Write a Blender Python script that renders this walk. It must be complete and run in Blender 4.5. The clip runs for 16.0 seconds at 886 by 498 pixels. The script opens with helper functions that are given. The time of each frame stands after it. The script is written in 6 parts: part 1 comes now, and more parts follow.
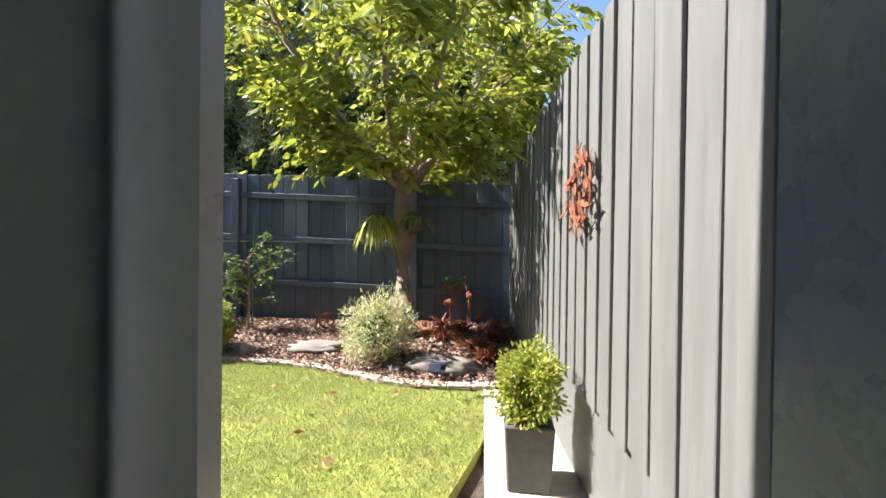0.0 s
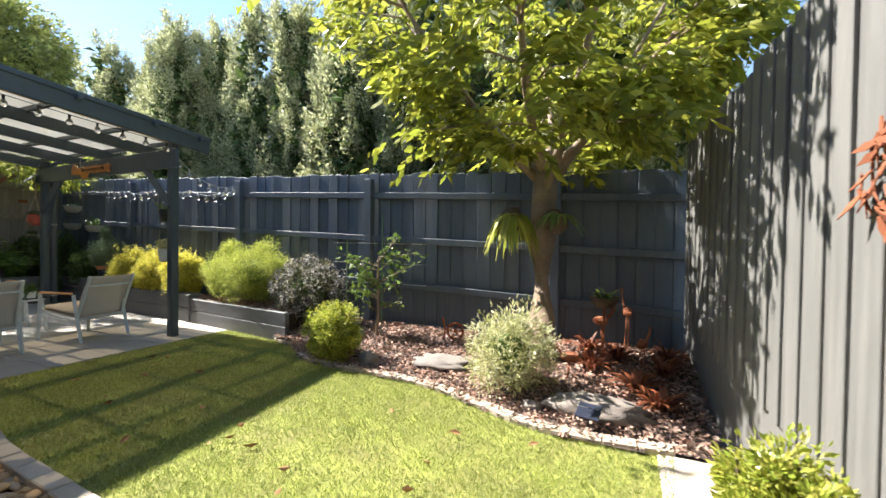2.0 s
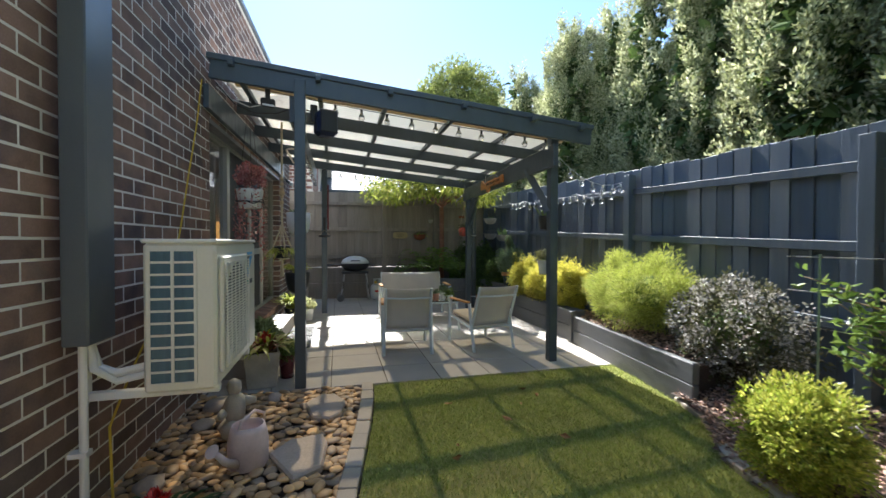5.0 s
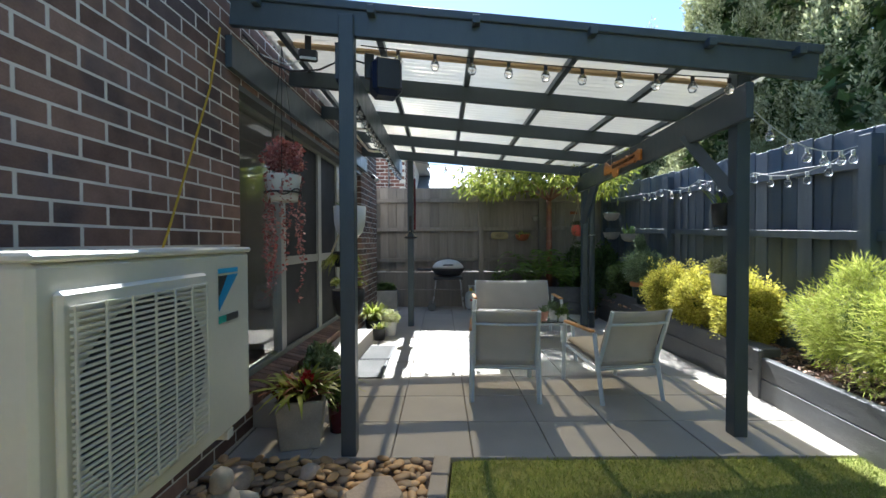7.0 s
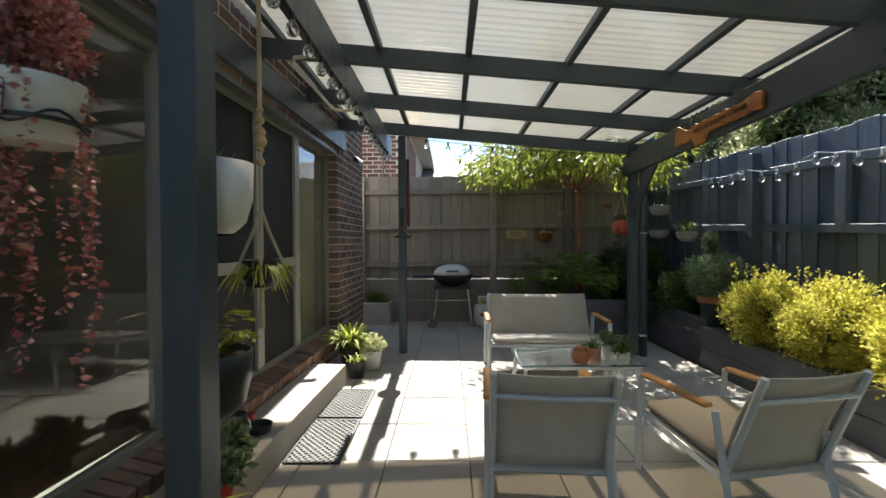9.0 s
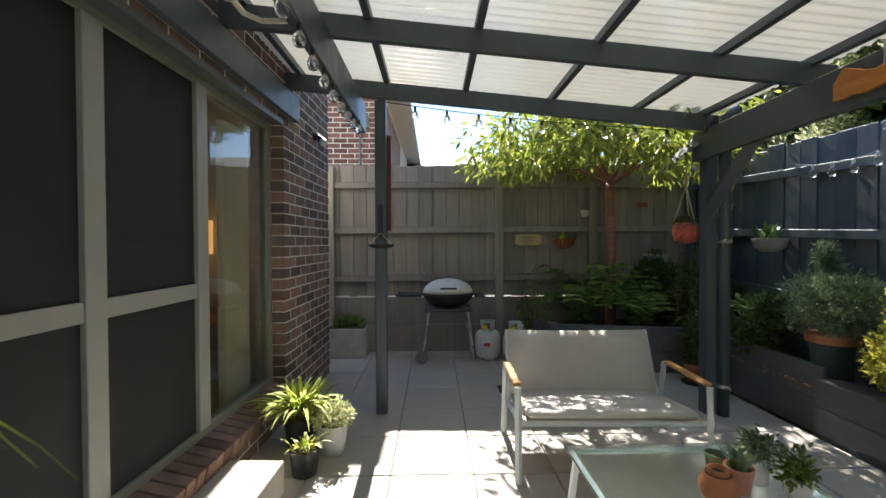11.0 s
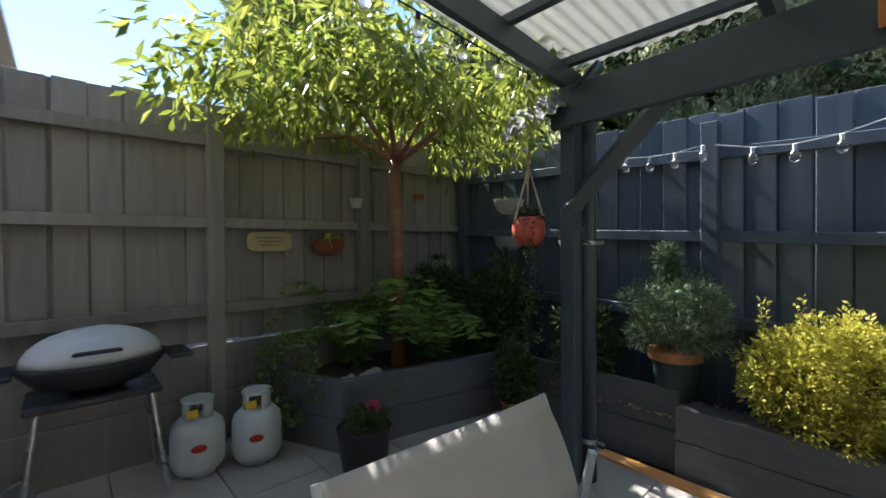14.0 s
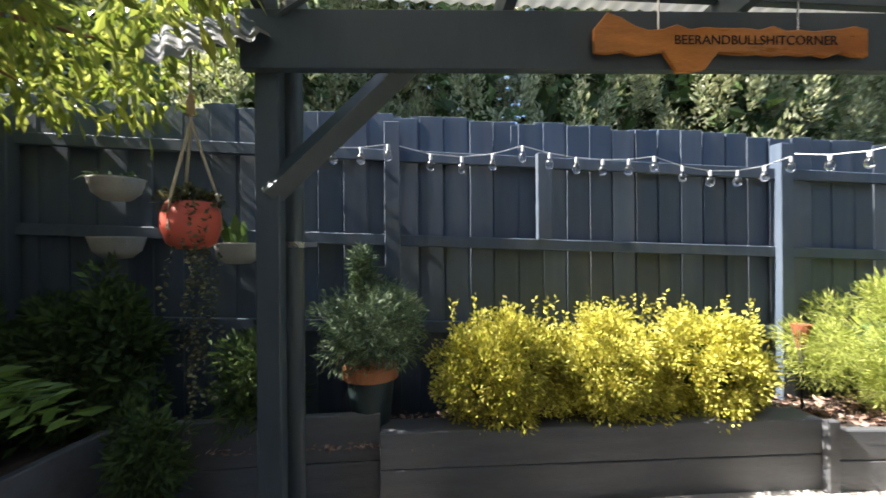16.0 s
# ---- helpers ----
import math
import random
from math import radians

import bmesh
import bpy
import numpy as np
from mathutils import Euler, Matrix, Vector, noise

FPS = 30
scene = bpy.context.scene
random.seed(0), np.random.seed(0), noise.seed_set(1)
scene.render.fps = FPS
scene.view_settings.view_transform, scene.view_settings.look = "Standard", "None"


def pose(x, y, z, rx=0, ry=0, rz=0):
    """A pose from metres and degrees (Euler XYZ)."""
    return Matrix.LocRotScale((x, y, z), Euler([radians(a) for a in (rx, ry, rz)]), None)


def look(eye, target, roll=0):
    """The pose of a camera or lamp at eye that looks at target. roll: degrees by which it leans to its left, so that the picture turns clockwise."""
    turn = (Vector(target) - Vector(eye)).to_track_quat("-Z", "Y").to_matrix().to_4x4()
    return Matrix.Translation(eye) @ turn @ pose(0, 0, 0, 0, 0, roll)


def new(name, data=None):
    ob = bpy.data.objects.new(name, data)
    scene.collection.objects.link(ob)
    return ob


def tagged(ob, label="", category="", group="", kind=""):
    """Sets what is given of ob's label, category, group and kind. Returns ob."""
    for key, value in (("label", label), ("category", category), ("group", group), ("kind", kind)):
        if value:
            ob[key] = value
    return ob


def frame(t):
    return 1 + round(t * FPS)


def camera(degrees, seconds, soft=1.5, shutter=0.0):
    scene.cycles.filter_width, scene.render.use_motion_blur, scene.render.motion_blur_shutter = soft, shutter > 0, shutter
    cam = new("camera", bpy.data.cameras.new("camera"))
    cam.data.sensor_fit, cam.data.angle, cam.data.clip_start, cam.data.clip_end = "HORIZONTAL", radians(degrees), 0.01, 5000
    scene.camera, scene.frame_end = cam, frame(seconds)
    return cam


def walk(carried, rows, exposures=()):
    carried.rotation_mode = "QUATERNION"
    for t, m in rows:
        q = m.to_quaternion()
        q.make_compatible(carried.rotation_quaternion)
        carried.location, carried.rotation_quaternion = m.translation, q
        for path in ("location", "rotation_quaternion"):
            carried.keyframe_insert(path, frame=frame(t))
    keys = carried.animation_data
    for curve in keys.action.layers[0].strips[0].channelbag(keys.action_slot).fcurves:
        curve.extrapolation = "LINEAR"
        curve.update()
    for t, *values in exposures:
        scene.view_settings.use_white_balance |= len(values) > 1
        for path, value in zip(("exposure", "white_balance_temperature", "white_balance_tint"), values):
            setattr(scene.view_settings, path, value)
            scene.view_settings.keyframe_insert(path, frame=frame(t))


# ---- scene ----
# camera: seconds, x, y, z, pitch, roll, yaw
cam = camera(94.0, 16.0, shutter=0.2)
PATH_ROWS = [
    (0.0, -0.179, 0.077, 1.164, -0.45, -0.72, 5.38),
    (0.5, -0.207, 0.228, 1.176, -0.53, -0.79, 7.29),
    (1.0, -0.253, 0.394, 1.189, -0.78, -0.78, 10.89),
    (1.5, -0.284, 0.567, 1.204, -0.94, -0.88, 16.55),
    (2.0, -0.327, 0.750, 1.221, -1.03, -0.83, 24.19),
    (2.5, -0.418, 0.954, 1.238, -1.08, -0.86, 31.41),
    (3.0, -0.533, 1.178, 1.254, -1.26, -0.77, 40.23),
    (3.5, -0.686, 1.374, 1.269, -1.30, -0.77, 49.34),
    (4.0, -0.900, 1.544, 1.279, -1.36, -0.50, 59.49),
    (4.5, -1.150, 1.669, 1.280, -1.08, -0.21, 67.85),
    (5.0, -1.443, 1.800, 1.280, -0.98, -0.18, 75.64),
    (7.5, -3.070, 2.085, 1.312, -1.02, 0.25, 90.42),
    (8.0, -3.448, 2.105, 1.311, -1.03, 0.25, 90.55),
    (8.5, -3.812, 2.110, 1.311, -1.00, 0.25, 90.58),
    (9.0, -4.235, 2.128, 1.311, -0.96, 0.25, 90.84),
    (11.5, -6.073, 1.949, 1.414, -0.88, 0.12, 86.60),
    (12.0, -6.438, 1.895, 1.413, -0.81, -0.20, 80.42),
    (12.5, -6.790, 1.880, 1.404, -0.72, 0.11, 74.04),
    (13.0, -7.154, 1.914, 1.398, -0.66, 0.17, 65.20),
    (13.5, -7.462, 1.968, 1.397, -0.58, 0.01, 56.76),
    (14.0, -7.766, 2.054, 1.399, -0.60, 0.34, 47.35),
    (14.5, -8.013, 2.171, 1.397, -0.53, 0.31, 36.50),
    (15.0, -8.205, 2.333, 1.389, -0.67, 0.23, 23.77),
    (15.5, -8.354, 2.465, 1.384, -0.24, 0.13, 10.22),
    (16.0, -8.501, 2.562, 1.380, 0.06, 0.50, -4.86),
]
walk(cam, [(t, pose(x, y, z, 90 + p, r, w)) for t, x, y, z, p, r, w in PATH_ROWS],
     exposures=[(0.0, 1.95, 6150, 12), (2.0, 2.0, 6300, 12), (3.0, 2.0, 6250, 12), (4.5, 1.98, 6000, 10), (6.5, 1.95, 5800, 9), (7.6, 1.8, 5480, 8), (8.5, 1.6, 6080, 9), (9.0, 1.7, 6300, 10), (11.5, 2.0, 6150, 11), (12.5, 1.95, 5950, 11), (14.5, 1.9, 5900, 12), (16.0, 2.2, 6150, 14)])
# ---- light ----
SUN_EL, SUN_AZ = 46.0, 1.0   # the sun stands to the west, along the back fence's line
world = bpy.data.worlds.new("sky")
scene.world = world
world.use_nodes = True
wn = world.node_tree
sky = wn.nodes.new("ShaderNodeTexSky")
sky.sky_type = "NISHITA"
sky.sun_disc = False
sky.sun_elevation = radians(SUN_EL)
sky.sun_rotation = radians(-90 - SUN_AZ)
sky.air_density, sky.dust_density, sky.ozone_density = 1.0, 0.12, 1.6
wn.nodes["Background"].inputs["Strength"].default_value = 0.078
wn.links.new(sky.outputs[0], wn.nodes["Background"].inputs["Color"])
sun = new("sun", bpy.data.lights.new("sun", "SUN"))
sun.data.energy, sun.data.angle, sun.data.color = 4.6, radians(0.55), (1.0, 0.95, 0.86)
sun.matrix_world = look((-10 * math.cos(radians(SUN_EL)), -10 * math.cos(radians(SUN_EL)) * math.tan(radians(SUN_AZ)), 10 * math.sin(radians(SUN_EL))), (0, 0, 0))


# ---- materials ----
def mat(name, base, rough=0.6, var=0.15, scale=8.0, fine=60.0, bump=0.2, dist=0.004, metal=0.0, spec=0.5, tint=None, tint_amt=0.35,
        obj=0.0, stretch=(1, 1, 1), island=0.0, emit=None):
    """Painted or raw surface: base colour varied by coarse and fine noise, by piece, with stains towards tint and fine relief."""
    m = bpy.data.materials.new(name)
    m.use_nodes = True
    nt = m.node_tree
    N, L = nt.nodes, nt.links
    b = N["Principled BSDF"]
    tc = N.new("ShaderNodeTexCoord")
    geo = N.new("ShaderNodeNewGeometry")
    mp = N.new("ShaderNodeMapping")
    mp.inputs["Scale"].default_value = stretch
    L.new(geo.outputs["Position"], mp.inputs["Vector"])
    n1 = N.new("ShaderNodeTexNoise")
    n1.inputs["Scale"].default_value, n1.inputs["Detail"].default_value = scale, 5
    n2 = N.new("ShaderNodeTexNoise")
    n2.inputs["Scale"].default_value, n2.inputs["Detail"].default_value = fine, 3
    L.new(mp.outputs[0], n1.inputs["Vector"])
    L.new(mp.outputs[0], n2.inputs["Vector"])
    add = N.new("ShaderNodeMath")
    add.operation = "MULTIPLY_ADD"
    L.new(n2.outputs["Fac"], add.inputs[0])
    add.inputs[1].default_value = 0.5
    L.new(n1.outputs["Fac"], add.inputs[2])
    mr = N.new("ShaderNodeMapRange")
    mr.inputs["From Min"].default_value, mr.inputs["From Max"].default_value = 0.45, 1.05
    mr.inputs["To Min"].default_value, mr.inputs["To Max"].default_value = 1 - var, 1 + var
    L.new(add.outputs[0], mr.inputs["Value"])
    val = mr.outputs[0]
    for amount, sock in ((obj, "obj"), (island, "isl")):
        if amount:
            src = N.new("ShaderNodeObjectInfo").outputs["Random"] if sock == "obj" else geo.outputs["Random Per Island"]
            r = N.new("ShaderNodeMapRange")
            r.inputs["To Min"].default_value, r.inputs["To Max"].default_value = 1 - amount, 1 + amount
            L.new(src, r.inputs["Value"])
            mul = N.new("ShaderNodeMath")
            mul.operation = "MULTIPLY"
            L.new(val, mul.inputs[0])
            L.new(r.outputs[0], mul.inputs[1])
            val = mul.outputs[0]
    col = N.new("ShaderNodeMix")
    col.data_type = "RGBA"
    col.inputs["A"].default_value = (*base, 1)
    col.inputs["B"].default_value = (*(tint or base), 1)
    tf = N.new("ShaderNodeMapRange")
    tf.inputs["From Min"].default_value, tf.inputs["From Max"].default_value = 0.45, 0.7
    tf.inputs["To Max"].default_value = tint_amt if tint else 0
    if island and tint:
        wn_ = N.new("ShaderNodeTexWhiteNoise")
        wn_.noise_dimensions = "1D"
        L.new(geo.outputs["Random Per Island"], wn_.inputs["W"])
        tf.inputs["From Min"].default_value, tf.inputs["From Max"].default_value = 0.2, 1.0
        L.new(wn_.outputs["Value"], tf.inputs["Value"])
    else:
        n3 = N.new("ShaderNodeTexNoise")
        n3.inputs["Scale"].default_value, n3.inputs["Detail"].default_value = scale * 0.4, 6
        L.new(mp.outputs[0], n3.inputs["Vector"])
        L.new(n3.outputs["Fac"], tf.inputs["Value"])
    L.new(tf.outputs[0], col.inputs["Factor"])
    vm = N.new("ShaderNodeVectorMath")
    vm.operation = "SCALE"
    L.new(col.outputs["Result"], vm.inputs[0])
    L.new(val, vm.inputs["Scale"])
    L.new(vm.outputs[0], b.inputs["Base Color"])
    rr = N.new("ShaderNodeMapRange")
    rr.inputs["From Min"].default_value, rr.inputs["From Max"].default_value = 0.3, 0.8
    rr.inputs["To Min"].default_value, rr.inputs["To Max"].default_value = max(rough - 0.1, 0.02), min(rough + 0.12, 1)
    L.new(n1.outputs["Fac"], rr.inputs["Value"])
    L.new(rr.outputs[0], b.inputs["Roughness"])
    b.inputs["Metallic"].default_value = metal
    b.inputs["Specular IOR Level"].default_value = spec
    if bump:
        bp = N.new("ShaderNodeBump")
        bp.inputs["Strength"].default_value, bp.inputs["Distance"].default_value = bump, dist
        L.new(add.outputs[0], bp.inputs["Height"])
        L.new(bp.outputs[0], b.inputs["Normal"])
    if emit:
        b.inputs["Emission Color"].default_value = (*emit[:3], 1)
        b.inputs["Emission Strength"].default_value = emit[3]
    return m


def leaf_mat(name, base, second, rough=0.45, trans=0.35, var=0.3):
    """A leaf: two greens mixed leaf by leaf, some light let through."""
    m = mat(name, base, rough, 0.12, 3.0, 40.0, 0.0, tint=second, tint_amt=1.0, island=var)
    nt = m.node_tree
    N, L = nt.nodes, nt.links
    b, out = N["Principled BSDF"], N["Material Output"]
    tr = N.new("ShaderNodeBsdfTranslucent")
    L.new(b.inputs["Base Color"].links[0].from_socket, tr.inputs["Color"])
    mx = N.new("ShaderNodeMixShader")
    mx.inputs[0].default_value = trans
    L.new(b.outputs[0], mx.inputs[1])
    L.new(tr.outputs[0], mx.inputs[2])
    L.new(mx.outputs[0], out.inputs["Surface"])
    return m


def glass_mat(name, tint=(1, 1, 1), ior=1.45, rough=0.0):
    m = bpy.data.materials.new(name)
    m.use_nodes = True
    b = m.node_tree.nodes["Principled BSDF"]
    b.inputs["Base Color"].default_value = (*tint, 1)
    b.inputs["Transmission Weight"].default_value, b.inputs["Roughness"].default_value, b.inputs["IOR"].default_value = 1.0, rough, ior
    return m


def sheet_mat(name):
    """White translucent roofing sheet."""
    m = mat(name, (0.82, 0.82, 0.80), 0.35, 0.05, 2.0, 30.0, 0.05, tint=(0.72, 0.70, 0.64), tint_amt=0.4)
    nt = m.node_tree
    tr = nt.nodes.new("ShaderNodeBsdfTranslucent")
    tr.inputs["Color"].default_value = (0.9, 0.88, 0.80, 1)
    mx = nt.nodes.new("ShaderNodeMixShader")
    mx.inputs[0].default_value = 0.095
    nt.links.new(nt.nodes["Principled BSDF"].outputs[0], mx.inputs[1])
    nt.links.new(tr.outputs[0], mx.inputs[2])
    clear = nt.nodes.new("ShaderNodeBsdfTransparent")
    clear.inputs["Color"].default_value = (1.0, 0.85, 0.60, 1)
    m2 = nt.nodes.new("ShaderNodeMixShader")
    m2.inputs[0].default_value = 0.10
    nt.links.new(mx.outputs[0], m2.inputs[1])
    nt.links.new(clear.outputs[0], m2.inputs[2])
    nt.links.new(m2.outputs[0], nt.nodes["Material Output"].inputs["Surface"])
    return m


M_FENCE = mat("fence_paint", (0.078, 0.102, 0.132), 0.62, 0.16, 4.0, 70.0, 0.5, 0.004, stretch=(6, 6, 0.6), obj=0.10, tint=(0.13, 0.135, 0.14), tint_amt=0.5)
M_FENCE_E = mat("fence_paint_warm_grey", (0.138, 0.135, 0.126), 0.7, 0.14, 4.0, 70.0, 0.5, 0.004, stretch=(6, 6, 0.6), obj=0.08, tint=(0.175, 0.166, 0.150), tint_amt=0.5)
M_FENCE_W = mat("fence_bare_wood", (0.255, 0.222, 0.188), 0.75, 0.18, 4.0, 70.0, 0.5, 0.004, stretch=(6, 6, 0.6), obj=0.14, tint=(0.32, 0.29, 0.255), tint_amt=0.5)
M_POST = mat("charcoal_timber_paint", (0.062, 0.083, 0.098), 0.42, 0.12, 5.0, 60.0, 0.25, 0.003, stretch=(3, 3, 1))
M_SLEEPER = mat("sleeper_paint", (0.115, 0.119, 0.124), 0.6, 0.2, 5.0, 50.0, 0.6, 0.006, stretch=(0.6, 4, 4), obj=0.08, tint=(0.15, 0.145, 0.135), tint_amt=0.5)
M_BRICK = mat("brick_face", (0.255, 0.162, 0.125), 0.9, 0.25, 9.0, 130.0, 0.0, 0.003, spec=0.08, obj=0.28, tint=(0.13, 0.105, 0.10), tint_amt=0.9)
M_BRICK_S = mat("brick_face_joined", (0.255, 0.162, 0.125), 0.9, 0.25, 9.0, 130.0, 0.0, 0.003, spec=0.08, island=0.28, tint=(0.13, 0.105, 0.10), tint_amt=0.9)
M_MORTAR = mat("mortar", (0.74, 0.70, 0.62), 0.9, 0.12, 12.0, 150.0, 0.1, 0.003)
M_NBRICK = mat("neighbour_brick", (0.20, 0.095, 0.07), 0.8, 0.2, 9.0, 90.0, 0.1, 0.004, island=0.3)
M_PAVER = mat("concrete_paver", (0.43, 0.39, 0.335), 0.75, 0.10, 3.0, 160.0, 0.3, 0.002, obj=0.06, tint=(0.29, 0.265, 0.235), tint_amt=0.5)
M_JOINT = mat("paving_sand", (0.16, 0.14, 0.12), 0.9, 0.2, 12.0, 150.0)
M_EDGE = mat("edging_paver", (0.43, 0.37, 0.295), 0.8, 0.15, 6.0, 120.0, 0.5, 0.003, obj=0.12, tint=(0.30, 0.255, 0.20), tint_amt=0.5)
M_SOIL = mat("lawn_soil", (0.24, 0.255, 0.05), 0.95, 0.3, 6.0, 80.0, 0.8, 0.01, tint=(0.20, 0.15, 0.07), tint_amt=0.5)
M_DIRT = mat("bed_soil", (0.06, 0.042, 0.032), 0.95, 0.35, 14.0, 90.0, 1.0, 0.02, tint=(0.12, 0.075, 0.05), tint_amt=0.6)
M_MULCH = mat("bark_mulch", (0.32, 0.195, 0.145), 0.9, 0.2, 9.0, 90.0, 0.4, 0.004, tint=(0.45, 0.32, 0.25), tint_amt=0.9, island=0.5)
M_GRASS = leaf_mat("grass_blades", (0.26, 0.325, 0.065), (0.49, 0.485, 0.205), 0.6, 0.3, 0.2)
M_PEBBLE = mat("river_pebbles", (0.60, 0.36, 0.15), 0.6, 0.15, 14.0, 90.0, 0.2, 0.002, tint=(0.30, 0.22, 0.15), tint_amt=0.9, island=0.45)
M_SLATE = mat("stepping_slate", (0.46, 0.36, 0.27), 0.7, 0.2, 5.0, 60.0, 0.7, 0.006, tint=(0.30, 0.25, 0.20), tint_amt=0.6, obj=0.1)
M_ROCK = mat("garden_rock", (0.235, 0.20, 0.17), 0.85, 0.2, 5.0, 60.0, 0.8, 0.01, tint=(0.17, 0.155, 0.14), tint_amt=0.8)
M_SHEET = sheet_mat("roof_sheet")
M_PINE = mat("raw_pine", (0.55, 0.40, 0.22), 0.6, 0.12, 4.0, 50.0, 0.2, 0.002, stretch=(8, 1, 8))
M_WHITE = mat("white_plastic", (0.72, 0.71, 0.68), 0.35, 0.04, 4.0, 60.0, 0.03, tint=(0.62, 0.60, 0.54), tint_amt=0.4)
M_CREAM = mat("cream_metal", (0.66, 0.63, 0.54), 0.38, 0.05, 4.0, 60.0, 0.03, tint=(0.55, 0.51, 0.42), tint_amt=0.3)
M_ALU = mat("powder_coat_grey", (0.10, 0.11, 0.115), 0.4, 0.06, 5.0, 80.0, 0.05)
M_ALU_L = mat("silver_window_frame", (0.46, 0.47, 0.46), 0.38, 0.06, 5.0, 80.0, 0.05, metal=0.3)
M_DARK = mat("dark_plastic", (0.022, 0.023, 0.025), 0.45, 0.1, 8.0, 90.0, 0.1)
M_SCREEN = mat("fly_screen_mesh", (0.018, 0.018, 0.02), 0.7, 0.1, 3.0, 300.0, 0.1)
M_GLASS = glass_mat("window_glass", (0.95, 0.97, 0.96))
M_BULB = glass_mat("bulb_glass", (1, 1, 1), 1.45, 0.22)
M_CHAIR = mat("chair_white_metal", (0.60, 0.65, 0.66), 0.35, 0.05, 5.0, 60.0, 0.03)
M_SLING = mat("taupe_sling_fabric", (0.54, 0.50, 0.45), 0.8, 0.08, 6.0, 260.0, 0.3, 0.001)
M_CUSH = mat("beige_cushion_fabric", (0.44, 0.38, 0.29), 0.85, 0.08, 6.0, 220.0, 0.3, 0.001)
M_TEAK = mat("teak_arm_wood", (0.52, 0.25, 0.075), 0.45, 0.18, 5.0, 60.0, 0.2, 0.001, stretch=(1, 6, 6))
M_BARK = mat("smooth_tree_bark", (0.22, 0.155, 0.10), 0.8, 0.25, 7.0, 60.0, 0.6, 0.006, tint=(0.34, 0.27, 0.19), tint_amt=0.5, stretch=(1, 1, 1.6))
M_BARK_R = mat("red_tree_bark", (0.24, 0.095, 0.055), 0.55, 0.25, 9.0, 40.0, 0.5, 0.005, tint=(0.34, 0.20, 0.13), tint_amt=0.5, stretch=(0.5, 0.5, 6))
M_TWIG = mat("twig_bark", (0.10, 0.07, 0.045), 0.85, 0.25, 7.0, 60.0, 0.4)
L_TREE = leaf_mat("ornamental_pear_leaves", (0.19, 0.225, 0.026), (0.47, 0.46, 0.07), 0.42, 0.58)
L_HEDGE = leaf_mat("tall_hedge_leaves", (0.27, 0.29, 0.12), (0.64, 0.64, 0.40), 0.35, 0.45)
L_FAR = leaf_mat("distant_tree_leaves", (0.22, 0.26, 0.06), (0.40, 0.42, 0.13), 0.5, 0.3)
L_GOLD = leaf_mat("golden_shrub_leaves", (0.46, 0.445, 0.055), (0.82, 0.74, 0.18), 0.6, 0.42)
L_LIME = leaf_mat("lime_feathery_leaves", (0.34, 0.40, 0.06), (0.62, 0.63, 0.19), 0.7, 0.42)
L_GREEN = leaf_mat("mid_green_leaves", (0.10, 0.17, 0.03), (0.23, 0.31, 0.07), 0.35, 0.3)
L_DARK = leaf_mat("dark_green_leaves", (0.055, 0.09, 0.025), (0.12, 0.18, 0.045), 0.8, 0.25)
L_PALE = leaf_mat("variegated_pale_leaves", (0.42, 0.44, 0.18), (0.78, 0.74, 0.52), 0.5, 0.35)
L_PURPLE = leaf_mat("purple_white_leaves", (0.12, 0.11, 0.07), (0.60, 0.57, 0.54), 0.45, 0.25)
L_PLUM = leaf_mat("dark_plum_leaves", (0.07, 0.08, 0.03), (0.20, 0.19, 0.10), 0.4, 0.25)
L_FERN = leaf_mat("fern_fronds", (0.11, 0.19, 0.03), (0.24, 0.36, 0.07), 0.4, 0.35)
L_NAND = leaf_mat("nandina_leaves", (0.28, 0.35, 0.045), (0.56, 0.53, 0.12), 0.4, 0.4)
L_RUST = leaf_mat("rust_bromeliad_leaves", (0.16, 0.045, 0.02), (0.30, 0.10, 0.04), 0.5, 0.25)
L_PINK = leaf_mat("pink_trailing_leaves", (0.34, 0.10, 0.095), (0.56, 0.30, 0.27), 0.45, 0.3)
L_PEACH = leaf_mat("weeping_tree_leaves", (0.18, 0.23, 0.03), (0.47, 0.48, 0.10), 0.32, 0.48)
L_SILVER = leaf_mat("grey_green_leaves", (0.14, 0.20, 0.095), (0.26, 0.33, 0.18), 0.55, 0.2)
M_RUST = mat("rusted_steel", (0.24, 0.075, 0.03), 0.85, 0.3, 14.0, 120.0, 0.5, 0.002, tint=(0.36, 0.12, 0.045), tint_amt=0.7)
M_TERRA = mat("terracotta", (0.50, 0.20, 0.085), 0.75, 0.12, 9.0, 90.0, 0.2, 0.001)
M_CONC = mat("grey_concrete_planter", (0.20, 0.195, 0.185), 0.85, 0.15, 6.0, 120.0, 0.4, 0.002, tint=(0.30, 0.29, 0.27), tint_amt=0.4)
M_RED = mat("red_gloss", (0.45, 0.02, 0.015), 0.35, 0.08, 6.0, 60.0, 0.03)
M_CORAL = mat("coral_ceramic", (0.62, 0.12, 0.075), 0.45, 0.08, 6.0, 60.0, 0.05)
M_GASW = mat("gas_bottle_paint", (0.60, 0.62, 0.60), 0.45, 0.06, 6.0, 60.0, 0.05, tint=(0.45, 0.44, 0.40), tint_amt=0.3)
M_ROPE = mat("cotton_cord", (0.55, 0.47, 0.33), 0.85, 0.12, 20.0, 200.0, 0.5, 0.001)
M_YROPE = mat("yellow_cord", (0.55, 0.36, 0.03), 0.7, 0.1, 20.0, 200.0, 0.3)
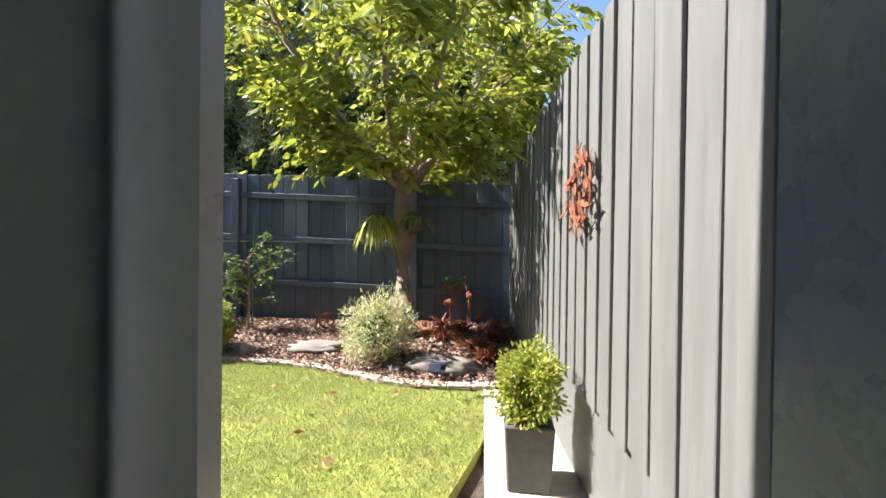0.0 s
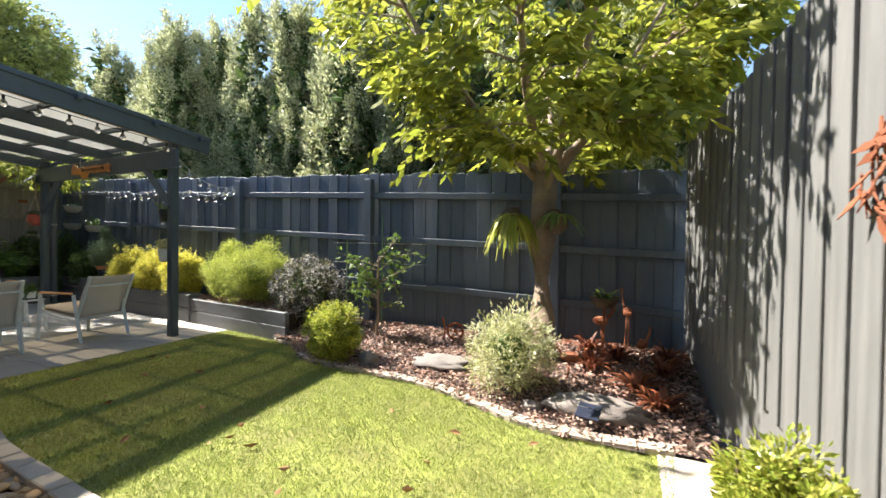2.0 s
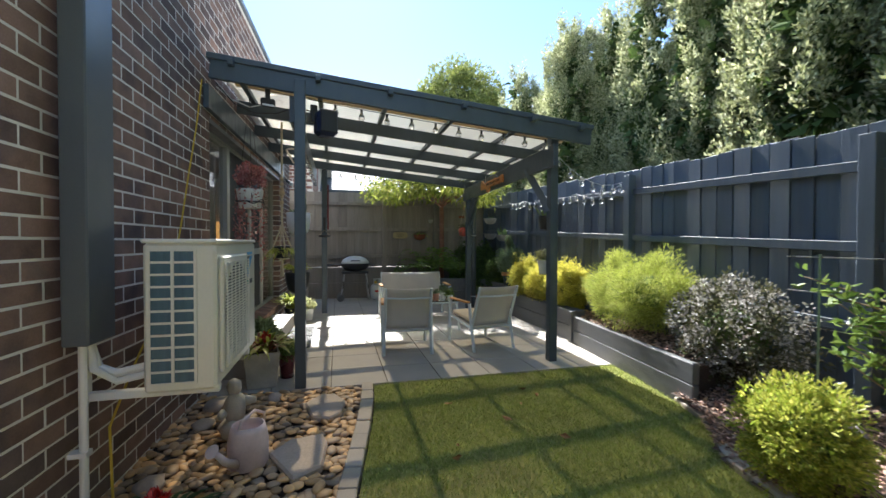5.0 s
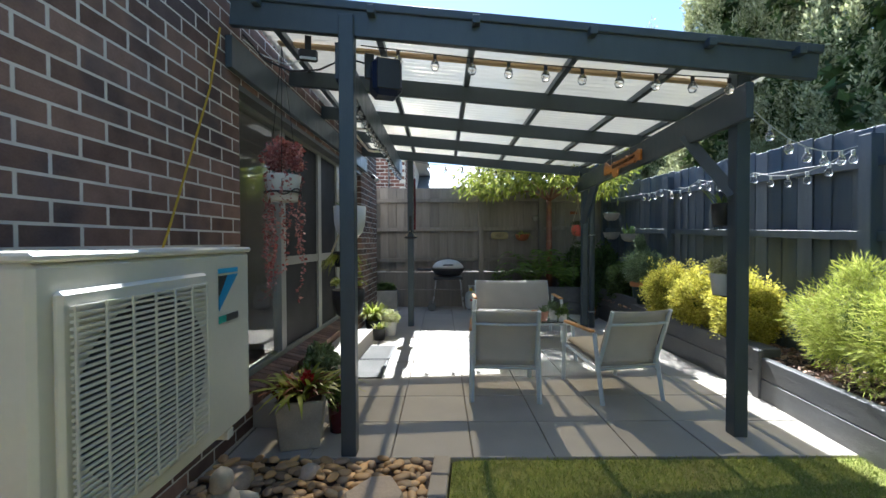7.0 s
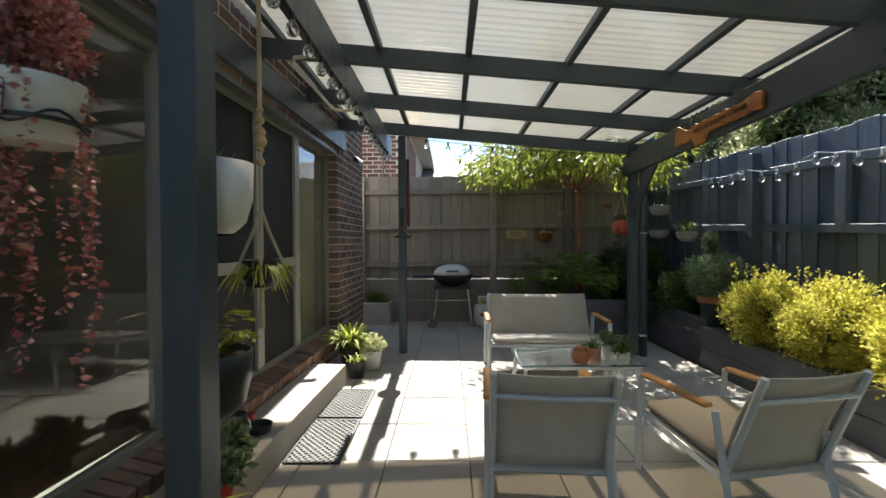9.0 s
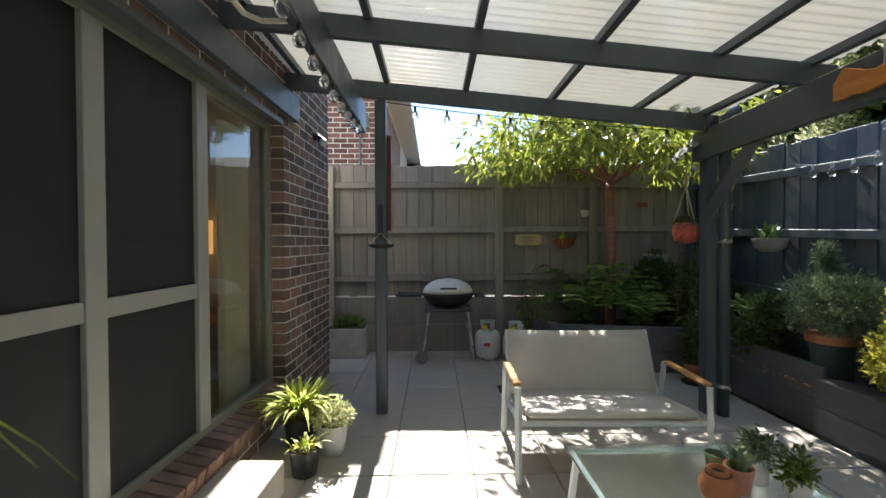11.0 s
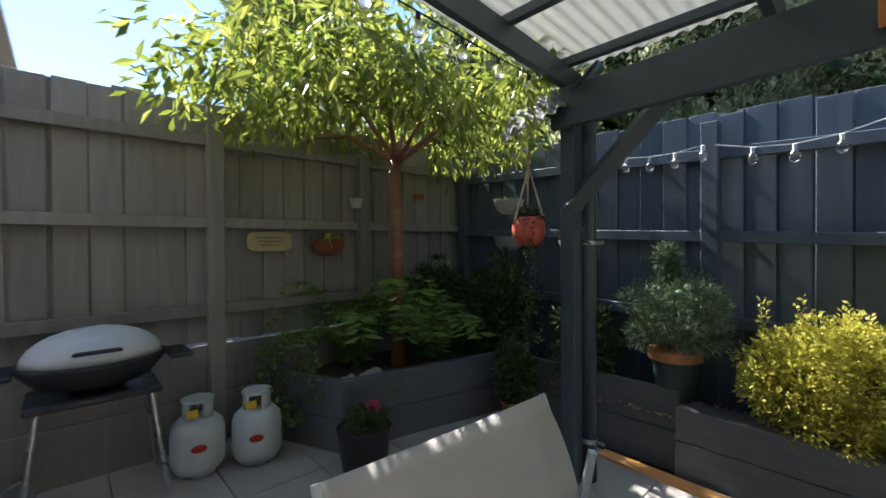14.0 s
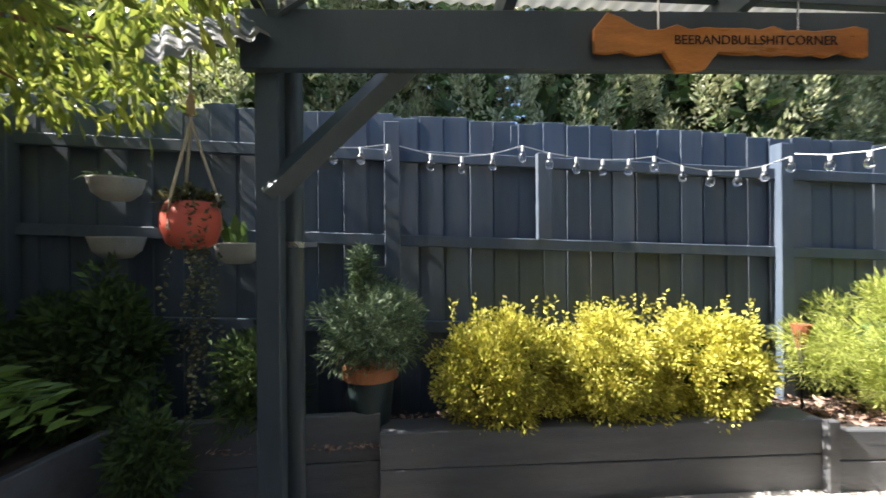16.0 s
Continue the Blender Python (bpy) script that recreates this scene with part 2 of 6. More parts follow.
M_COIL = mat("condenser_fins", (0.075, 0.13, 0.165), 0.45, 0.2, 3.0, 200.0, 0.3, 0.001, metal=0.3, stretch=(1, 30, 1))
M_STEEL = mat("brushed_steel", (0.55, 0.55, 0.54), 0.3, 0.08, 6.0, 120.0, 0.05, metal=0.9)
M_SIGN = mat("varnished_slab", (0.52, 0.20, 0.035), 0.35, 0.25, 5.0, 40.0, 0.2, 0.002, stretch=(1, 6, 6), tint=(0.30, 0.08, 0.012), tint_amt=0.6)
M_BURN = mat("burnt_lettering", (0.02, 0.012, 0.008), 0.7, 0.1, 8.0, 60.0, 0.0)
M_STONEW = mat("pale_cast_stone", (0.45, 0.42, 0.36), 0.85, 0.18, 9.0, 90.0, 0.4, 0.003, tint=(0.30, 0.28, 0.23), tint_amt=0.5)
M_ROOM = mat("interior_paint", (0.66, 0.63, 0.58), 0.8, 0.04, 2.0, 30.0, 0.05)
M_FLOORIN = mat("interior_floor", (0.26, 0.18, 0.12), 0.4, 0.15, 3.0, 40.0, 0.1)
M_TILE = mat("neighbour_roof_tile", (0.17, 0.18, 0.20), 0.7, 0.15, 4.0, 60.0, 0.3, island=0.15)
M_CURTAIN = mat("sheer_curtain", (0.70, 0.65, 0.42), 0.85, 0.08, 6.0, 90.0, 0.2)
# ---- building blocks ----
def link(name, bm, material, parent=None, label="", smooth=False):
    me = bpy.data.meshes.new(name)
    bm.to_mesh(me)
    bm.free()
    for m in (material if isinstance(material, (list, tuple)) else [material]):
        me.materials.append(m)
    if smooth:
        for p in me.polygons:
            p.use_smooth = True
    ob = new(name, me)
    if parent:
        ob.parent = parent
    if label:
        ob["label"] = label
    return ob


def part(name, bm, material, parent, label="", smooth=False):
    return link(name, bm, material, parent, label, smooth)


def thing(name, m, label, category, group="", kind=""):
    ob = new(name)
    ob.empty_display_size = 0.1
    ob.matrix_world = m
    return tagged(ob, label, category, group, kind)


def setting(name, bm, material, label, category, smooth=False):
    return tagged(link(name, bm, material, None, "", smooth), label, category, "", "structure")


def box(sx, sy, sz, at=(0, 0, 0), bevel=0.0, rot=None, bm=None):
    """A box centred on at; adds to bm if given."""
    own = bmesh.new()
    r = bmesh.ops.create_cube(own, size=1.0)
    bmesh.ops.scale(own, vec=(sx, sy, sz), verts=own.verts)
    if bevel:
        bmesh.ops.bevel(own, geom=list(own.edges), offset=bevel, segments=1, affect="EDGES")
    mt = Matrix.Translation(at) @ (rot if rot else Matrix.Identity(4))
    bmesh.ops.transform(own, matrix=mt, verts=own.verts)
    return merge(bm, own)


def merge(bm, own):
    if bm is None:
        return own
    tmp = bpy.data.meshes.new("tmp")
    own.to_mesh(tmp)
    own.free()
    bm.from_mesh(tmp)
    bpy.data.meshes.remove(tmp)
    return bm


def span(x0, x1, y0, y1, z0, z1, bevel=0.0, bm=None):
    return box(x1 - x0, y1 - y0, z1 - z0, ((x0 + x1) / 2, (y0 + y1) / 2, (z0 + z1) / 2), bevel, None, bm)


def lathe(profile, seg=24, at=(0, 0, 0), bm=None, squash=1.0):
    """Turns (radius, height) pairs round the z axis."""
    own = bmesh.new()
    rings = []
    for r, z in profile:
        rings.append([own.verts.new((at[0] + r * math.cos(2 * math.pi * i / seg), at[1] + squash * r * math.sin(2 * math.pi * i / seg), at[2] + z)) for i in range(seg)])
    for a, b in zip(rings, rings[1:]):
        for i in range(seg):
            own.faces.new((a[i], a[(i + 1) % seg], b[(i + 1) % seg], b[i]))
    if profile[0][0] > 1e-4:
        own.faces.new(list(reversed(rings[0])))
    if profile[-1][0] > 1e-4:
        own.faces.new(rings[-1])
    bmesh.ops.remove_doubles(own, verts=own.verts, dist=1e-5)
    bmesh.ops.recalc_face_normals(own, faces=own.faces)
    return merge(bm, own)


def tube(points, radius, seg=8, bm=None, end=None):
    """A pipe through points; tapers to end radius if given."""
    own = bmesh.new()
    pts = [Vector(p) for p in points]
    rings = []
    n = len(pts)
    for k, p in enumerate(pts):
        d = (pts[min(k + 1, n - 1)] - pts[max(k - 1, 0)]).normalized()
        q = d.to_track_quat("Z", "Y")
        r = radius if end is None else radius + (end - radius) * k / (n - 1)
        rings.append([own.verts.new(p + q @ Vector((r * math.cos(2 * math.pi * i / seg), r * math.sin(2 * math.pi * i / seg), 0))) for i in range(seg)])
    for a, b in zip(rings, rings[1:]):
        for i in range(seg):
            own.faces.new((a[i], a[(i + 1) % seg], b[(i + 1) % seg], b[i]))
    own.faces.new(list(reversed(rings[0])))
    own.faces.new(rings[-1])
    return merge(bm, own)


def prism(outline, z0, z1, bevel=0.0, bm=None):
    """A flat plate with the given outline (x, y)."""
    own = bmesh.new()
    lo = [own.verts.new((x, y, z0)) for x, y in outline]
    hi = [own.verts.new((x, y, z1)) for x, y in outline]
    n = len(outline)
    own.faces.new(list(reversed(lo)))
    own.faces.new(hi)
    for i in range(n):
        own.faces.new((lo[i], lo[(i + 1) % n], hi[(i + 1) % n], hi[i]))
    bmesh.ops.recalc_face_normals(own, faces=own.faces)
    if bevel:
        bmesh.ops.bevel(own, geom=list(own.edges), offset=bevel, segments=1, affect="EDGES")
    return merge(bm, own)


def lump(rad, seed, at=(0, 0, 0), sub=2, rough=0.25, freq=1.5, bm=None):
    """A stone: an icosphere pushed about by noise."""
    own = bmesh.new()
    bmesh.ops.create_icosphere(own, subdivisions=sub, radius=1.0)
    for v in own.verts:
        k = 1 + rough * noise.noise(v.co * freq + Vector((seed * 3.1, seed * 1.7, seed)))
        v.co = Vector((v.co.x * rad[0] * k + at[0], v.co.y * rad[1] * k + at[1], v.co.z * rad[2] * k + at[2]))
    return merge(bm, own)


def raw_mesh(name, verts, faces, material, parent=None, label="", smooth=False):
    me = bpy.data.meshes.new(name)
    me.vertices.add(len(verts))
    me.vertices.foreach_set("co", np.ascontiguousarray(verts, dtype=np.float32).ravel())
    k = faces.shape[1]
    me.loops.add(faces.size)
    me.loops.foreach_set("vertex_index", np.ascontiguousarray(faces, dtype=np.int32).ravel())
    me.polygons.add(len(faces))
    me.polygons.foreach_set("loop_start", np.arange(0, faces.size, k, dtype=np.int32))
    me.update(calc_edges=True)
    me.materials.append(material)
    me.polygons.foreach_set("use_smooth", np.full(len(faces), smooth, dtype=bool))
    ob = new(name, me)
    if parent:
        ob.parent = parent
    if label:
        ob["label"] = label
    return ob


def leaves(name, pts, dirs, length, width, material, parent=None, label="", seed=0, fold=0.25, spread=0.6):
    """Many small folded leaves at pts, pointing along dirs with some scatter."""
    rng = np.random.default_rng(seed)
    n = len(pts)
    d = dirs + spread * rng.normal(size=(n, 3))
    d /= np.linalg.norm(d, axis=1)[:, None] + 1e-9
    u = rng.normal(size=(n, 3))
    u[:, 2] += 0.0
    side = np.cross(d, u)
    side /= np.linalg.norm(side, axis=1)[:, None] + 1e-9
    nor = np.cross(side, d)
    s = rng.uniform(0.65, 1.25, n)[:, None]
    a = pts
    mid = pts + d * length * s * 0.5
    v = np.stack([a, mid + side * width * s * 0.5 + nor * fold * width * s, a + d * length * s, mid - side * width * s * 0.5 + nor * fold * width * s], 1).reshape(-1, 3)
    f = np.arange(4 * n).reshape(n, 4)
    return raw_mesh(name, v, f, material, parent, label)


def clumps(n_clump, centre, radii, r_clump, per, seed, shell=0.5, low=-1.0):
    """Leaf places in clumps over an ellipsoid: returns places and outward directions."""
    rng = np.random.default_rng(seed)
    c = rng.normal(size=(n_clump * 3, 3))
    c /= np.linalg.norm(c, axis=1)[:, None]
    c = c[c[:, 2] > low][:n_clump]
    c = c * rng.uniform(shell, 1.0, (len(c), 1))
    c = c * np.array(radii) + np.array(centre)
    q = rng.normal(size=(len(c), per, 3))
    q /= np.linalg.norm(q, axis=2)[:, :, None]
    rr = r_clump * rng.uniform(0.6, 1.3, (len(c), 1, 1))
    p = c[:, None, :] + q * rr * rng.uniform(0.35, 1.0, (len(c), per, 1))
    d = q + 0.6 * ((c - np.array(centre)) / np.array(radii))[:, None, :]
    return p.reshape(-1, 3), d.reshape(-1, 3)


# ---- ground ----
WALL_Y = 0.70
# the long house wall and all that is fixed in it run a little askew to the yard
HOUSE = Matrix.Translation((-5.0, WALL_Y, 0)) @ Matrix.Rotation(radians(-2.0), 4, "Z") @ Matrix.Translation((5.0, -WALL_Y, 0))
setting("ground", span(-60, 40, -30, 60, -0.6, -0.08), M_DIRT, "bare brown soil under the whole yard", "ground")
# the side fence stands a little askew


def fence_x(y):
    return 0.20 + 0.045 * (5.3 - y)


LAWN_S = [(-5.16, 2.12), (-4.6, 2.07), (-4.0, 1.98), (-3.5, 1.90), (-2.9, 1.86), (-2.2, 1.82), (-1.4, 1.80), (-0.2, 1.78)]
LAWN_N = [(-0.05, 3.46), (-0.5, 3.42), (-0.95, 3.47), (-1.4, 3.66), (-1.9, 3.85), (-2.5, 3.90), (-3.0, 3.92), (-3.4, 4.02), (-3.75, 4.30), (-4.25, 4.47)]


def smooth_line(pts, step):
    out = []
    n = len(pts)
    for i in range(n - 1):
        p0, p1, p2, p3 = (Vector(pts[max(min(i + k, n - 1), 0)]) for k in (-1, 0, 1, 2))
        for k in range(12):
            t = k / 12
            out.append(0.5 * ((2 * p1) + (p2 - p0) * t + (2 * p0 - 5 * p1 + 4 * p2 - p3) * t * t + (3 * p1 - p0 - 3 * p2 + p3) * t ** 3))
    out.append(Vector(pts[-1]))
    res, carry = [out[0]], 0.0
    for a, b in zip(out, out[1:]):
        d = (b - a).length
        while carry + d >= step:
            a = a + (b - a) * ((step - carry) / d)
            d = (b - a).length
            res.append(a.copy())
            carry = 0.0
        carry += d
    return res


lawn_out = [tuple(p) for p in smooth_line(LAWN_S, 0.2)] + [(-0.15, 2.6)] + [tuple(p) for p in smooth_line(LAWN_N, 0.2)] + [(-5.18, 4.62), (-5.18, 2.2)]
lawn = setting("lawn_ground", prism(lawn_out, -0.10, -0.012), M_SOIL, "lawn soil under short mown grass", "lawn")


def inside(p, poly):
    x, y = p
    c = False
    for (x0, y0), (x1, y1) in zip(poly, poly[1:] + poly[:1]):
        if (y0 > y) != (y1 > y) and x < (x1 - x0) * (y - y0) / (y1 - y0) + x0:
            c = not c
    return c


rng = np.random.default_rng(3)
cand = rng.uniform((-5.2, 1.7), (0.0, 4.65), (210000, 2))
cand = np.array([p for p in cand if inside(p, lawn_out)])
patch = np.array([noise.noise(Vector((p[0] * 1.3, p[1] * 1.3, 4.0))) for p in cand])
cand = cand[rng.uniform(size=len(cand)) < np.clip(0.9 + patch * 0.5, 0.35, 1)]
gp = np.concatenate([cand, np.full((len(cand), 1), -0.012)], 1)
gd = np.tile((0.0, 0.0, 1.0), (len(gp), 1))
tagged(leaves("lawn_grass", gp, gd, 0.026, 0.0045, M_GRASS, seed=5, spread=0.6), "short mown yellow-green lawn grass with dry patches", "grass", "", "stuff")

# beds
bed_out = [tuple(p) for p in smooth_line(LAWN_N, 0.2)] + [(-4.2, 5.3), (0.2, 5.3), (0.2, 3.5)]


def bed_z(x, y):
    """Height of the mulch bed, which rises towards the back fence."""
    edge = 3.45 + 0.45 * min(max((-0.9 - x) / 1.2, 0), 1)
    t = min(max((y - edge) / 1.7, 0), 1)
    return 0.012 + 0.17 * t * t * (3 - 2 * t) + 0.012 * noise.noise(Vector((x * 3, y * 3, 1)))


gx, gy = np.linspace(-4.3, 0.25, 60), np.linspace(3.35, 5.34, 36)
gv = np.array([[x, y, bed_z(x, y)] for y in gy for x in gx])
gf = np.array([[j * 60 + i, j * 60 + i + 1, (j + 1) * 60 + i + 1, (j + 1) * 60 + i] for j in range(35) for i in range(59)
               if inside((gx[i] + 0.04, gy[j] + 0.03), bed_out) or gy[j] > 4.6])
tagged(raw_mesh("garden_bed_soil", gv, gf, M_DIRT, smooth=True), "dark soil of the curved garden bed, rising to the fence", "garden bed", "", "structure")
setting("gravel_bed", prism([(-5.2, WALL_Y), (-5.2, 2.05), (-4.0, 1.95), (-2.9, 1.84), (-0.2, 1.76), (-0.2, 0.4), (-3.2, 0.4)], -0.10, -0.03), M_DIRT, "packed earth under river pebbles", "gravel bed")
setting("side_paving", span(-0.15, 0.5, 0.4, 3.46, -0.10, 0.0, 0.004), M_EDGE, "pale concrete strip along the side fence", "paving")


def scatter_quads(name, poly, n, size, z, material, seed, label, category):
    r = np.random.default_rng(seed)
    xs = [p[0] for p in poly]
    ys = [p[1] for p in poly]
    pts = r.uniform((min(xs), min(ys)), (max(xs), max(ys)), (n, 2))
    pts = np.array([p for p in pts if inside(p, poly)])
    base = np.array([[z(*p) if callable(z) else z] for p in pts])
    p3 = np.concatenate([pts, base + r.uniform(0, 0.025, (len(pts), 1))], 1)
    a = r.uniform(0, 2 * math.pi, len(pts))
    d = np.stack([np.cos(a), np.sin(a), r.normal(0, 0.25, len(pts))], 1)
    return tagged(leaves(name, p3, d, size, size * 0.45, material, seed=seed, spread=0.15, fold=0.15), label, category, "", "stuff")


scatter_quads("bark_mulch", bed_out, 24000, 0.042, bed_z, M_MULCH, 11, "reddish brown bark chips over the garden bed", "mulch")

# pebbles: one joined mesh of rounded stones
ico = bmesh.new()
bmesh.ops.create_icosphere(ico, subdivisions=2, radius=1.0)
iv = np.array([v.co[:] for v in ico.verts])
jf = np.array([[v.index for v in f.verts] for f in ico.faces])
ico.free()
PEB = [(-5.2, WALL_Y + 0.02), (-5.2, 2.0), (-4.0, 1.9), (-2.9, 1.78), (-1.6, 1.72), (-1.6, 0.6), (-3.2, 0.45)]
r = np.random.default_rng(8)
pp = r.uniform((-5.2, 0.45), (-1.6, 2.0), (11000, 2))
pp = np.array([p for p in pp if inside(p, PEB)])
keep = []
grid = {}
for p in pp:
    k = (int(p[0] / 0.05), int(p[1] / 0.05))
    if all((p[0] - q[0]) ** 2 + (p[1] - q[1]) ** 2 > 0.0017 for a in (-1, 0, 1) for b in (-1, 0, 1) for q in grid.get((k[0] + a, k[1] + b), ())):
        grid.setdefault(k, []).append(p)
        keep.append(p)
keep = np.array(keep)
n = len(keep)
rad = np.stack([r.uniform(0.024, 0.064, n), r.uniform(0.018, 0.040, n), r.uniform(0.009, 0.018, n)], 1)
ang = r.uniform(0, 2 * math.pi, n)
vv = iv[None] * rad[:, None, :] * (1 + 0.12 * r.normal(size=(n, len(iv), 1)).clip(-1, 1) * 0.5)
ca, sa = np.cos(ang)[:, None], np.sin(ang)[:, None]
vv = np.stack([vv[:, :, 0] * ca - vv[:, :, 1] * sa + keep[:, 0, None], vv[:, :, 0] * sa + vv[:, :, 1] * ca + keep[:, 1, None], vv[:, :, 2] + (r.uniform(-0.028, 0.0, n))[:, None]], 2)
ff = (jf[None] + (np.arange(n) * len(iv))[:, None, None]).reshape(-1, 3)
tagged(raw_mesh("river_pebbles", vv.reshape(-1, 3), ff, M_PEBBLE, smooth=True), "tan and grey rounded river pebbles beside the house wall", "pebbles", "", "stuff")


def stepping_stone(x, y, rx, ry, seed):
    rr = random.Random(seed)
    pts = [((rx * rr.uniform(0.8, 1.12)) * math.cos(a), (ry * rr.uniform(0.8, 1.12)) * math.sin(a)) for a in (i * math.pi / 3.5 + rr.uniform(-0.25, 0.25) for i in range(7))]
    ob = tagged(link("stepping_stone", prism(pts, 0, 0.05, 0.012), M_SLATE), "flat irregular brown slate stepping stone set in pebbles", "stepping stone", "stepping stones in the pebbles")
    ob.location = (x, y, -0.022)


for k, (x, y, rx, ry) in enumerate([(-4.72, 1.72, 0.24, 0.16), (-4.02, 1.60, 0.27, 0.18), (-3.35, 1.50, 0.26, 0.19), (-2.65, 1.42, 0.26, 0.18), (-1.95, 1.35, 0.25, 0.18)]):
    stepping_stone(x, y, rx, ry, k)

# ---- house ----
house_body = bmesh.new()
TOPZ = 3.92
# inner shell of the main wall, with the window's opening
WX0, WX1, WZ0, WZ1 = -8.98, -5.47, 0.31, 2.33
END_X = -10.2
for x0, x1, z0, z1 in ((END_X, WX0 - 0.014, -0.1, TOPZ), (WX1 + 0.002, -3.23, -0.1, TOPZ), (WX0, WX1, -0.1, WZ0 - 0.09), (WX0, WX1, WZ1, TOPZ)):
    span(x0 + (0.02 if x0 == END_X else 0), x1 - (0.0 if x1 != -3.23 else 0.02), WALL_Y - 0.24, WALL_Y - 0.0010, z0, z1, 0, house_body)
wall_south = setting("wall_south", house_body, M_MORTAR, "dark brown face-brick house wall with pale mortar joints", "brick wall")
wall_south.matrix_world = HOUSE
setting("wall_flashing", span(END_X - 0.05, -3.2, WALL_Y - 0.26, WALL_Y + 0.03, TOPZ, TOPZ + 0.06, 0.005), M_ALU, "grey metal capping along the top of the house wall", "flashing").matrix_world = HOUSE
# set-back wall with the door that the walk comes out of
DX0, DY = -0.54, 0.60
back = bmesh.new()
for x0, x1, z0, z1 in ((-3.23, DX0 - 0.55, -0.1, TOPZ), (0.62, 0.75, -0.1, TOPZ), (DX0 - 0.55, 0.62, 2.2, TOPZ)):
    span(x0, x1, 0.36, DY - 0.0010, z0, z1, 0, back)
wall_door = setting("wall_back_door", back, M_MORTAR, "set-back brick house wall round a sliding door", "brick wall")
span_b = span(-10.18, 1.0, -4.0, -3.8, -0.1, TOPZ)
span(-10.18, -10.0, -4.0, WALL_Y - 0.08, -0.1, TOPZ, 0, span_b)
span(0.75, 0.95, -4.0, 0.6, -0.1, TOPZ, 0, span_b)
span(-3.35, -3.23, -4.0, 0.4, -0.1, TOPZ, 0, span_b)
span(-7.85, -7.75, -3.8, 0.15, -0.1, 2.55, 0, span_b)
setting("wall_inner", span_b, M_ROOM, "plain painted inner walls of the house", "wall")
# unseen eave, added to keep the sun off the open door leaf
setting("shade_eave", span(-3.22, 0.75, DY + 0.002, 0.90, 2.48, 2.58, 0.01), M_ALU, "plain grey eave slab added over the back door for shade", "eave")
setting("floor_inside", span(-10.1, 0.8, -4.0, 0.44, -0.08, 0.0), M_FLOORIN, "dark timber floor inside the house", "floor")
setting("ceiling_inside", span(-10.1, 0.9, -4.0, 0.44, 2.55, 2.65), M_ROOM, "plain white ceiling inside the house", "ceiling")

# ---- fences ----
paling_me = {}


def paling_mesh(h, w, material):
    key = (round(h, 2), round(w, 3), material.name)
    if key not in paling_me:
        bm = box(w, 0.016, h, (0, 0, h / 2), 0.003)
        me = bpy.data.meshes.new("paling")
        bm.to_mesh(me)
        bm.free()
        me.materials.append(material)
        paling_me[key] = me
    return paling_me[key]


def fence(name, a, b, z0, z1a, z1b, material, label, pitch=0.17, rails=(), posts=(), plinth=0.0, face=1, cap=None, seed=0, post_top=0.06):
    """A paling fence from a to b: palings lapped over one another, rails and posts on the side that face gives, a plinth below."""
    a, b = Vector(a), Vector(b)
    d = (b - a)
    ln = d.length
    yaw = math.degrees(math.atan2(d.y, d.x))
    root = thing(name, pose(a.x, a.y, 0, 0, 0, yaw), label, "fence", "", "structure")
    rr = random.Random(seed)
    n = int(ln / pitch)
    for i in range(n):
        u = (i + 0.5) * pitch
        zt = z1a + (z1b - z1a) * u / ln + rr.uniform(-0.012, 0.012)
        for layer in (0, 1):
            w = pitch - 0.012 if layer == 0 else 0.10
            ob = new("paling", paling_mesh(round((zt - z0) / 0.02) * 0.02, w, material))
            ob.parent = root
            off = -face * (0.008 + (0.018 if layer == 0 else 0.030))
            ob.matrix_local = pose(u + (0 if layer == 0 else pitch / 2) + rr.uniform(-0.006, 0.006), off, z0 + rr.uniform(-0.01, 0.01), rr.uniform(-0.2, 0.2), rr.uniform(-0.25, 0.25), rr.uniform(-1.2, 1.2))
    for z in rails:
        bm = bmesh.new()
        sl = (z1b - z1a) / ln
        box(ln, 0.045, 0.075, (ln / 2, face * 0.022, z + sl * ln / 2), 0.004, Matrix.Rotation(-math.atan(sl), 4, "Y"), bm)
        part("rail", bm, material, root)
    for u in posts:
        zt = z1a + (z1b - z1a) * u / ln + post_top
        part("post", span(u - 0.05, u + 0.05, face * 0.0 if face > 0 else -0.095, 0.095 if face > 0 else 0.0, -0.05, zt, 0.004), material, root)
    if plinth:
        n_ = 2 if plinth > 0.5 else 1
        for i in range(n_):
            part("plinth_board", span(0, ln, -0.02 - 0.004 * i, 0.022 - 0.004 * i, plinth / n_ * i + 0.003 * i, plinth / n_ * (i + 1) - 0.003, 0.003), material, root)
    return root


BF_Y = 5.30
fence("fence_back", (0.25, BF_Y + 0.05), (-11.3, BF_Y + 0.05), 0.12, 1.955, 2.385, M_FENCE, "dark charcoal painted timber paling fence with posts and rails", rails=(0.545, 1.115, 1.675),
      posts=(1.3, 3.69, 6.08, 8.85, 11.2), plinth=0.18, face=1, seed=1, post_top=-0.07)
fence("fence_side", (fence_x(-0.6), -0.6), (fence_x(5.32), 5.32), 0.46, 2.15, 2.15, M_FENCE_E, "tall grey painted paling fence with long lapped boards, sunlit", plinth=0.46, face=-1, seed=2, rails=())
fence("fence_far", (-11.05, 5.4), (-11.05, -1.6), 0.712, 2.41, 2.38, M_FENCE_W, "weathered grey-brown timber paling fence with posts and rails", rails=(0.96, 1.575, 2.15),
      posts=(1.35, 2.55, 4.7), plinth=0.70, face=1, seed=3, post_top=-0.02)

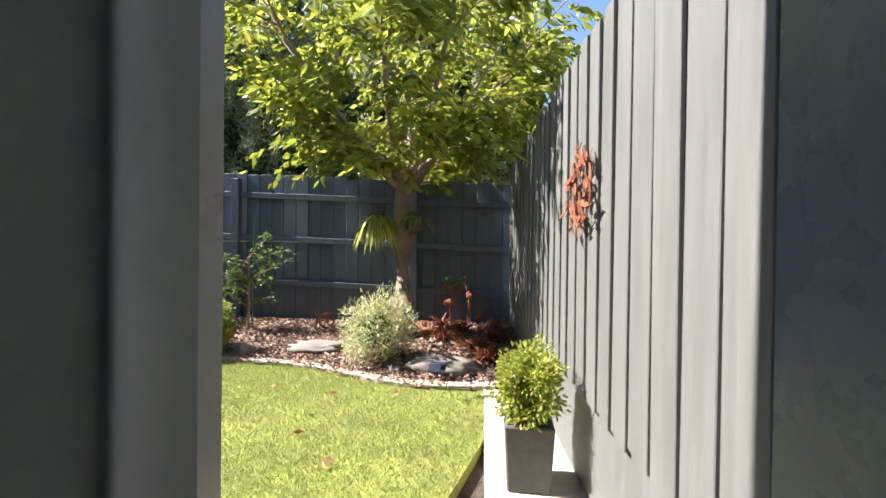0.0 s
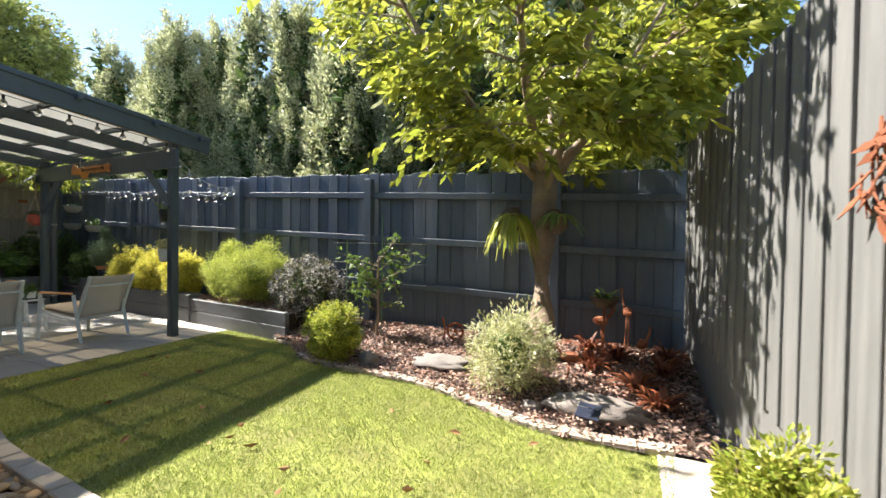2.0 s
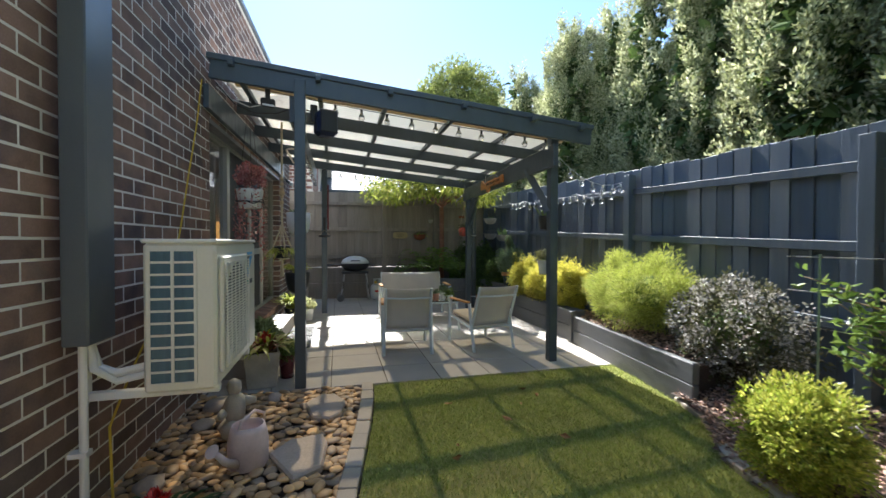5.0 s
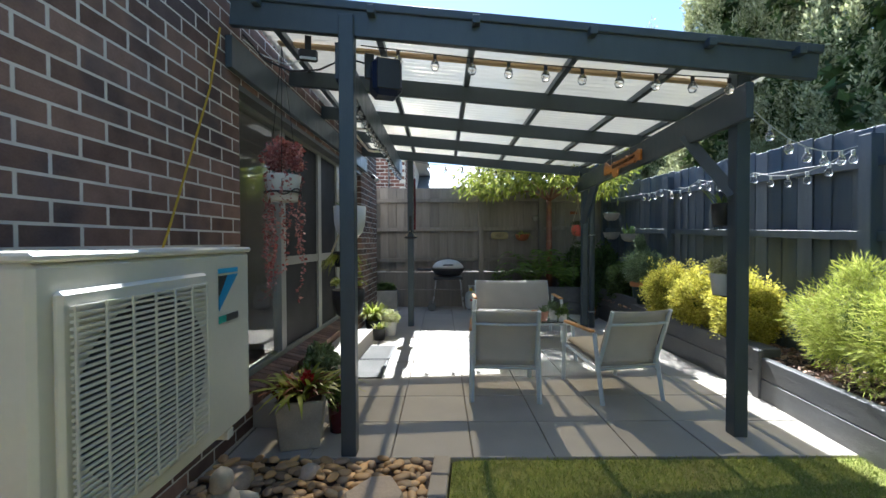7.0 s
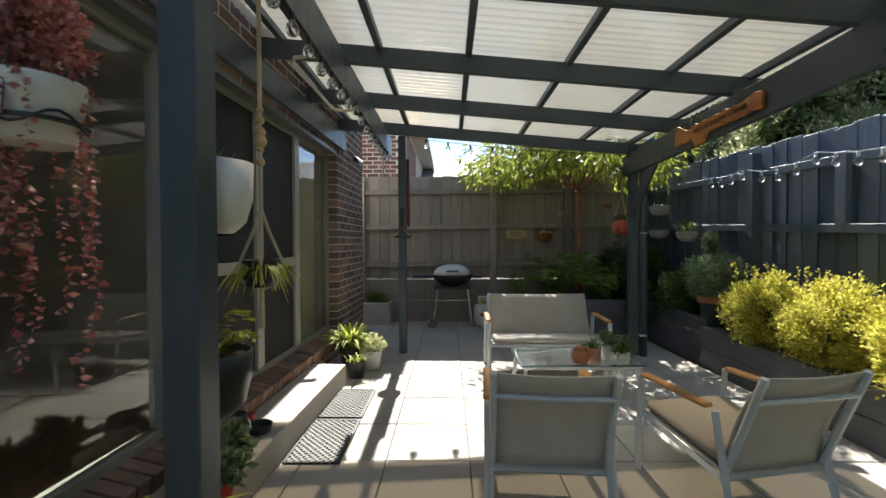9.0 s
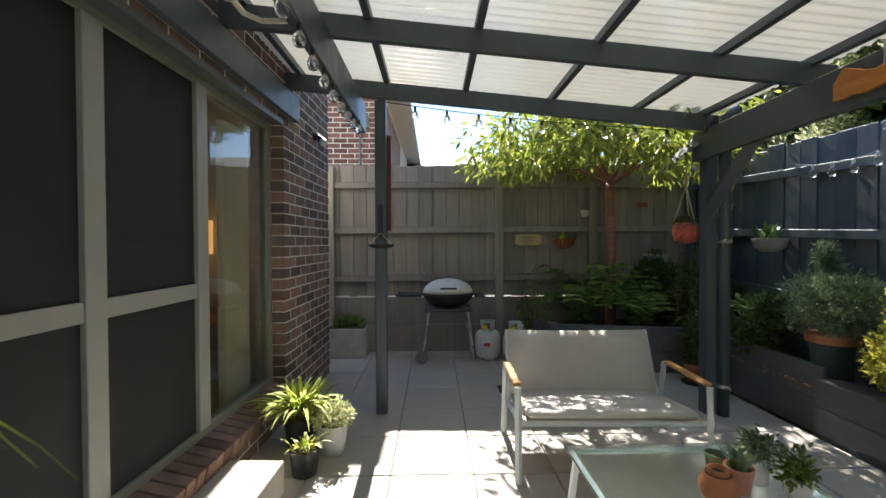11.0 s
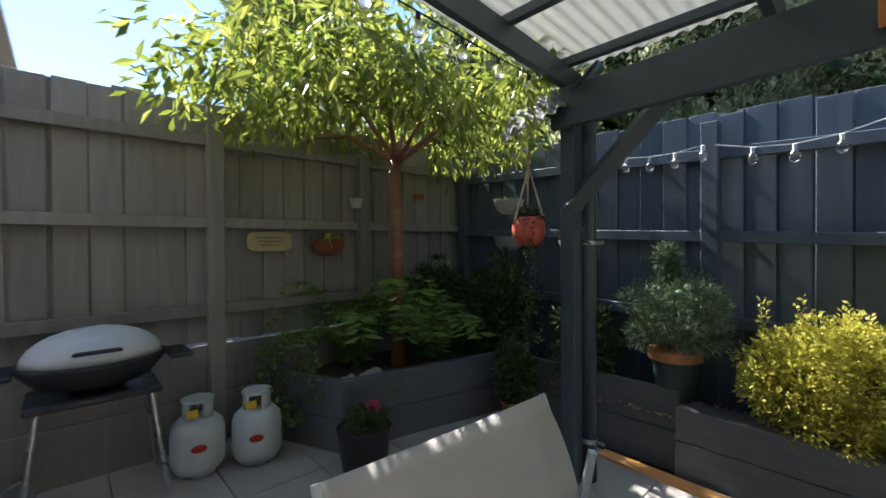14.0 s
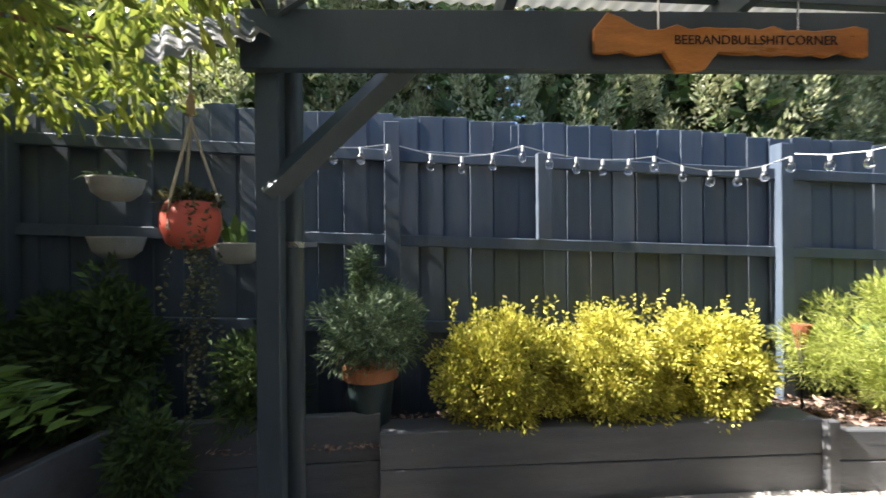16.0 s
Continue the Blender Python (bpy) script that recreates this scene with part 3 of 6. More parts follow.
# ---- patio ----
setting("patio_bed", span(-11.1, -5.2, 0.72, 4.72, -0.10, -0.016), M_JOINT, "sand joints between patio pavers", "paving bed")
patio = thing("patio", pose(0, 0, 0), "large square beige concrete pavers with thin dark joints", "paving", "", "structure")
pav = box(0.494, 0.494, 0.04, (0, 0, -0.02), 0.004)
pav_me = bpy.data.meshes.new("paver")
pav.to_mesh(pav_me)
pav.free()
pav_me.materials.append(M_PAVER)
for i in range(12):
    for j in range(8):
        ob = new("paver", pav_me)
        ob.parent = patio
        ob.location = (-5.44 - 0.5 * i, 0.995 + 0.5 * j, random.uniform(-0.002, 0.002))
# edging pavers along the lawn
edge_bm = box(0.192, 0.10, 0.07, (0, 0, -0.03), 0.006)
edge_me = bpy.data.meshes.new("edging_paver")
edge_bm.to_mesh(edge_me)
edge_bm.free()
edge_me.materials.append(M_EDGE)


def edging(name, pts, label, off):
    root = thing(name, pose(0, 0, 0), label, "lawn edging", "", "structure")
    line = smooth_line(pts, 0.2)
    for p, q in zip(line, line[1:]):
        d = q - p
        ob = new("edging_paver", edge_me)
        ob.parent = root
        c = (p + q) / 2 + Vector((-d.y, d.x)).normalized() * off
        ob.matrix_local = pose(c.x, c.y, 0.022 + random.uniform(-0.004, 0.004), random.uniform(-1.5, 1.5), random.uniform(-1, 1), math.degrees(math.atan2(d.y, d.x)) + random.uniform(-1.5, 1.5))


edging("edging_gravel", LAWN_S, "curved row of grey edging pavers beside pebbles", -0.06)
edging("edging_bed", LAWN_N, "curved row of weathered edging pavers round the garden bed", -0.05)

# raised beds: sleeper walls
def sleeper_wall(name, a, b, heights, label, thick=0.05):
    a, b = Vector(a), Vector(b)
    d = b - a
    root = thing(name, pose(a.x, a.y, 0, 0, 0, math.degrees(math.atan2(d.y, d.x))), label, "retaining wall", "", "structure")
    z = -0.04
    for k, h in enumerate(heights):
        part("sleeper", span(0.0, d.length, 0.002 * (k % 2), thick + 0.002 * (k % 2), z + 0.002, z + h - 0.002, 0.006), M_SLEEPER, root)
        z += h
    return root, z


sleeper_wall("bed_wall_west", (-9.98, 4.84), (-8.66, 4.86), (0.26, 0.26), "dark charcoal sleeper retaining wall of the raised bed")
sleeper_wall("bed_wall_middle", (-8.66, 4.79), (-6.16, 4.72), (0.24, 0.20), "dark charcoal sleeper retaining wall with a broad sunlit top", 0.19)
sleeper_wall("bed_wall_east", (-6.12, 4.70), (-4.05, 4.47), (0.21, 0.17), "dark charcoal sleeper retaining wall beside the lawn", 0.06)
setting("bed_wall_post", span(-6.17, -6.10, 4.675, 4.72, -0.04, 0.40, 0.005), M_SLEEPER, "charcoal upright between two retaining walls", "wall post")
setting("raised_bed_soil", prism([(-11.0, 4.88), (-8.6, 4.88), (-6.14, 4.80), (-4.1, 4.55), (-4.1, 5.28), (-11.0, 5.28)], -0.05, 0.30), M_DIRT, "dark soil of the raised bed", "garden bed")
scatter_quads("raised_bed_mulch", [(-10.9, 4.80), (-6.14, 4.82), (-4.2, 4.62), (-4.2, 5.26), (-10.9, 5.26)], 5000, 0.05, 0.305, M_MULCH, 13, "brown bark chips on the raised bed", "mulch")
sleeper_wall("corner_bed_wall", (-10.98, 3.10), (-10.25, 3.42), (0.265, 0.265), "dark charcoal sleeper wall of the corner bed")
sleeper_wall("corner_bed_wall", (-10.25, 3.42), (-10.18, 3.86), (0.265, 0.265), "dark charcoal sleeper wall of the corner bed")
sleeper_wall("corner_bed_wall", (-10.18, 3.86), (-9.98, 4.84), (0.265, 0.265), "dark charcoal sleeper wall of the corner bed")
setting("corner_bed_soil", prism([(-11.0, 3.12), (-10.27, 3.45), (-10.22, 3.88), (-10.03, 4.86), (-11.0, 4.87)], -0.05, 0.40), M_DIRT, "dark soil of the corner bed", "garden bed")
# low step along the window
setting("window_step", span(-8.05, -5.6, WALL_Y, 1.06, 0.0, 0.185, 0.006), M_PAVER, "low concrete ledge below the long window, dark front", "step").matrix_world = HOUSE

# ---- pergola ----
pergola = thing("pergola", pose(0, 0, 0), "charcoal painted timber pergola with a translucent corrugated roof", "pergola", "", "structure")
POSTS = {"A": (-5.247, 1.488), "B": (-5.47, 4.045), "C": (-9.12, 1.58), "D": (-9.04, 4.25)}


def roof_z(y):
    """Underside of the rafters."""
    return 2.62 - 0.094 * (y - 0.9)


for k, (x, y) in POSTS.items():
    top = roof_z(y) + (0.11 if k in "AB" else 0.0)
    part("post", span(x - 0.045, x + 0.045, y - 0.045, y + 0.045, -0.0, top, 0.004), M_POST, pergola)
slope = Matrix.Rotation(-math.atan(0.094), 4, "X")
for i, x in enumerate((-5.31, -6.23, -7.16, -8.10, -9.06)):
    y0, y1 = 0.78, 4.36
    deep = 0.155 if i == 0 else 0.13
    off = (x + 0.05 if i == 0 else x)
    bm = box(0.045, (y1 - y0) / math.cos(math.atan(0.094)), deep, (off, (y0 + y1) / 2, roof_z((y0 + y1) / 2) + deep / 2), 0.003, slope)
    part("rafter", bm, M_POST, pergola)
for y in (0.95, 1.64, 2.27, 2.97, 3.68, 4.22):
    part("purlin", box(4.0, 0.045, 0.05, (-7.18, y, roof_z(y) + 0.13 + 0.012), 0.003), M_POST, pergola)
part("batten", box(0.06, 3.5, 0.02, (-5.80, 2.6, roof_z(2.6) + 0.158), 0.002, slope), M_PINE, pergola, "raw pine batten")
part("beam", span(-9.25, -5.32, POSTS["A"][1] - 0.095, POSTS["A"][1] - 0.047, 2.33, roof_z(1.5) - 0.002, 0.003), M_POST, pergola)
bx0, by0, bx1, by1 = *POSTS["D"], *POSTS["B"]
BEAM_YAW = math.atan2(by1 - by0, bx1 - bx0)
part("beam", box(3.86, 0.045, 0.225, ((bx0 + bx1) / 2 + 0.06, (by0 + by1) / 2 - 0.07, 2.178), 0.003, Matrix.Rotation(BEAM_YAW, 4, "Z")), M_POST, pergola)
part("ledger", span(-9.2, -5.3, WALL_Y + 0.005, WALL_Y + 0.05, 2.40, 2.60, 0.003), M_POST, pergola).matrix_local = HOUSE
for (bx, by), s in ((POSTS["D"], 1), (POSTS["B"], -1)):
    bm = tube([(bx, by - 0.02, 1.60), (bx + s * 0.55, by - 0.03, 2.13)], 0.056, 4)
    part("brace", bm, M_POST, pergola)
# roof sheet, corrugated along the slope
nx, ny = 220, 2
xs = np.linspace(-9.32, -5.27, nx)
ys = np.array([0.78, 4.38])
vz = np.array([[x, y, roof_z(y) + 0.178 + 0.008 * math.sin(x * 2 * math.pi / 0.076)] for y in ys for x in xs])
fz = np.array([[i, i + 1, nx + i + 1, nx + i] for i in range(nx - 1)])
raw_mesh("roof_sheet", vz, fz, M_SHEET, pergola, "translucent white corrugated roof sheet", True)
part("barge_cap", box(0.10, 3.62 / math.cos(math.atan(0.094)), 0.05, (-5.27, 2.57, roof_z(2.57) + 0.178), 0.004, slope), M_POST, pergola)
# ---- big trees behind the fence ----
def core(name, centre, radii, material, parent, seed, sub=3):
    """The dense inside of a crown: a dark lump whose colour stands for the shade between leaves."""
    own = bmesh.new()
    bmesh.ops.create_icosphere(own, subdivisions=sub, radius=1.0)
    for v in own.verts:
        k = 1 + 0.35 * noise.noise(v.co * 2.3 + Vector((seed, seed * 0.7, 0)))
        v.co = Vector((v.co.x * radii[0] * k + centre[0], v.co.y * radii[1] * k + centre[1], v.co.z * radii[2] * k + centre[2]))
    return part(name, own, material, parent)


def column_points(h, r, n, per, rc, seed):
    """Upright sprays over a crown that is broad below and narrows into many spires."""
    g = np.random.default_rng(seed)
    sp = [(g.uniform(-0.75, 0.75) * r, g.uniform(-0.5, 0.5) * r, h * g.uniform(0.70, 1.0), r * g.uniform(0.40, 0.66)) for _ in range(9)]
    P, D = [], []
    for k in range(n):
        sx, sy, sh, sr = sp[k % 9]
        t = g.uniform(0.02, 1.0) ** 0.85
        a = g.uniform(0, 2 * math.pi)
        rad = sr * (1 - t ** 2.2) ** 0.6 * g.uniform(0.75, 1.15) + 0.06
        c = np.array([sx + rad * math.cos(a), sy + rad * math.sin(a), 0.5 + (sh - 0.5) * t])
        q = g.normal(size=(per, 3))
        q /= np.linalg.norm(q, axis=1)[:, None]
        off = q * rc * g.uniform(0.6, 1.3) * g.uniform(0.2, 1.0, (per, 1)) * np.array([0.75, 0.75, 2.0])
        off[:, 0] += 0.25 * off[:, 2] * math.cos(a)
        off[:, 1] += 0.25 * off[:, 2] * math.sin(a)
        P.append(c + off)
        D.append(q * 0.6 + np.array([0.5 * math.cos(a), 0.5 * math.sin(a), 0.9]))
    return np.concatenate(P), np.concatenate(D), sp


def hedge_tree(x, y, h, r, seed):
    root = thing("evergreen_tree", pose(x, y, 0), "tall dense evergreen tree with small silvery leaves behind the fence", "tree", "evergreens behind the fence")
    part("trunk", tube([(0, 0, -0.1), (0.05, 0, h * 0.3), (0, 0.05, h * 0.6)], 0.14, 10, end=0.05), M_TWIG, root)
    P, D, sp = column_points(h, r, 760, 135, 0.17, seed)
    leaves("crown", P, D, 0.068, 0.028, L_HEDGE, root, seed=seed)
    # big dark leaves within the spires: inner shade of the crown given as colour
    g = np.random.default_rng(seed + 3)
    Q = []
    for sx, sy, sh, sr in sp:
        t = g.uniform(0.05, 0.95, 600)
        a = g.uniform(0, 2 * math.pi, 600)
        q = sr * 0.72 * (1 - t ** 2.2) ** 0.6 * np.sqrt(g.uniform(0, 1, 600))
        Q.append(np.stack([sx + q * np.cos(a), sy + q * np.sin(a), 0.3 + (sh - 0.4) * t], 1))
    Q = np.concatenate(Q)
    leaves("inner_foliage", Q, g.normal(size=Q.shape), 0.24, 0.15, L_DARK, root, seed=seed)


for k, (x, y, h, r_) in enumerate([(-6.2, 7.6, 6.3, 1.25), (-8.3, 7.7, 6.4, 1.2), (-4.3, 7.5, 6.4, 1.2), (-2.4, 7.6, 6.5, 1.2), (-0.3, 7.6, 6.0, 1.2), (-10.4, 7.5, 6.3, 1.3), (-12.6, 7.7, 6.5, 1.35), (-15.0, 8.2, 6.4, 1.3)]):
    hedge_tree(x, y, h, r_, 21 + 7 * k)
far = thing("round_tree", pose(-17.5, 6.6, 0), "rounded pale green tree far behind the fence", "tree")
part("trunk", tube([(0, 0, -0.1), (0, 0, 5.0)], 0.2, 10, end=0.08), M_TWIG, far)
p, d = clumps(210, (0, 0, 6.5), (1.8, 1.8, 1.9), 0.36, 120, 40, 0.6)
leaves("crown", p, d, 0.13, 0.07, L_FAR, far, seed=4)
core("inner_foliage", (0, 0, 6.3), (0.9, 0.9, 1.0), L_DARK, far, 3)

# ---- the tree in the lawn bed ----
TX, TY = -1.06, 4.68
tree = thing("ornamental_tree", pose(TX, TY, 0), "leafy ornamental tree with a smooth brown trunk in the garden bed", "tree")
part("trunk", tube([(0, 0, -0.05), (0.0, 0, 0.12), (0.0, 0, 0.5), (-0.01, 0.0, 1.2), (0.01, 0.02, 1.95)], 0.142, 16, end=0.112), M_BARK, tree, smooth=True)
rr = random.Random(5)
g = np.random.default_rng(51)
spray_p, spray_d = [], []


def leaf_spray(base, way, length, count, droop):
    """Alternate leaves along one twig that bends down towards its tip."""
    side = np.cross(way, (0, 0, 1.0))
    side /= np.linalg.norm(side) + 1e-6
    for q in range(count):
        t = 0.12 + 0.9 * q / count
        c = base + way * length * t - np.array([0, 0, droop * length * t * t])
        spray_p.append(c + g.normal(0, 0.02, 3))
        spray_d.append(way * 0.55 + side * (0.9 if q % 2 else -0.9) + np.array([0, 0, -0.25 - 0.5 * t]))


for k in range(7):
    a = k * 2 * math.pi / 7 + rr.uniform(-0.25, 0.25)
    r1, h1 = rr.uniform(1.25, 1.75), rr.uniform(3.0, 4.0)
    bend = rr.uniform(-0.3, 0.3)
    z0 = rr.uniform(1.62, 1.92)
    limb = [np.array([u * r1 * math.cos(a + bend * u), u * r1 * math.sin(a + bend * u), z0 + (h1 - z0) * u ** 1.15]) for u in (0.0, 0.18, 0.42, 0.7, 1.0)]
    part("limb", tube([tuple(p_) for p_ in limb], 0.052, 8, end=0.014), M_BARK, tree, smooth=True)
    twigs = bmesh.new()
    for m_ in range(10):
        u = 0.22 + 0.8 * (m_ + rr.random()) / 10
        i_ = min(int(u * 4), 3)
        base = limb[i_] + (limb[i_ + 1] - limb[i_]) * min(max(u * 4 - i_, 0), 1)
        aa = a + rr.choice((-1, 1)) * rr.uniform(0.3, 1.25)
        way = np.array([math.cos(aa), math.sin(aa), rr.uniform(-0.12, 0.55)])
        ln_ = rr.uniform(0.5, 0.95)
        tip = base + way * ln_
        tube([tuple(base), tuple((base + tip) / 2 + np.array([0, 0, 0.03])), tuple(tip)], 0.014, 5, twigs, 0.004)
        for w_ in range(8 + int(11 * max(0.0, math.cos(aa - 0.6)))):
            v_ = rr.uniform(0.2, 1.0)
            ab = aa + rr.uniform(-1.3, 1.3)
            d_ = np.array([math.cos(ab), math.sin(ab), rr.uniform(-0.35, 0.45)])
            leaf_spray(base + way * ln_ * v_, d_, rr.uniform(0.28, 0.55), rr.randint(11, 19), rr.uniform(0.15, 0.6))
    tagged(part("twigwork", twigs, M_BARK, tree), "", "", "", "stuff")
for m_ in range(170):
    aa, q_ = rr.uniform(0, 6.28), rr.uniform(0.2, 1.5)
    leaf_spray(np.array([q_ * math.cos(aa), q_ * math.sin(aa), rr.uniform(3.3, 4.3)]), np.array([math.cos(aa), math.sin(aa), 0.3]), 0.5, 16, 0.3)
leaves("crown", np.array(spray_p), np.array(spray_d), 0.145, 0.058, L_TREE, tree, seed=6, spread=0.3, fold=0.12)
# ---- weeping tree in the corner bed ----
wt = thing("weeping_tree", pose(-10.55, 4.10, 0.38), "small weeping tree with a slender reddish trunk in the corner bed", "tree")
part("trunk", tube([(0, 0, 0), (0.0, 0, 0.9), (-0.03, 0.0, 1.8)], 0.065, 12, end=0.05), M_BARK_R, wt, smooth=True)
for k in range(8):
    a = k * 2 * math.pi / 8
    pts = [(0, 0, 1.7), (0.4 * math.cos(a), 0.4 * math.sin(a), 1.95 + rr.uniform(-0.05, 0.2)), (0.9 * math.cos(a), 0.9 * math.sin(a), 1.95 + rr.uniform(-0.1, 0.3))]
    part("limb", tube(pts, 0.025, 6, end=0.006), M_BARK_R, wt)
p, d = clumps(215, (0.05, -0.15, 2.10), (1.5, 1.65, 0.68), 0.21, 36, 61, 0.3, -0.5)
d = d * 0.6
d[:, 2] -= 0.6
leaves("crown", p, d, 0.125, 0.036, L_PEACH, wt, seed=7, spread=0.5)


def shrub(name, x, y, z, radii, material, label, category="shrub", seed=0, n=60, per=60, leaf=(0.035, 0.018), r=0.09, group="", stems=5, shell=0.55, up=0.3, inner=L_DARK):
    root = thing(name, pose(x, y, z), label, category, group)
    q = random.Random(seed)
    for k in range(stems):
        a = q.uniform(0, 6.28)
        part("stem", tube([(0, 0, -0.02), (radii[0] * 0.3 * math.cos(a), radii[1] * 0.3 * math.sin(a), radii[2] * 0.9), (radii[0] * 0.6 * math.cos(a), radii[1] * 0.6 * math.sin(a), radii[2] * 1.5)], 0.010, 5, end=0.003), M_TWIG, root)
    p, d = clumps(n, (0, 0, radii[2]), radii, r, per, seed, shell)
    p[:, 2] = np.maximum(p[:, 2], 0.01)
    d[:, 2] += up
    leaves("foliage", p, d, leaf[0], leaf[1], material, root, seed=seed)
    # dark core paints in the shade seen between the outer leaves
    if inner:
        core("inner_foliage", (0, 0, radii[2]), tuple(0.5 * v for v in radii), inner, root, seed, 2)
    return root


for gx_, sd in ((-7.95, 71), (-7.30, 72), (-6.68, 70)):
    g_ = shrub("golden_shrub", gx_, 4.97, 0.30, (0.40, 0.27, 0.34), L_GOLD, "golden yellow-green leafy shrub in the raised bed", seed=sd, n=210, per=110, r=0.08, leaf=(0.028, 0.015), group="golden shrubs")
    q_ = np.random.default_rng(sd)
    tp, td = [], []
    for _ in range(16):
        bx_, by_ = q_.uniform(-0.33, 0.33), q_.uniform(-0.18, 0.18)
        hh = q_.uniform(0.10, 0.24)
        for s_ in range(14):
            tp.append((bx_, by_, 0.58 + hh * s_ / 14))
            td.append((q_.normal(), q_.normal(), 0.5))
    tagged(leaves("new_growth", np.array(tp), np.array(td), 0.032, 0.015, L_GOLD, g_, seed=sd, spread=0.2), "", "", "", "stuff")
shrub("feathery_shrub", -5.25, 4.95, 0.40, (0.80, 0.36, 0.36), L_LIME, "bright lime green feathery rounded shrub in the raised bed", seed=73, n=80, per=380, leaf=(0.055, 0.006), r=0.17)
ps = shrub("purple_shrub", -4.10, 4.92, 0.10, (0.56, 0.34, 0.44), L_PLUM, "dark shrub with whitish purple flowers beside the fence", seed=74, n=120, per=45, r=0.12, leaf=(0.04, 0.022), shell=0.35)
p, d = clumps(330, (0, 0, 0.46), (0.58, 0.36, 0.46), 0.05, 16, 174, 0.7)
p[:, 2] = np.maximum(p[:, 2], 0.02)
tagged(leaves("blossom", p, d, 0.030, 0.021, L_PURPLE, ps, seed=175), "", "", "", "stuff")
shrub("nandina_bush", -3.02, 4.10, 0.0, (0.28, 0.25, 0.29), L_NAND, "round yellow-green dwarf bush at the lawn edge", seed=75, n=130, per=110, r=0.07, leaf=(0.032, 0.012))
shrub("variegated_bush", -1.18, 3.98, 0.0, (0.36, 0.30, 0.35), L_PALE, "pale variegated white-green bush beside the tree", seed=76, n=120, per=60, leaf=(0.05, 0.012), r=0.12, shell=0.25)
# ---- neighbour beyond the far fence ----
nb = thing("neighbour_house", pose(0, 0, 0), "red brick neighbouring house with a grey tiled roof beyond the fence", "house", "", "")
part("wall", span(-19.0, -12.7, -3.0, 1.18, -0.1, 3.95), M_MORTAR, nb)
nbv = bmesh.new()
rr = random.Random(77)
for k in range(18):
    z = 2.30 + k * 0.086
    for i in range(20):
        y = -2.9 + i * 0.24 + (0.12 if k % 2 else 0)
        if y < 0.95:
            box(0.02, 0.222, 0.070, (-12.708, y + 0.115, z + 0.038), 0, None, nbv)
    for i in range(14):
        x = -12.72 - i * 0.24 - (0.12 if k % 2 else 0)
        box(0.222, 0.02, 0.070, (x - 0.115, 1.172, z + 0.038), 0, None, nbv)
tagged(link("bricks", nbv, M_NBRICK, nb), "", "", "", "stuff")
part("roof", prism([(-19.5, 1.6), (-12.2, 1.6), (-12.2, -3.2), (-19.5, -3.2)], 3.95, 4.05), M_CREAM, nb, "pale eave lining")
part("meter_box", span(-12.696, -12.60, 0.66, 0.94, 3.30, 3.53, 0.008), M_CONC, nb, "grey metal meter box")
part("conduit", tube([(-12.67, 0.79, 3.33), (-12.67, 0.79, 2.2)], 0.018, 8), M_CONC, nb)
roof2 = thing("far_tiled_roof", pose(-21.0, 3.2, 2.7), "low grey tiled roof of a house far beyond the fence", "roof")
rf = bmesh.new()
for i in range(12):
    for j in range(34):
        box(0.34, 0.30, 0.025, (i * 0.30, -4.5 + j * 0.30, 1.9 - abs(0) - (i * 0.12)), 0, Matrix.Rotation(radians(20), 4, "Y"), rf)
tagged(link("roof_tiles", rf, M_TILE, roof2), "", "", "", "stuff")
part("gutter", span(3.45, 3.55, -4.7, 5.9, 0.42, 0.50), M_ALU, roof2)
roof3 = thing("grey_tiled_roof", pose(0.9, 9.0, 2.2), "grey tiled roof glimpsed behind the tree and fence", "roof")
rf = bmesh.new()
for i in range(8):
    for j in range(22):
        box(0.30, 0.34, 0.025, (-3.3 + j * 0.30, i * 0.30, i * 0.12), 0, Matrix.Rotation(radians(20), 4, "X"), rf)
tagged(link("roof_tiles", rf, M_TILE, roof3), "", "", "", "stuff")
part("eave", span(-3.4, 3.4, -0.15, 0.0, -0.2, -0.02), M_WHITE, roof3)
part("wall", span(-3.3, 3.3, 0.05, 2.2, -2.3, -0.2), M_ROOM, roof3)

# ---- long window ----
win = thing("window_1", HOUSE, "long silver-framed sliding window with dark fly screens", "window", "", "structure")
WY = WALL_Y - 0.125
fw = 0.045
M_FRAME_MID = mat("olive_grey_frame", (0.36, 0.36, 0.33), 0.4, 0.06, 5.0, 80.0, 0.05)
fr = bmesh.new()
span(WX0, WX1, WY - 0.05, WY + 0.03, WZ0, WZ0 + fw, 0.003, fr)
span(WX0, WX1, WY - 0.05, WY + 0.03, WZ1 - fw, WZ1, 0.003, fr)
span(WX0, WX0 + fw, WY - 0.049, WY + 0.029, WZ0 + fw, WZ1 - fw, 0.003, fr)
span(WX1 - fw, WX1, WY - 0.049, WY + 0.029, WZ0 + fw, WZ1 - fw, 0.003, fr)
part("window_frame", fr, mat("dark_window_frame", (0.23, 0.24, 0.20), 0.4, 0.06, 5.0, 80.0, 0.05), win)
for x in (-6.375, -7.36, -8.07):
    part("mullion", span(x - 0.05, x + 0.05, WY - 0.048, WY + 0.034, WZ0 + fw, WZ1 - fw, 0.003), M_FRAME_MID, win)
for x0, x1 in ((-7.31, -6.425), (-8.02, -7.41)):
    part("fly_screen", span(x0, x1, WY + 0.004, WY + 0.008, WZ0 + fw, WZ1 - fw), M_SCREEN, win, "dark fly screen mesh")
    part("screen_rail", span(x0, x1, WY, WY + 0.026, 1.10, 1.18, 0.003), M_FRAME_MID, win)
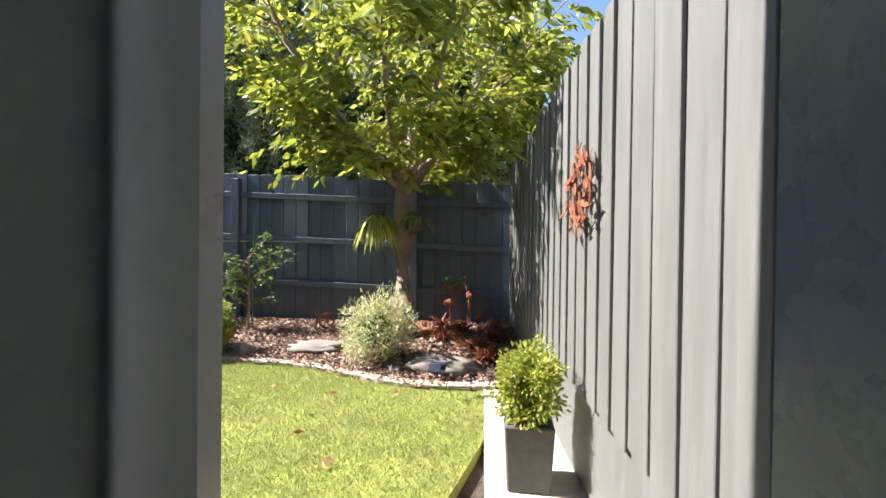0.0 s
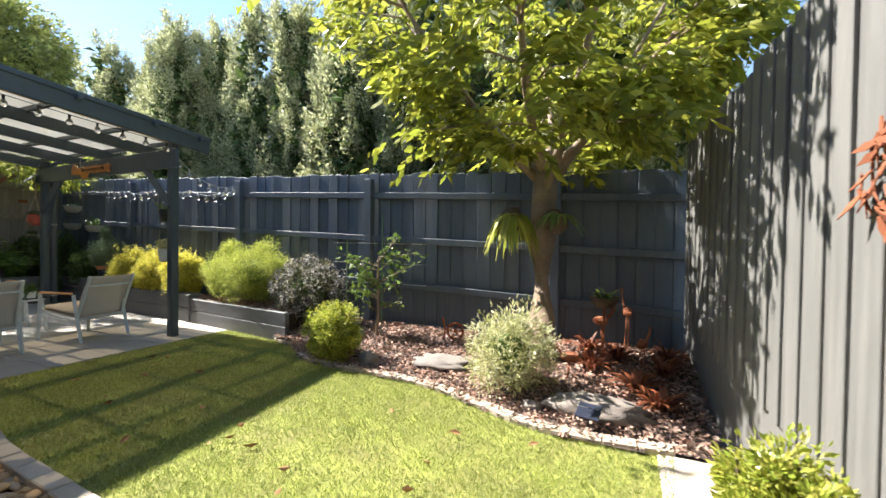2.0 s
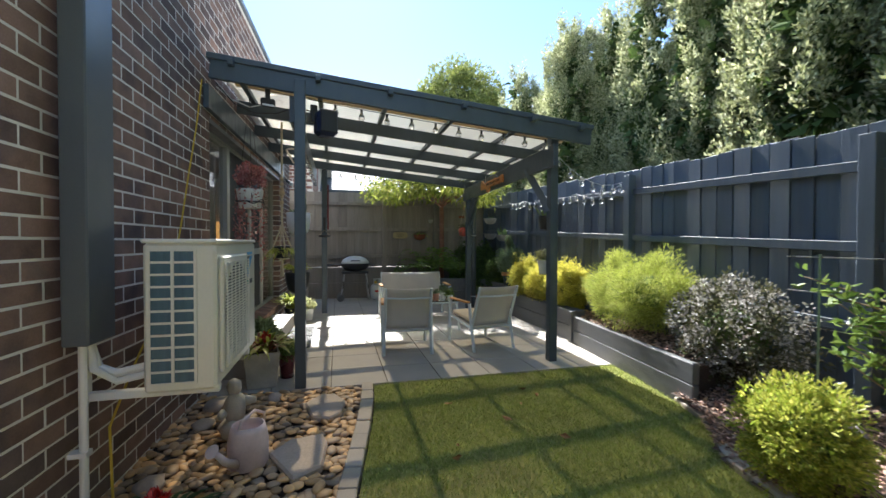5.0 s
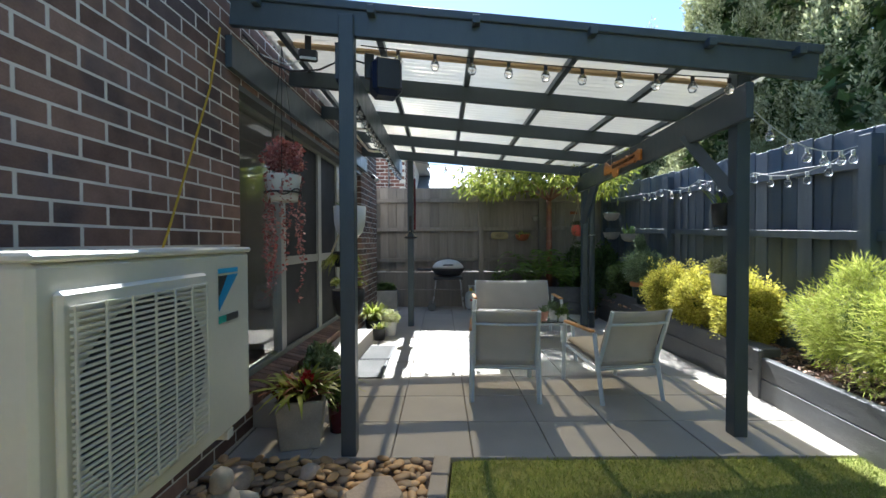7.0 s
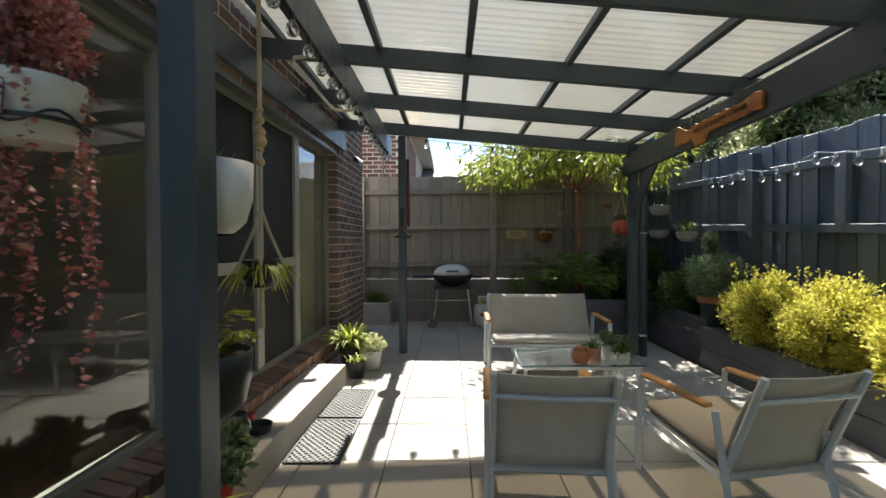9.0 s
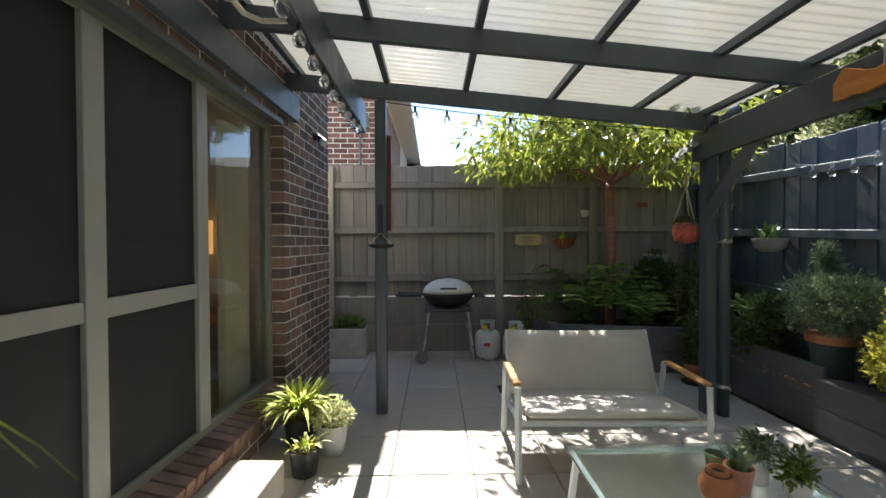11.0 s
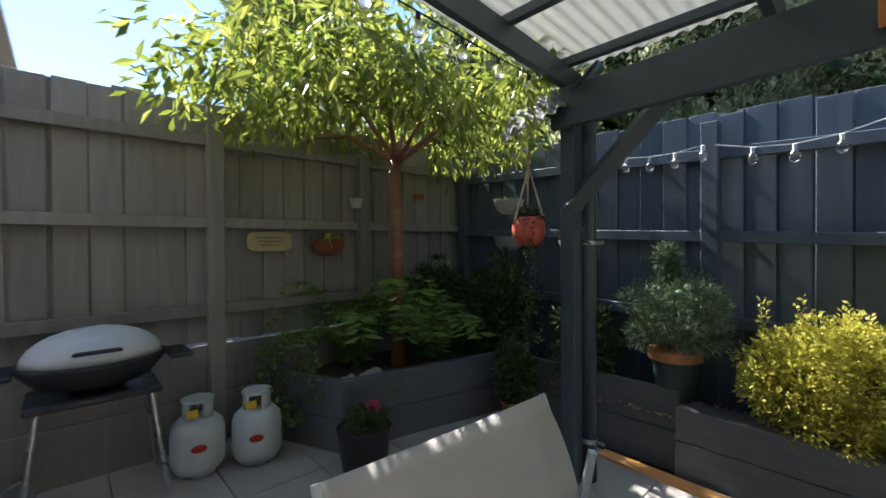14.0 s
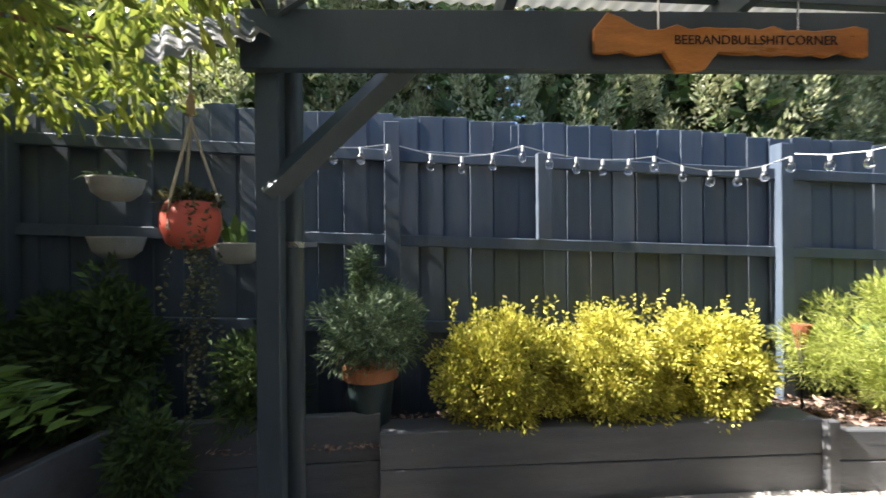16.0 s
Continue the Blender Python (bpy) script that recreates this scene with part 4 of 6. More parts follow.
for x0, x1 in ((-6.325, WX1 - fw), (WX0 + fw, -8.12)):
    ob = part("pane", span(x0, x1, WY - 0.012, WY - 0.006, WZ0 + fw, WZ1 - fw), M_GLASS, win)
    ob.visible_shadow = False
part("lintel", span(WX0, WX1, WALL_Y - 0.10, WALL_Y + 0.002, WZ1 - 0.008, WZ1 + 0.03), M_ALU, win, "grey steel lintel")
sill = thing("brick_sill", HOUSE, "sloping sill of bricks laid on edge below the window", "sill", "", "structure")
sb = box(0.072, 0.19, 0.10, (0, 0, 0), 0.004)
sill_me = bpy.data.meshes.new("brick")
sb.to_mesh(sill_me)
sb.free()
sill_me.materials.append(M_BRICK)
for i in range(int((WX1 - WX0) / 0.084)):
    ob = new("brick", sill_me)
    ob.parent = sill
    ob.matrix_local = pose(WX0 + 0.042 + i * 0.084, WALL_Y - 0.03, WZ0 - 0.062, -12, 0, 0)
part("mortar_bed", span(WX0, WX1, WALL_Y - 0.12, WALL_Y + 0.035, WZ0 - 0.13, WZ0 - 0.035), M_MORTAR, sill)
# things seen inside through the glass
lamp = thing("table_lamp", pose(-9.68, -0.25, 0.0), "lit table lamp with a warm orange shade inside the room", "lamp")
part("shade", lathe([(0.13, 1.30), (0.15, 1.30), (0.15, 1.62), (0.13, 1.62)], 20), mat("lamp_shade", (0.7, 0.42, 0.16), 0.7, 0.05, emit=(1.0, 0.50, 0.14, 0.2)), lamp, "glowing orange fabric shade")
part("stem", tube([(0, 0, 0.7), (0, 0, 1.32)], 0.015), M_STEEL, lamp)
side = thing("side_table", pose(-9.68, -0.25, 0.0), "small wooden side table under a lamp", "table")
part("tabletop", span(-0.25, 0.25, -0.25, 0.25, 0.67, 0.70, 0.005), M_TEAK, side)
for sx in (-0.2, 0.2):
    for sy in (-0.2, 0.2):
        part("leg", span(sx - 0.02, sx + 0.02, sy - 0.02, sy + 0.02, 0.0, 0.67), M_TEAK, side)
cur = thing("curtain", HOUSE, "pale olive curtain drawn to the side of the window", "curtain")
cv = []
nc = 90
for i in range(nc):
    x = -8.93 + 0.34 * i / nc
    yy = WY - 0.16 + 0.03 * math.sin(i * 0.9)
    cv += [(x, yy, 0.1), (x, yy, 2.25)]
raw_mesh("cloth", np.array(cv), np.array([[2 * i, 2 * i + 2, 2 * i + 3, 2 * i + 1] for i in range(nc - 1)]), M_CURTAIN, cur, "", True)
ln = bpy.data.lights.new("room_lamp", "POINT")
ln.energy, ln.color, ln.shadow_soft_size = 0.5, (1.0, 0.6, 0.28), 0.03
lo = new("room_lamp", ln)
lo.location = (-9.68, -0.25, 1.46)

# ---- the door of the start ----
dr = thing("door_1", pose(0, 0, 0), "dark aluminium sliding door standing open", "door", "", "structure")
part("door_frame", span(DX0 - 0.058, DX0 - 0.008, 0.50, 0.64, 0.0, 2.14, 0.004), mat("door_frame_grey", (0.24, 0.25, 0.24), 0.35, 0.06), dr)
part("door_frame", span(0.57, 0.62, 0.50, 0.62, 0.0, 2.14, 0.004), M_ALU, dr)
part("door_head", span(DX0 - 0.55, 0.62, 0.44, 0.62, 2.14, 2.20, 0.004), M_ALU, dr)
part("door_track", span(DX0 - 0.55, 0.62, 0.40, 0.62, -0.05, 0.02, 0.004), M_ALU, dr)
part("door_leaf", span(0.256, 0.296, 0.50, 0.74, 0.03, 2.13, 0.006), mat("door_leaf_blue_grey", (0.15, 0.18, 0.22), 0.3, 0.05), dr, "dark folded door leaf")
part("jamb", span(0.297, 0.62, 0.50, 0.60, 0.0, 2.14), mat("jamb_blue_grey", (0.15, 0.18, 0.22), 0.3, 0.05), dr)
side_pane = part("side_pane", span(DX0 - 0.53, DX0 - 0.060, 0.545, 0.551, 0.022, 2.138), M_GLASS, dr)
side_pane.visible_shadow = False
drape = thing("door_curtain", pose(0, 0, 0), "grey curtain gathered beside the open door", "curtain")
cv = []
for i in range(60):
    x = DX0 - 0.70 + 0.785 * i / 59
    yy = 0.465 + 0.022 * math.sin(i * 0.42)
    cv += [(x, yy, 0.05), (x, yy, 2.15)]
raw_mesh("cloth", np.array(cv), np.array([[2 * i, 2 * i + 2, 2 * i + 3, 2 * i + 1] for i in range(59)]), leaf_mat("grey_drape", (0.44, 0.47, 0.51), (0.44, 0.47, 0.51), 0.8, 0.5, 0.02), drape, "", True)

# ---- wall fittings ----
cover = thing("pipe_cover", pose(0, 0, 0), "tall grey metal duct fixed to the brick wall", "duct")
part("body", span(-3.68, -3.46, WALL_Y + 0.002, WALL_Y + 0.10, 0.84, TOPZ - 0.02, 0.006), M_ALU, cover)
part("drain_pipe", tube([(-3.52, WALL_Y + 0.05, 0.86), (-3.52, WALL_Y + 0.05, 0.0)], 0.017, 10), M_WHITE, cover, "white plastic drain pipe")
part("clip", span(-3.545, -3.495, WALL_Y, WALL_Y + 0.07, 0.36, 0.38), M_WHITE, cover)
AX0, AX1, AY0, AY1, AZ0, AZ1 = -4.40, -3.50, 0.98, 1.27, 0.61, 1.29
ac = thing("air_conditioner", pose(0, 0, 0), "cream outdoor air conditioner on wall brackets with a fan grille", "air conditioner")
cas = span(AX0, AX1, AY0, AY1, AZ0, AZ1 - 0.02, 0.012)
part("casing", cas, M_CREAM, ac)
part("lid", span(AX0 - 0.006, AX1 + 0.006, AY0 - 0.006, AY1 + 0.006, AZ1 - 0.02, AZ1, 0.006), M_CREAM, ac)
part("coil", span(AX1 - 0.01, AX1 + 0.002, AY0 + 0.03, AY1 - 0.085, AZ0 + 0.04, AZ1 - 0.05), M_COIL, ac, "blue finned condenser coil")
for k in range(12):
    z = AZ0 + 0.04 + k * (AZ1 - AZ0 - 0.09) / 11
    part("guard_bar", span(AX1 + 0.002, AX1 + 0.008, AY0 + 0.022, AY1 - 0.078, z - 0.005, z + 0.005), M_CREAM, ac)
for y in (AY0 + 0.025, (AY0 + AY1 - 0.055) / 2, AY1 - 0.082):
    part("guard_bar", span(AX1 + 0.003, AX1 + 0.009, y - 0.006, y + 0.006, AZ0 + 0.036, AZ1 - 0.046), M_CREAM, ac)
FCX = AX1 - 0.30
part("grille_surround", span(FCX - 0.262, FCX + 0.262, AY1, AY1 + 0.022, AZ0 + 0.06, AZ1 - 0.08, 0.008), M_CREAM, ac)
part("fan_opening", lathe([(0.235, 0), (0.235, 0.004)], 40), M_DARK, ac).matrix_local = pose(FCX, AY1 + 0.022, (AZ0 + AZ1) / 2 - 0.015, -90, 0, 0)
for k in range(34):
    z = AZ0 + 0.085 + k * (AZ1 - AZ0 - 0.20) / 33
    part("grille_wire", span(FCX - 0.245, FCX + 0.245, AY1 + 0.026, AY1 + 0.032, z - 0.0032, z + 0.0032), M_CREAM, ac)
for k in range(7):
    x = FCX - 0.24 + k * 0.08
    part("grille_wire", span(x - 0.003, x + 0.003, AY1 + 0.032, AY1 + 0.036, AZ0 + 0.08, AZ1 - 0.11), M_CREAM, ac)
badge_blue = mat("badge_blue", (0.02, 0.30, 0.60), 0.4, 0.02)
part("badge", prism([(0.135, 0.0), (0.0, 0.122), (0.075, 0.122), (0.135, 0.045)], 0, 0.003), badge_blue, ac, "blue diagonal badge").matrix_local = pose(-4.30, AY1 + 0.004, 1.068, 90, 0, 0)
part("badge", prism([(0.135, 0.049), (0.079, 0.122), (0.135, 0.122)], 0, 0.003), M_DARK, ac, "black triangular badge").matrix_local = pose(-4.30, AY1 + 0.004, 1.068, 90, 0, 0)
part("badge", span(-4.30, -4.165, AY1, AY1 + 0.003, 1.198, 1.215), mat("badge_sky", (0.05, 0.40, 0.70), 0.4, 0.02), ac, "blue maker's badge")
part("badge", span(-4.30, -4.215, AY1, AY1 + 0.003, 1.020, 1.046), M_DARK, ac, "black inverter badge")
part("badge", span(-4.213, -4.165, AY1, AY1 + 0.003, 1.020, 1.046), mat("badge_green", (0.02, 0.33, 0.25), 0.4, 0.02), ac, "green inverter badge")
for x in (AX0 + 0.14, AX1 - 0.10):
    part("bracket", span(x - 0.02, x + 0.02, WALL_Y + 0.002, AY1 - 0.01, AZ0 - 0.04, AZ0 - 0.004, 0.003), M_WHITE, ac)
    part("bracket", span(x - 0.02, x + 0.02, WALL_Y, WALL_Y + 0.035, AZ0 - 0.05, AZ0 + 0.32, 0.003), M_WHITE, ac)
for k in range(2):
    o = k * 0.035
    part("refrigerant_pipe", tube([(-3.56, WALL_Y + 0.05, 0.86), (-3.56 - o, WALL_Y + 0.07, 0.72), (-3.60, WALL_Y + 0.14, 0.65 + o), (-3.62, AY0 + 0.02, 0.68 + o)], 0.019, 8), M_WHITE, ac)
cord = thing("yellow_cord", pose(0, 0, 0), "slack yellow rope hanging down the brick wall", "rope")
cpts = [(-5.22, WALL_Y + 0.03, 2.60), (-5.12, WALL_Y + 0.02, 2.2), (-4.92, WALL_Y + 0.02, 1.76), (-4.72, WALL_Y + 0.03, 1.36), (-4.50, WALL_Y + 0.03, 0.95), (-3.95, WALL_Y + 0.05, 0.60), (-3.66, WALL_Y + 0.08, 0.42), (-3.60, WALL_Y + 0.12, 0.02)]
part("strand", tube(cpts, 0.006, 6), M_YROPE, cord)
spot = thing("wall_spotlight", HOUSE @ pose(-9.72, WALL_Y, 2.42), "silver and black wall spotlight on the brick", "light fitting")
part("base", lathe([(0.035, 0), (0.035, 0.03), (0.015, 0.035)], 14), M_DARK, spot).matrix_local = pose(0, 0, 0, -90, 0, 0)
part("head", lathe([(0.0, 0), (0.03, 0.002), (0.032, 0.08), (0.030, 0.085)], 16), M_DARK, spot).matrix_local = pose(0, 0.03, 0, -128, 0, -25)
part("lens", lathe([(0.034, 0.082), (0.036, 0.12), (0.0, 0.125)], 16), M_GASW, spot, "pale round lens").matrix_local = pose(0, 0.03, 0, -128, 0, -25)

# ---- seats ----
def chair(name, w, m, label, group, cushion=True, sofa=False):
    """Low metal-framed lounge seat facing +y: side frames with teak arms, sling back, cushion."""
    root = thing(name, m, label, "sofa" if sofa else "chair", group)
    hw, d0, d1 = w / 2, -0.31, 0.33
    for s in (-1, 1):
        x = s * hw
        part("front_leg", tube([(x, d1, 0.0), (x, d1 - 0.03, 0.55)], 0.021, 4), M_CHAIR, root)
        part("rear_leg", tube([(x, d0 - 0.02, 0.0), (x, d0 + 0.05, 0.30), (x, d0 + 0.10, 0.55)], 0.021, 4), M_CHAIR, root)
        part("armrest", box(0.05, 0.46, 0.022, (x, 0.055, 0.561), 0.006), M_TEAK, root, "oiled teak armrest")
        part("side_rail", tube([(x * 0.97, d1 - 0.02, 0.335), (x * 0.97, d0 + 0.04, 0.255)], 0.017, 4), M_CHAIR, root)
        part("back_upright", tube([(x * 0.95, d0 + 0.07, 0.27), (x * 0.93, d0 - 0.02, 0.50), (x * 0.93, d0 - 0.12, 0.735 if sofa else 0.765)], 0.017, 6), M_CHAIR, root)
    bt = 0.735 if sofa else 0.765
    for y, z in ((d1 - 0.03, 0.335), (d0 + 0.06, 0.268)):
        part("cross_rail", tube([(-hw, y, z), (hw, y, z)], 0.017, 4), M_CHAIR, root)
    part("cross_rail", tube([(-hw * 0.93, d0 - 0.085, 0.655), (0, d0 - 0.075, 0.645), (hw * 0.93, d0 - 0.085, 0.655)], 0.012, 6), M_CHAIR, root)
    n = 8
    v = []
    for i in range(n + 1):
        t = i / n
        y = d0 + 0.07 - 0.04 * t - 0.15 * t * t
        z = 0.285 + (bt - 0.285) * t
        for k, x in enumerate(np.linspace(-hw * 0.93, hw * 0.93, 7)):
            bow = 0.02 * (1 - (x / hw) ** 2)
            v.append((x, y - bow * 0.5, z - (0.012 * (1 - (x / hw) ** 2) if i == n else 0)))
    f = [[i * 7 + k, i * 7 + k + 1, (i + 1) * 7 + k + 1, (i + 1) * 7 + k] for i in range(n) for k in range(6)]
    bk = raw_mesh("backrest", np.array(v), np.array(f), M_SLING, root, "taupe woven sling", True)
    md = bk.modifiers.new("thick", "SOLIDIFY")
    md.thickness = 0.008
    part("seat", box(w * 0.93, 0.58, 0.012, (0, 0.02, 0.315), 0.003, Matrix.Rotation(radians(7), 4, "X")), M_SLING, root)
    if cushion:
        cb = box(w * 0.90, 0.56, 0.05, (0, 0.03, 0.350), 0.02, Matrix.Rotation(radians(7), 4, "X"))
        part("cushion", cb, M_SLING if sofa else M_CUSH, root, "taupe seat pad" if sofa else "thick beige seat cushion", True)
    return root


chair("lounge_chair", 0.545, pose(-6.36, 2.60, 0, 0, 0, 85.1), "white metal lounge chair with taupe sling and teak arms", "chairs round the table")
chair("lounge_chair", 0.545, pose(-6.344, 3.543, 0, 0, 0, 100.6), "white metal lounge chair with beige cushion and teak arms", "chairs round the table")
chair("garden_sofa", 1.12, pose(-8.40, 3.07, 0, 0, 0, -92), "two-seat white metal garden sofa with taupe sling and teak arms", "", True, True)
table = thing("coffee_table", pose(-7.42, 3.08, 0, 0, 0, 0), "low white metal coffee table with a glass top", "table")
part("tabletop", box(0.50, 0.90, 0.010, (0, 0, 0.425), 0.003), glass_mat("table_glass", (0.80, 0.90, 0.88), 1.45, 0.12), table, "frosted glass top")
for s in (-1, 1):
    part("frame_rail", tube([(s * 0.22, -0.42, 0.405), (s * 0.22, 0.42, 0.405)], 0.014, 4), M_CHAIR, table)
    part("frame_rail", tube([(-0.22, s * 0.42, 0.405), (0.22, s * 0.42, 0.405)], 0.014, 4), M_CHAIR, table)
    for q in (-1, 1):
        part("leg", tube([(s * 0.24, q * 0.44, 0.0), (s * 0.21, q * 0.40, 0.41)], 0.018, 4), M_CHAIR, table)

# ---- barbecue and gas ----
bbq = thing("barbecue", pose(-10.70, 2.18, 0, 0, 0, 90), "portable gas barbecue with a pale domed lid on a wheeled stand", "barbecue")
dome = bmesh.new()
bmesh.ops.create_uvsphere(dome, u_segments=28, v_segments=14, radius=1.0)
for v in dome.verts:
    v.co = Vector((v.co.x * 0.30, v.co.y * 0.22, max(v.co.z, 0.0) * 0.17 + 0.80))
part("lid", dome, M_WHITE, bbq, "pale grey cast lid", True)
part("lid_handle", tube([(-0.09, -0.225, 0.865), (-0.08, -0.25, 0.872), (0.08, -0.25, 0.872), (0.09, -0.225, 0.865)], 0.011, 8), M_DARK, bbq)
bowl = lathe([(0.12, 0.64), (0.24, 0.68), (0.315, 0.77), (0.325, 0.80), (0.30, 0.80)], 30, squash=0.74)
part("bowl", bowl, M_DARK, bbq, "black cooking bowl", True)
part("side_table", box(0.30, 0.28, 0.025, (-0.46, 0, 0.775), 0.008), M_DARK, bbq, "black folding side table")
part("side_table", box(0.12, 0.28, 0.025, (0.38, 0, 0.765), 0.008), M_DARK, bbq)
part("stand_top", box(0.56, 0.36, 0.04, (0, 0, 0.61), 0.01), M_DARK, bbq)
for s in (-1, 1):
    for q in (-1, 1):
        part("leg", tube([(s * 0.23, q * 0.15, 0.60), (s * 0.30, q * 0.20, 0.02)], 0.013, 8), M_STEEL, bbq)
for q in (-1, 1):
    part("wheel", lathe([(0.0, 0), (0.065, 0.0), (0.075, 0.015), (0.065, 0.035), (0.0, 0.035)], 20), M_CONC, bbq, "grey plastic wheel").matrix_local = pose(-0.31, q * 0.22, 0.076, 90, 0, 0)


def gas_bottle(x, y, rot):
    root = thing("gas_bottle", pose(x, y, 0, 0, 0, rot), "white steel gas bottle with a collar and red label", "gas bottle", "gas bottles by the barbecue")
    part("body", lathe([(0.09, 0.02), (0.125, 0.03), (0.148, 0.07), (0.15, 0.12), (0.15, 0.26), (0.138, 0.31), (0.10, 0.345), (0.03, 0.36)], 28), M_GASW, root, "", True)
    part("foot_ring", lathe([(0.10, 0.0), (0.105, 0.0), (0.105, 0.035), (0.10, 0.035)], 24), M_STEEL, root)
    for a0 in (0.35, 0.35 + math.pi):
        pts = [(0.085 * math.cos(a0 + k * 0.28), 0.085 * math.sin(a0 + k * 0.28)) for k in range(9)]
        cvv = np.array([(x_, y_, z_) for x_, y_ in pts for z_ in (0.34, 0.455)])
        c = raw_mesh("collar", cvv, np.array([[2 * i, 2 * i + 2, 2 * i + 3, 2 * i + 1] for i in range(8)]), M_GASW, root, "", True)
        c.modifiers.new("thick", "SOLIDIFY").thickness = 0.004
    part("collar_rim", lathe([(0.080, 0.445), (0.09, 0.445), (0.09, 0.46), (0.080, 0.46)], 20), M_GASW, root)
    part("valve", tube([(0, 0, 0.35), (0, 0, 0.42)], 0.016, 8), M_STEEL, root)
    lab = lathe([(0.042, 0.0), (0.042, 0.003)], 20, squash=0.55)
    part("label_sticker", lab, M_RED, root, "red oval label").matrix_local = pose(0.1505, 0, 0.20, 0, 90, 0) @ Matrix.Rotation(radians(90), 4, "Z")
    part("warning_tag", box(0.004, 0.06, 0.05, (0.088, -0.03, 0.39)), mat("yellow_tag", (0.75, 0.50, 0.03), 0.6, 0.05), root, "yellow warning tag")


gas_bottle(-10.68, 2.66, -10)
gas_bottle(-10.58, 2.98, -20)
trough = thing("concrete_trough", pose(-10.82, 0.94, 0, 0, 0, 90), "long grey concrete trough planter at the fence foot", "planter")
tb = prism([(-0.25, -0.11), (0.25, -0.11), (0.25, 0.11), (-0.25, 0.11)], 0.0, 0.36, 0.008)
part("body", tb, M_STONEW, trough)
part("soil", box(0.44, 0.17, 0.01, (0, 0, 0.362)), M_DIRT, trough)
pq, dq = clumps(20, (0, 0, 0.40), (0.21, 0.07, 0.05), 0.05, 40, 91, 0.4, -0.2)
leaves("plant", pq, dq, 0.07, 0.012, L_GREEN, trough, seed=9)
# ---- string lights ----
def catenary(a, b, sag, n):
    a, b = Vector(a), Vector(b)
    return [a + (b - a) * (i / n) - Vector((0, 0, 4 * sag * (i / n) * (1 - i / n))) for i in range(n + 1)]


bulb_bm = lathe([(0.0, -0.095), (0.020, -0.087), (0.029, -0.062), (0.024, -0.040), (0.012, -0.024), (0.010, -0.018)], 12)
bulb_me = bpy.data.meshes.new("bulb")
bulb_bm.to_mesh(bulb_me)
bulb_bm.free()
bulb_me.materials.append(M_BULB)
for pl in bulb_me.polygons:
    pl.use_smooth = True
sock_bm = lathe([(0.011, -0.022), (0.012, 0.012), (0.006, 0.016)], 10)
sock_me = bpy.data.meshes.new("socket")
sock_bm.to_mesh(sock_me)
sock_bm.free()
sock_white = sock_me.copy()
sock_white.materials.append(M_WHITE)


def string_lights(spans, wire_mat, label, spacing=0.19):
    root = thing("string_lights", pose(0, 0, 0), label, "string lights", "festoon strings")
    if not sock_me.materials:
        sock_me.materials.append(M_DARK)
    for a, b, sag in spans:
        ln_ = (Vector(b) - Vector(a)).length
        n_ = max(int(ln_ / spacing), 2)
        pts = catenary(a, b, sag, n_)
        part("wire", tube(pts, 0.004, 5), wire_mat, root)
        for q_ in pts[1:]:
            g = new("bulb", bulb_me)
            g.parent = root
            g.location = q_ + Vector((0, 0, -0.015))
            g["label"] = "clear glass bulb"
            s_ = new("socket", sock_white if wire_mat is M_WHITE else sock_me)
            s_.parent = g


BY = BF_Y - 0.10
string_lights([((-9.3, BY, 2.08), (-8.62, BY, 2.05), 0.04), ((-8.55, BY, 2.04), (-7.75, BY, 2.05), 0.07), ((-7.75, BY, 2.05), (-6.85, BY, 1.99), 0.05), ((-6.85, BY, 1.99), (-5.86, BY, 2.00), 0.10), ((-5.83, BY, 2.02), (-5.46, 4.11, 2.20), 0.14)],
              M_WHITE, "white-wired festoon bulbs strung along the back fence", 0.17)
string_lights([((-9.1, 1.44, 2.36), (-7.3, 1.44, 2.36), 0.05), ((-7.3, 1.44, 2.36), (-5.45, 1.44, 2.38), 0.05)], M_DARK, "dark-wired festoon bulbs along the house-side beam", 0.19)
string_lights([((-5.36, 1.55, roof_z(1.55) - 0.0), (-5.36, 3.9, roof_z(3.9) + 0.01), 0.02)], M_DARK, "dark-wired festoon bulbs under the front rafter", 0.22)
string_lights([((-9.12, 1.6, roof_z(1.6) - 0.0), (-9.12, 3.95, roof_z(3.95) + 0.0), 0.03)], M_DARK, "dark-wired festoon bulbs under the rear rafter", 0.26)

# ---- speaker, tube bracket, wooden sign, pipe ----
sp_ = thing("outdoor_speaker", pose(-5.40, 1.70, 2.24, 0, 0, 20), "dark blue rounded outdoor loudspeaker under the pergola beam", "speaker")
part("cabinet", box(0.17, 0.19, 0.24, (0, 0, 0.12), 0.035), mat("speaker_blue", (0.012, 0.02, 0.06), 0.35, 0.1), sp_)
part("grille", box(0.012, 0.15, 0.19, (0.088, 0, 0.125), 0.004), M_DARK, sp_)
part("bracket", box(0.03, 0.06, 0.16, (-0.03, -0.10, 0.20), 0.004), M_DARK, sp_)
cable = thing("power_cable", pose(0, 0, 0), "slack black cable looped under the front rafter", "cable")
part("strand", tube([(-5.36, 0.80, 2.63), (-5.37, 0.94, 2.47), (-5.37, 1.10, 2.40), (-5.37, 1.28, 2.41), (-5.38, 1.45, 2.49), (-5.40, 1.64, 2.44)], 0.006, 6), M_DARK, cable)
part("strand", tube([(-5.36, 0.80, 2.60), (-5.40, 0.90, 2.52), (-5.44, 1.05, 2.47), (-5.40, 1.20, 2.50)], 0.005, 6), M_WHITE, cable, "thin white cable")
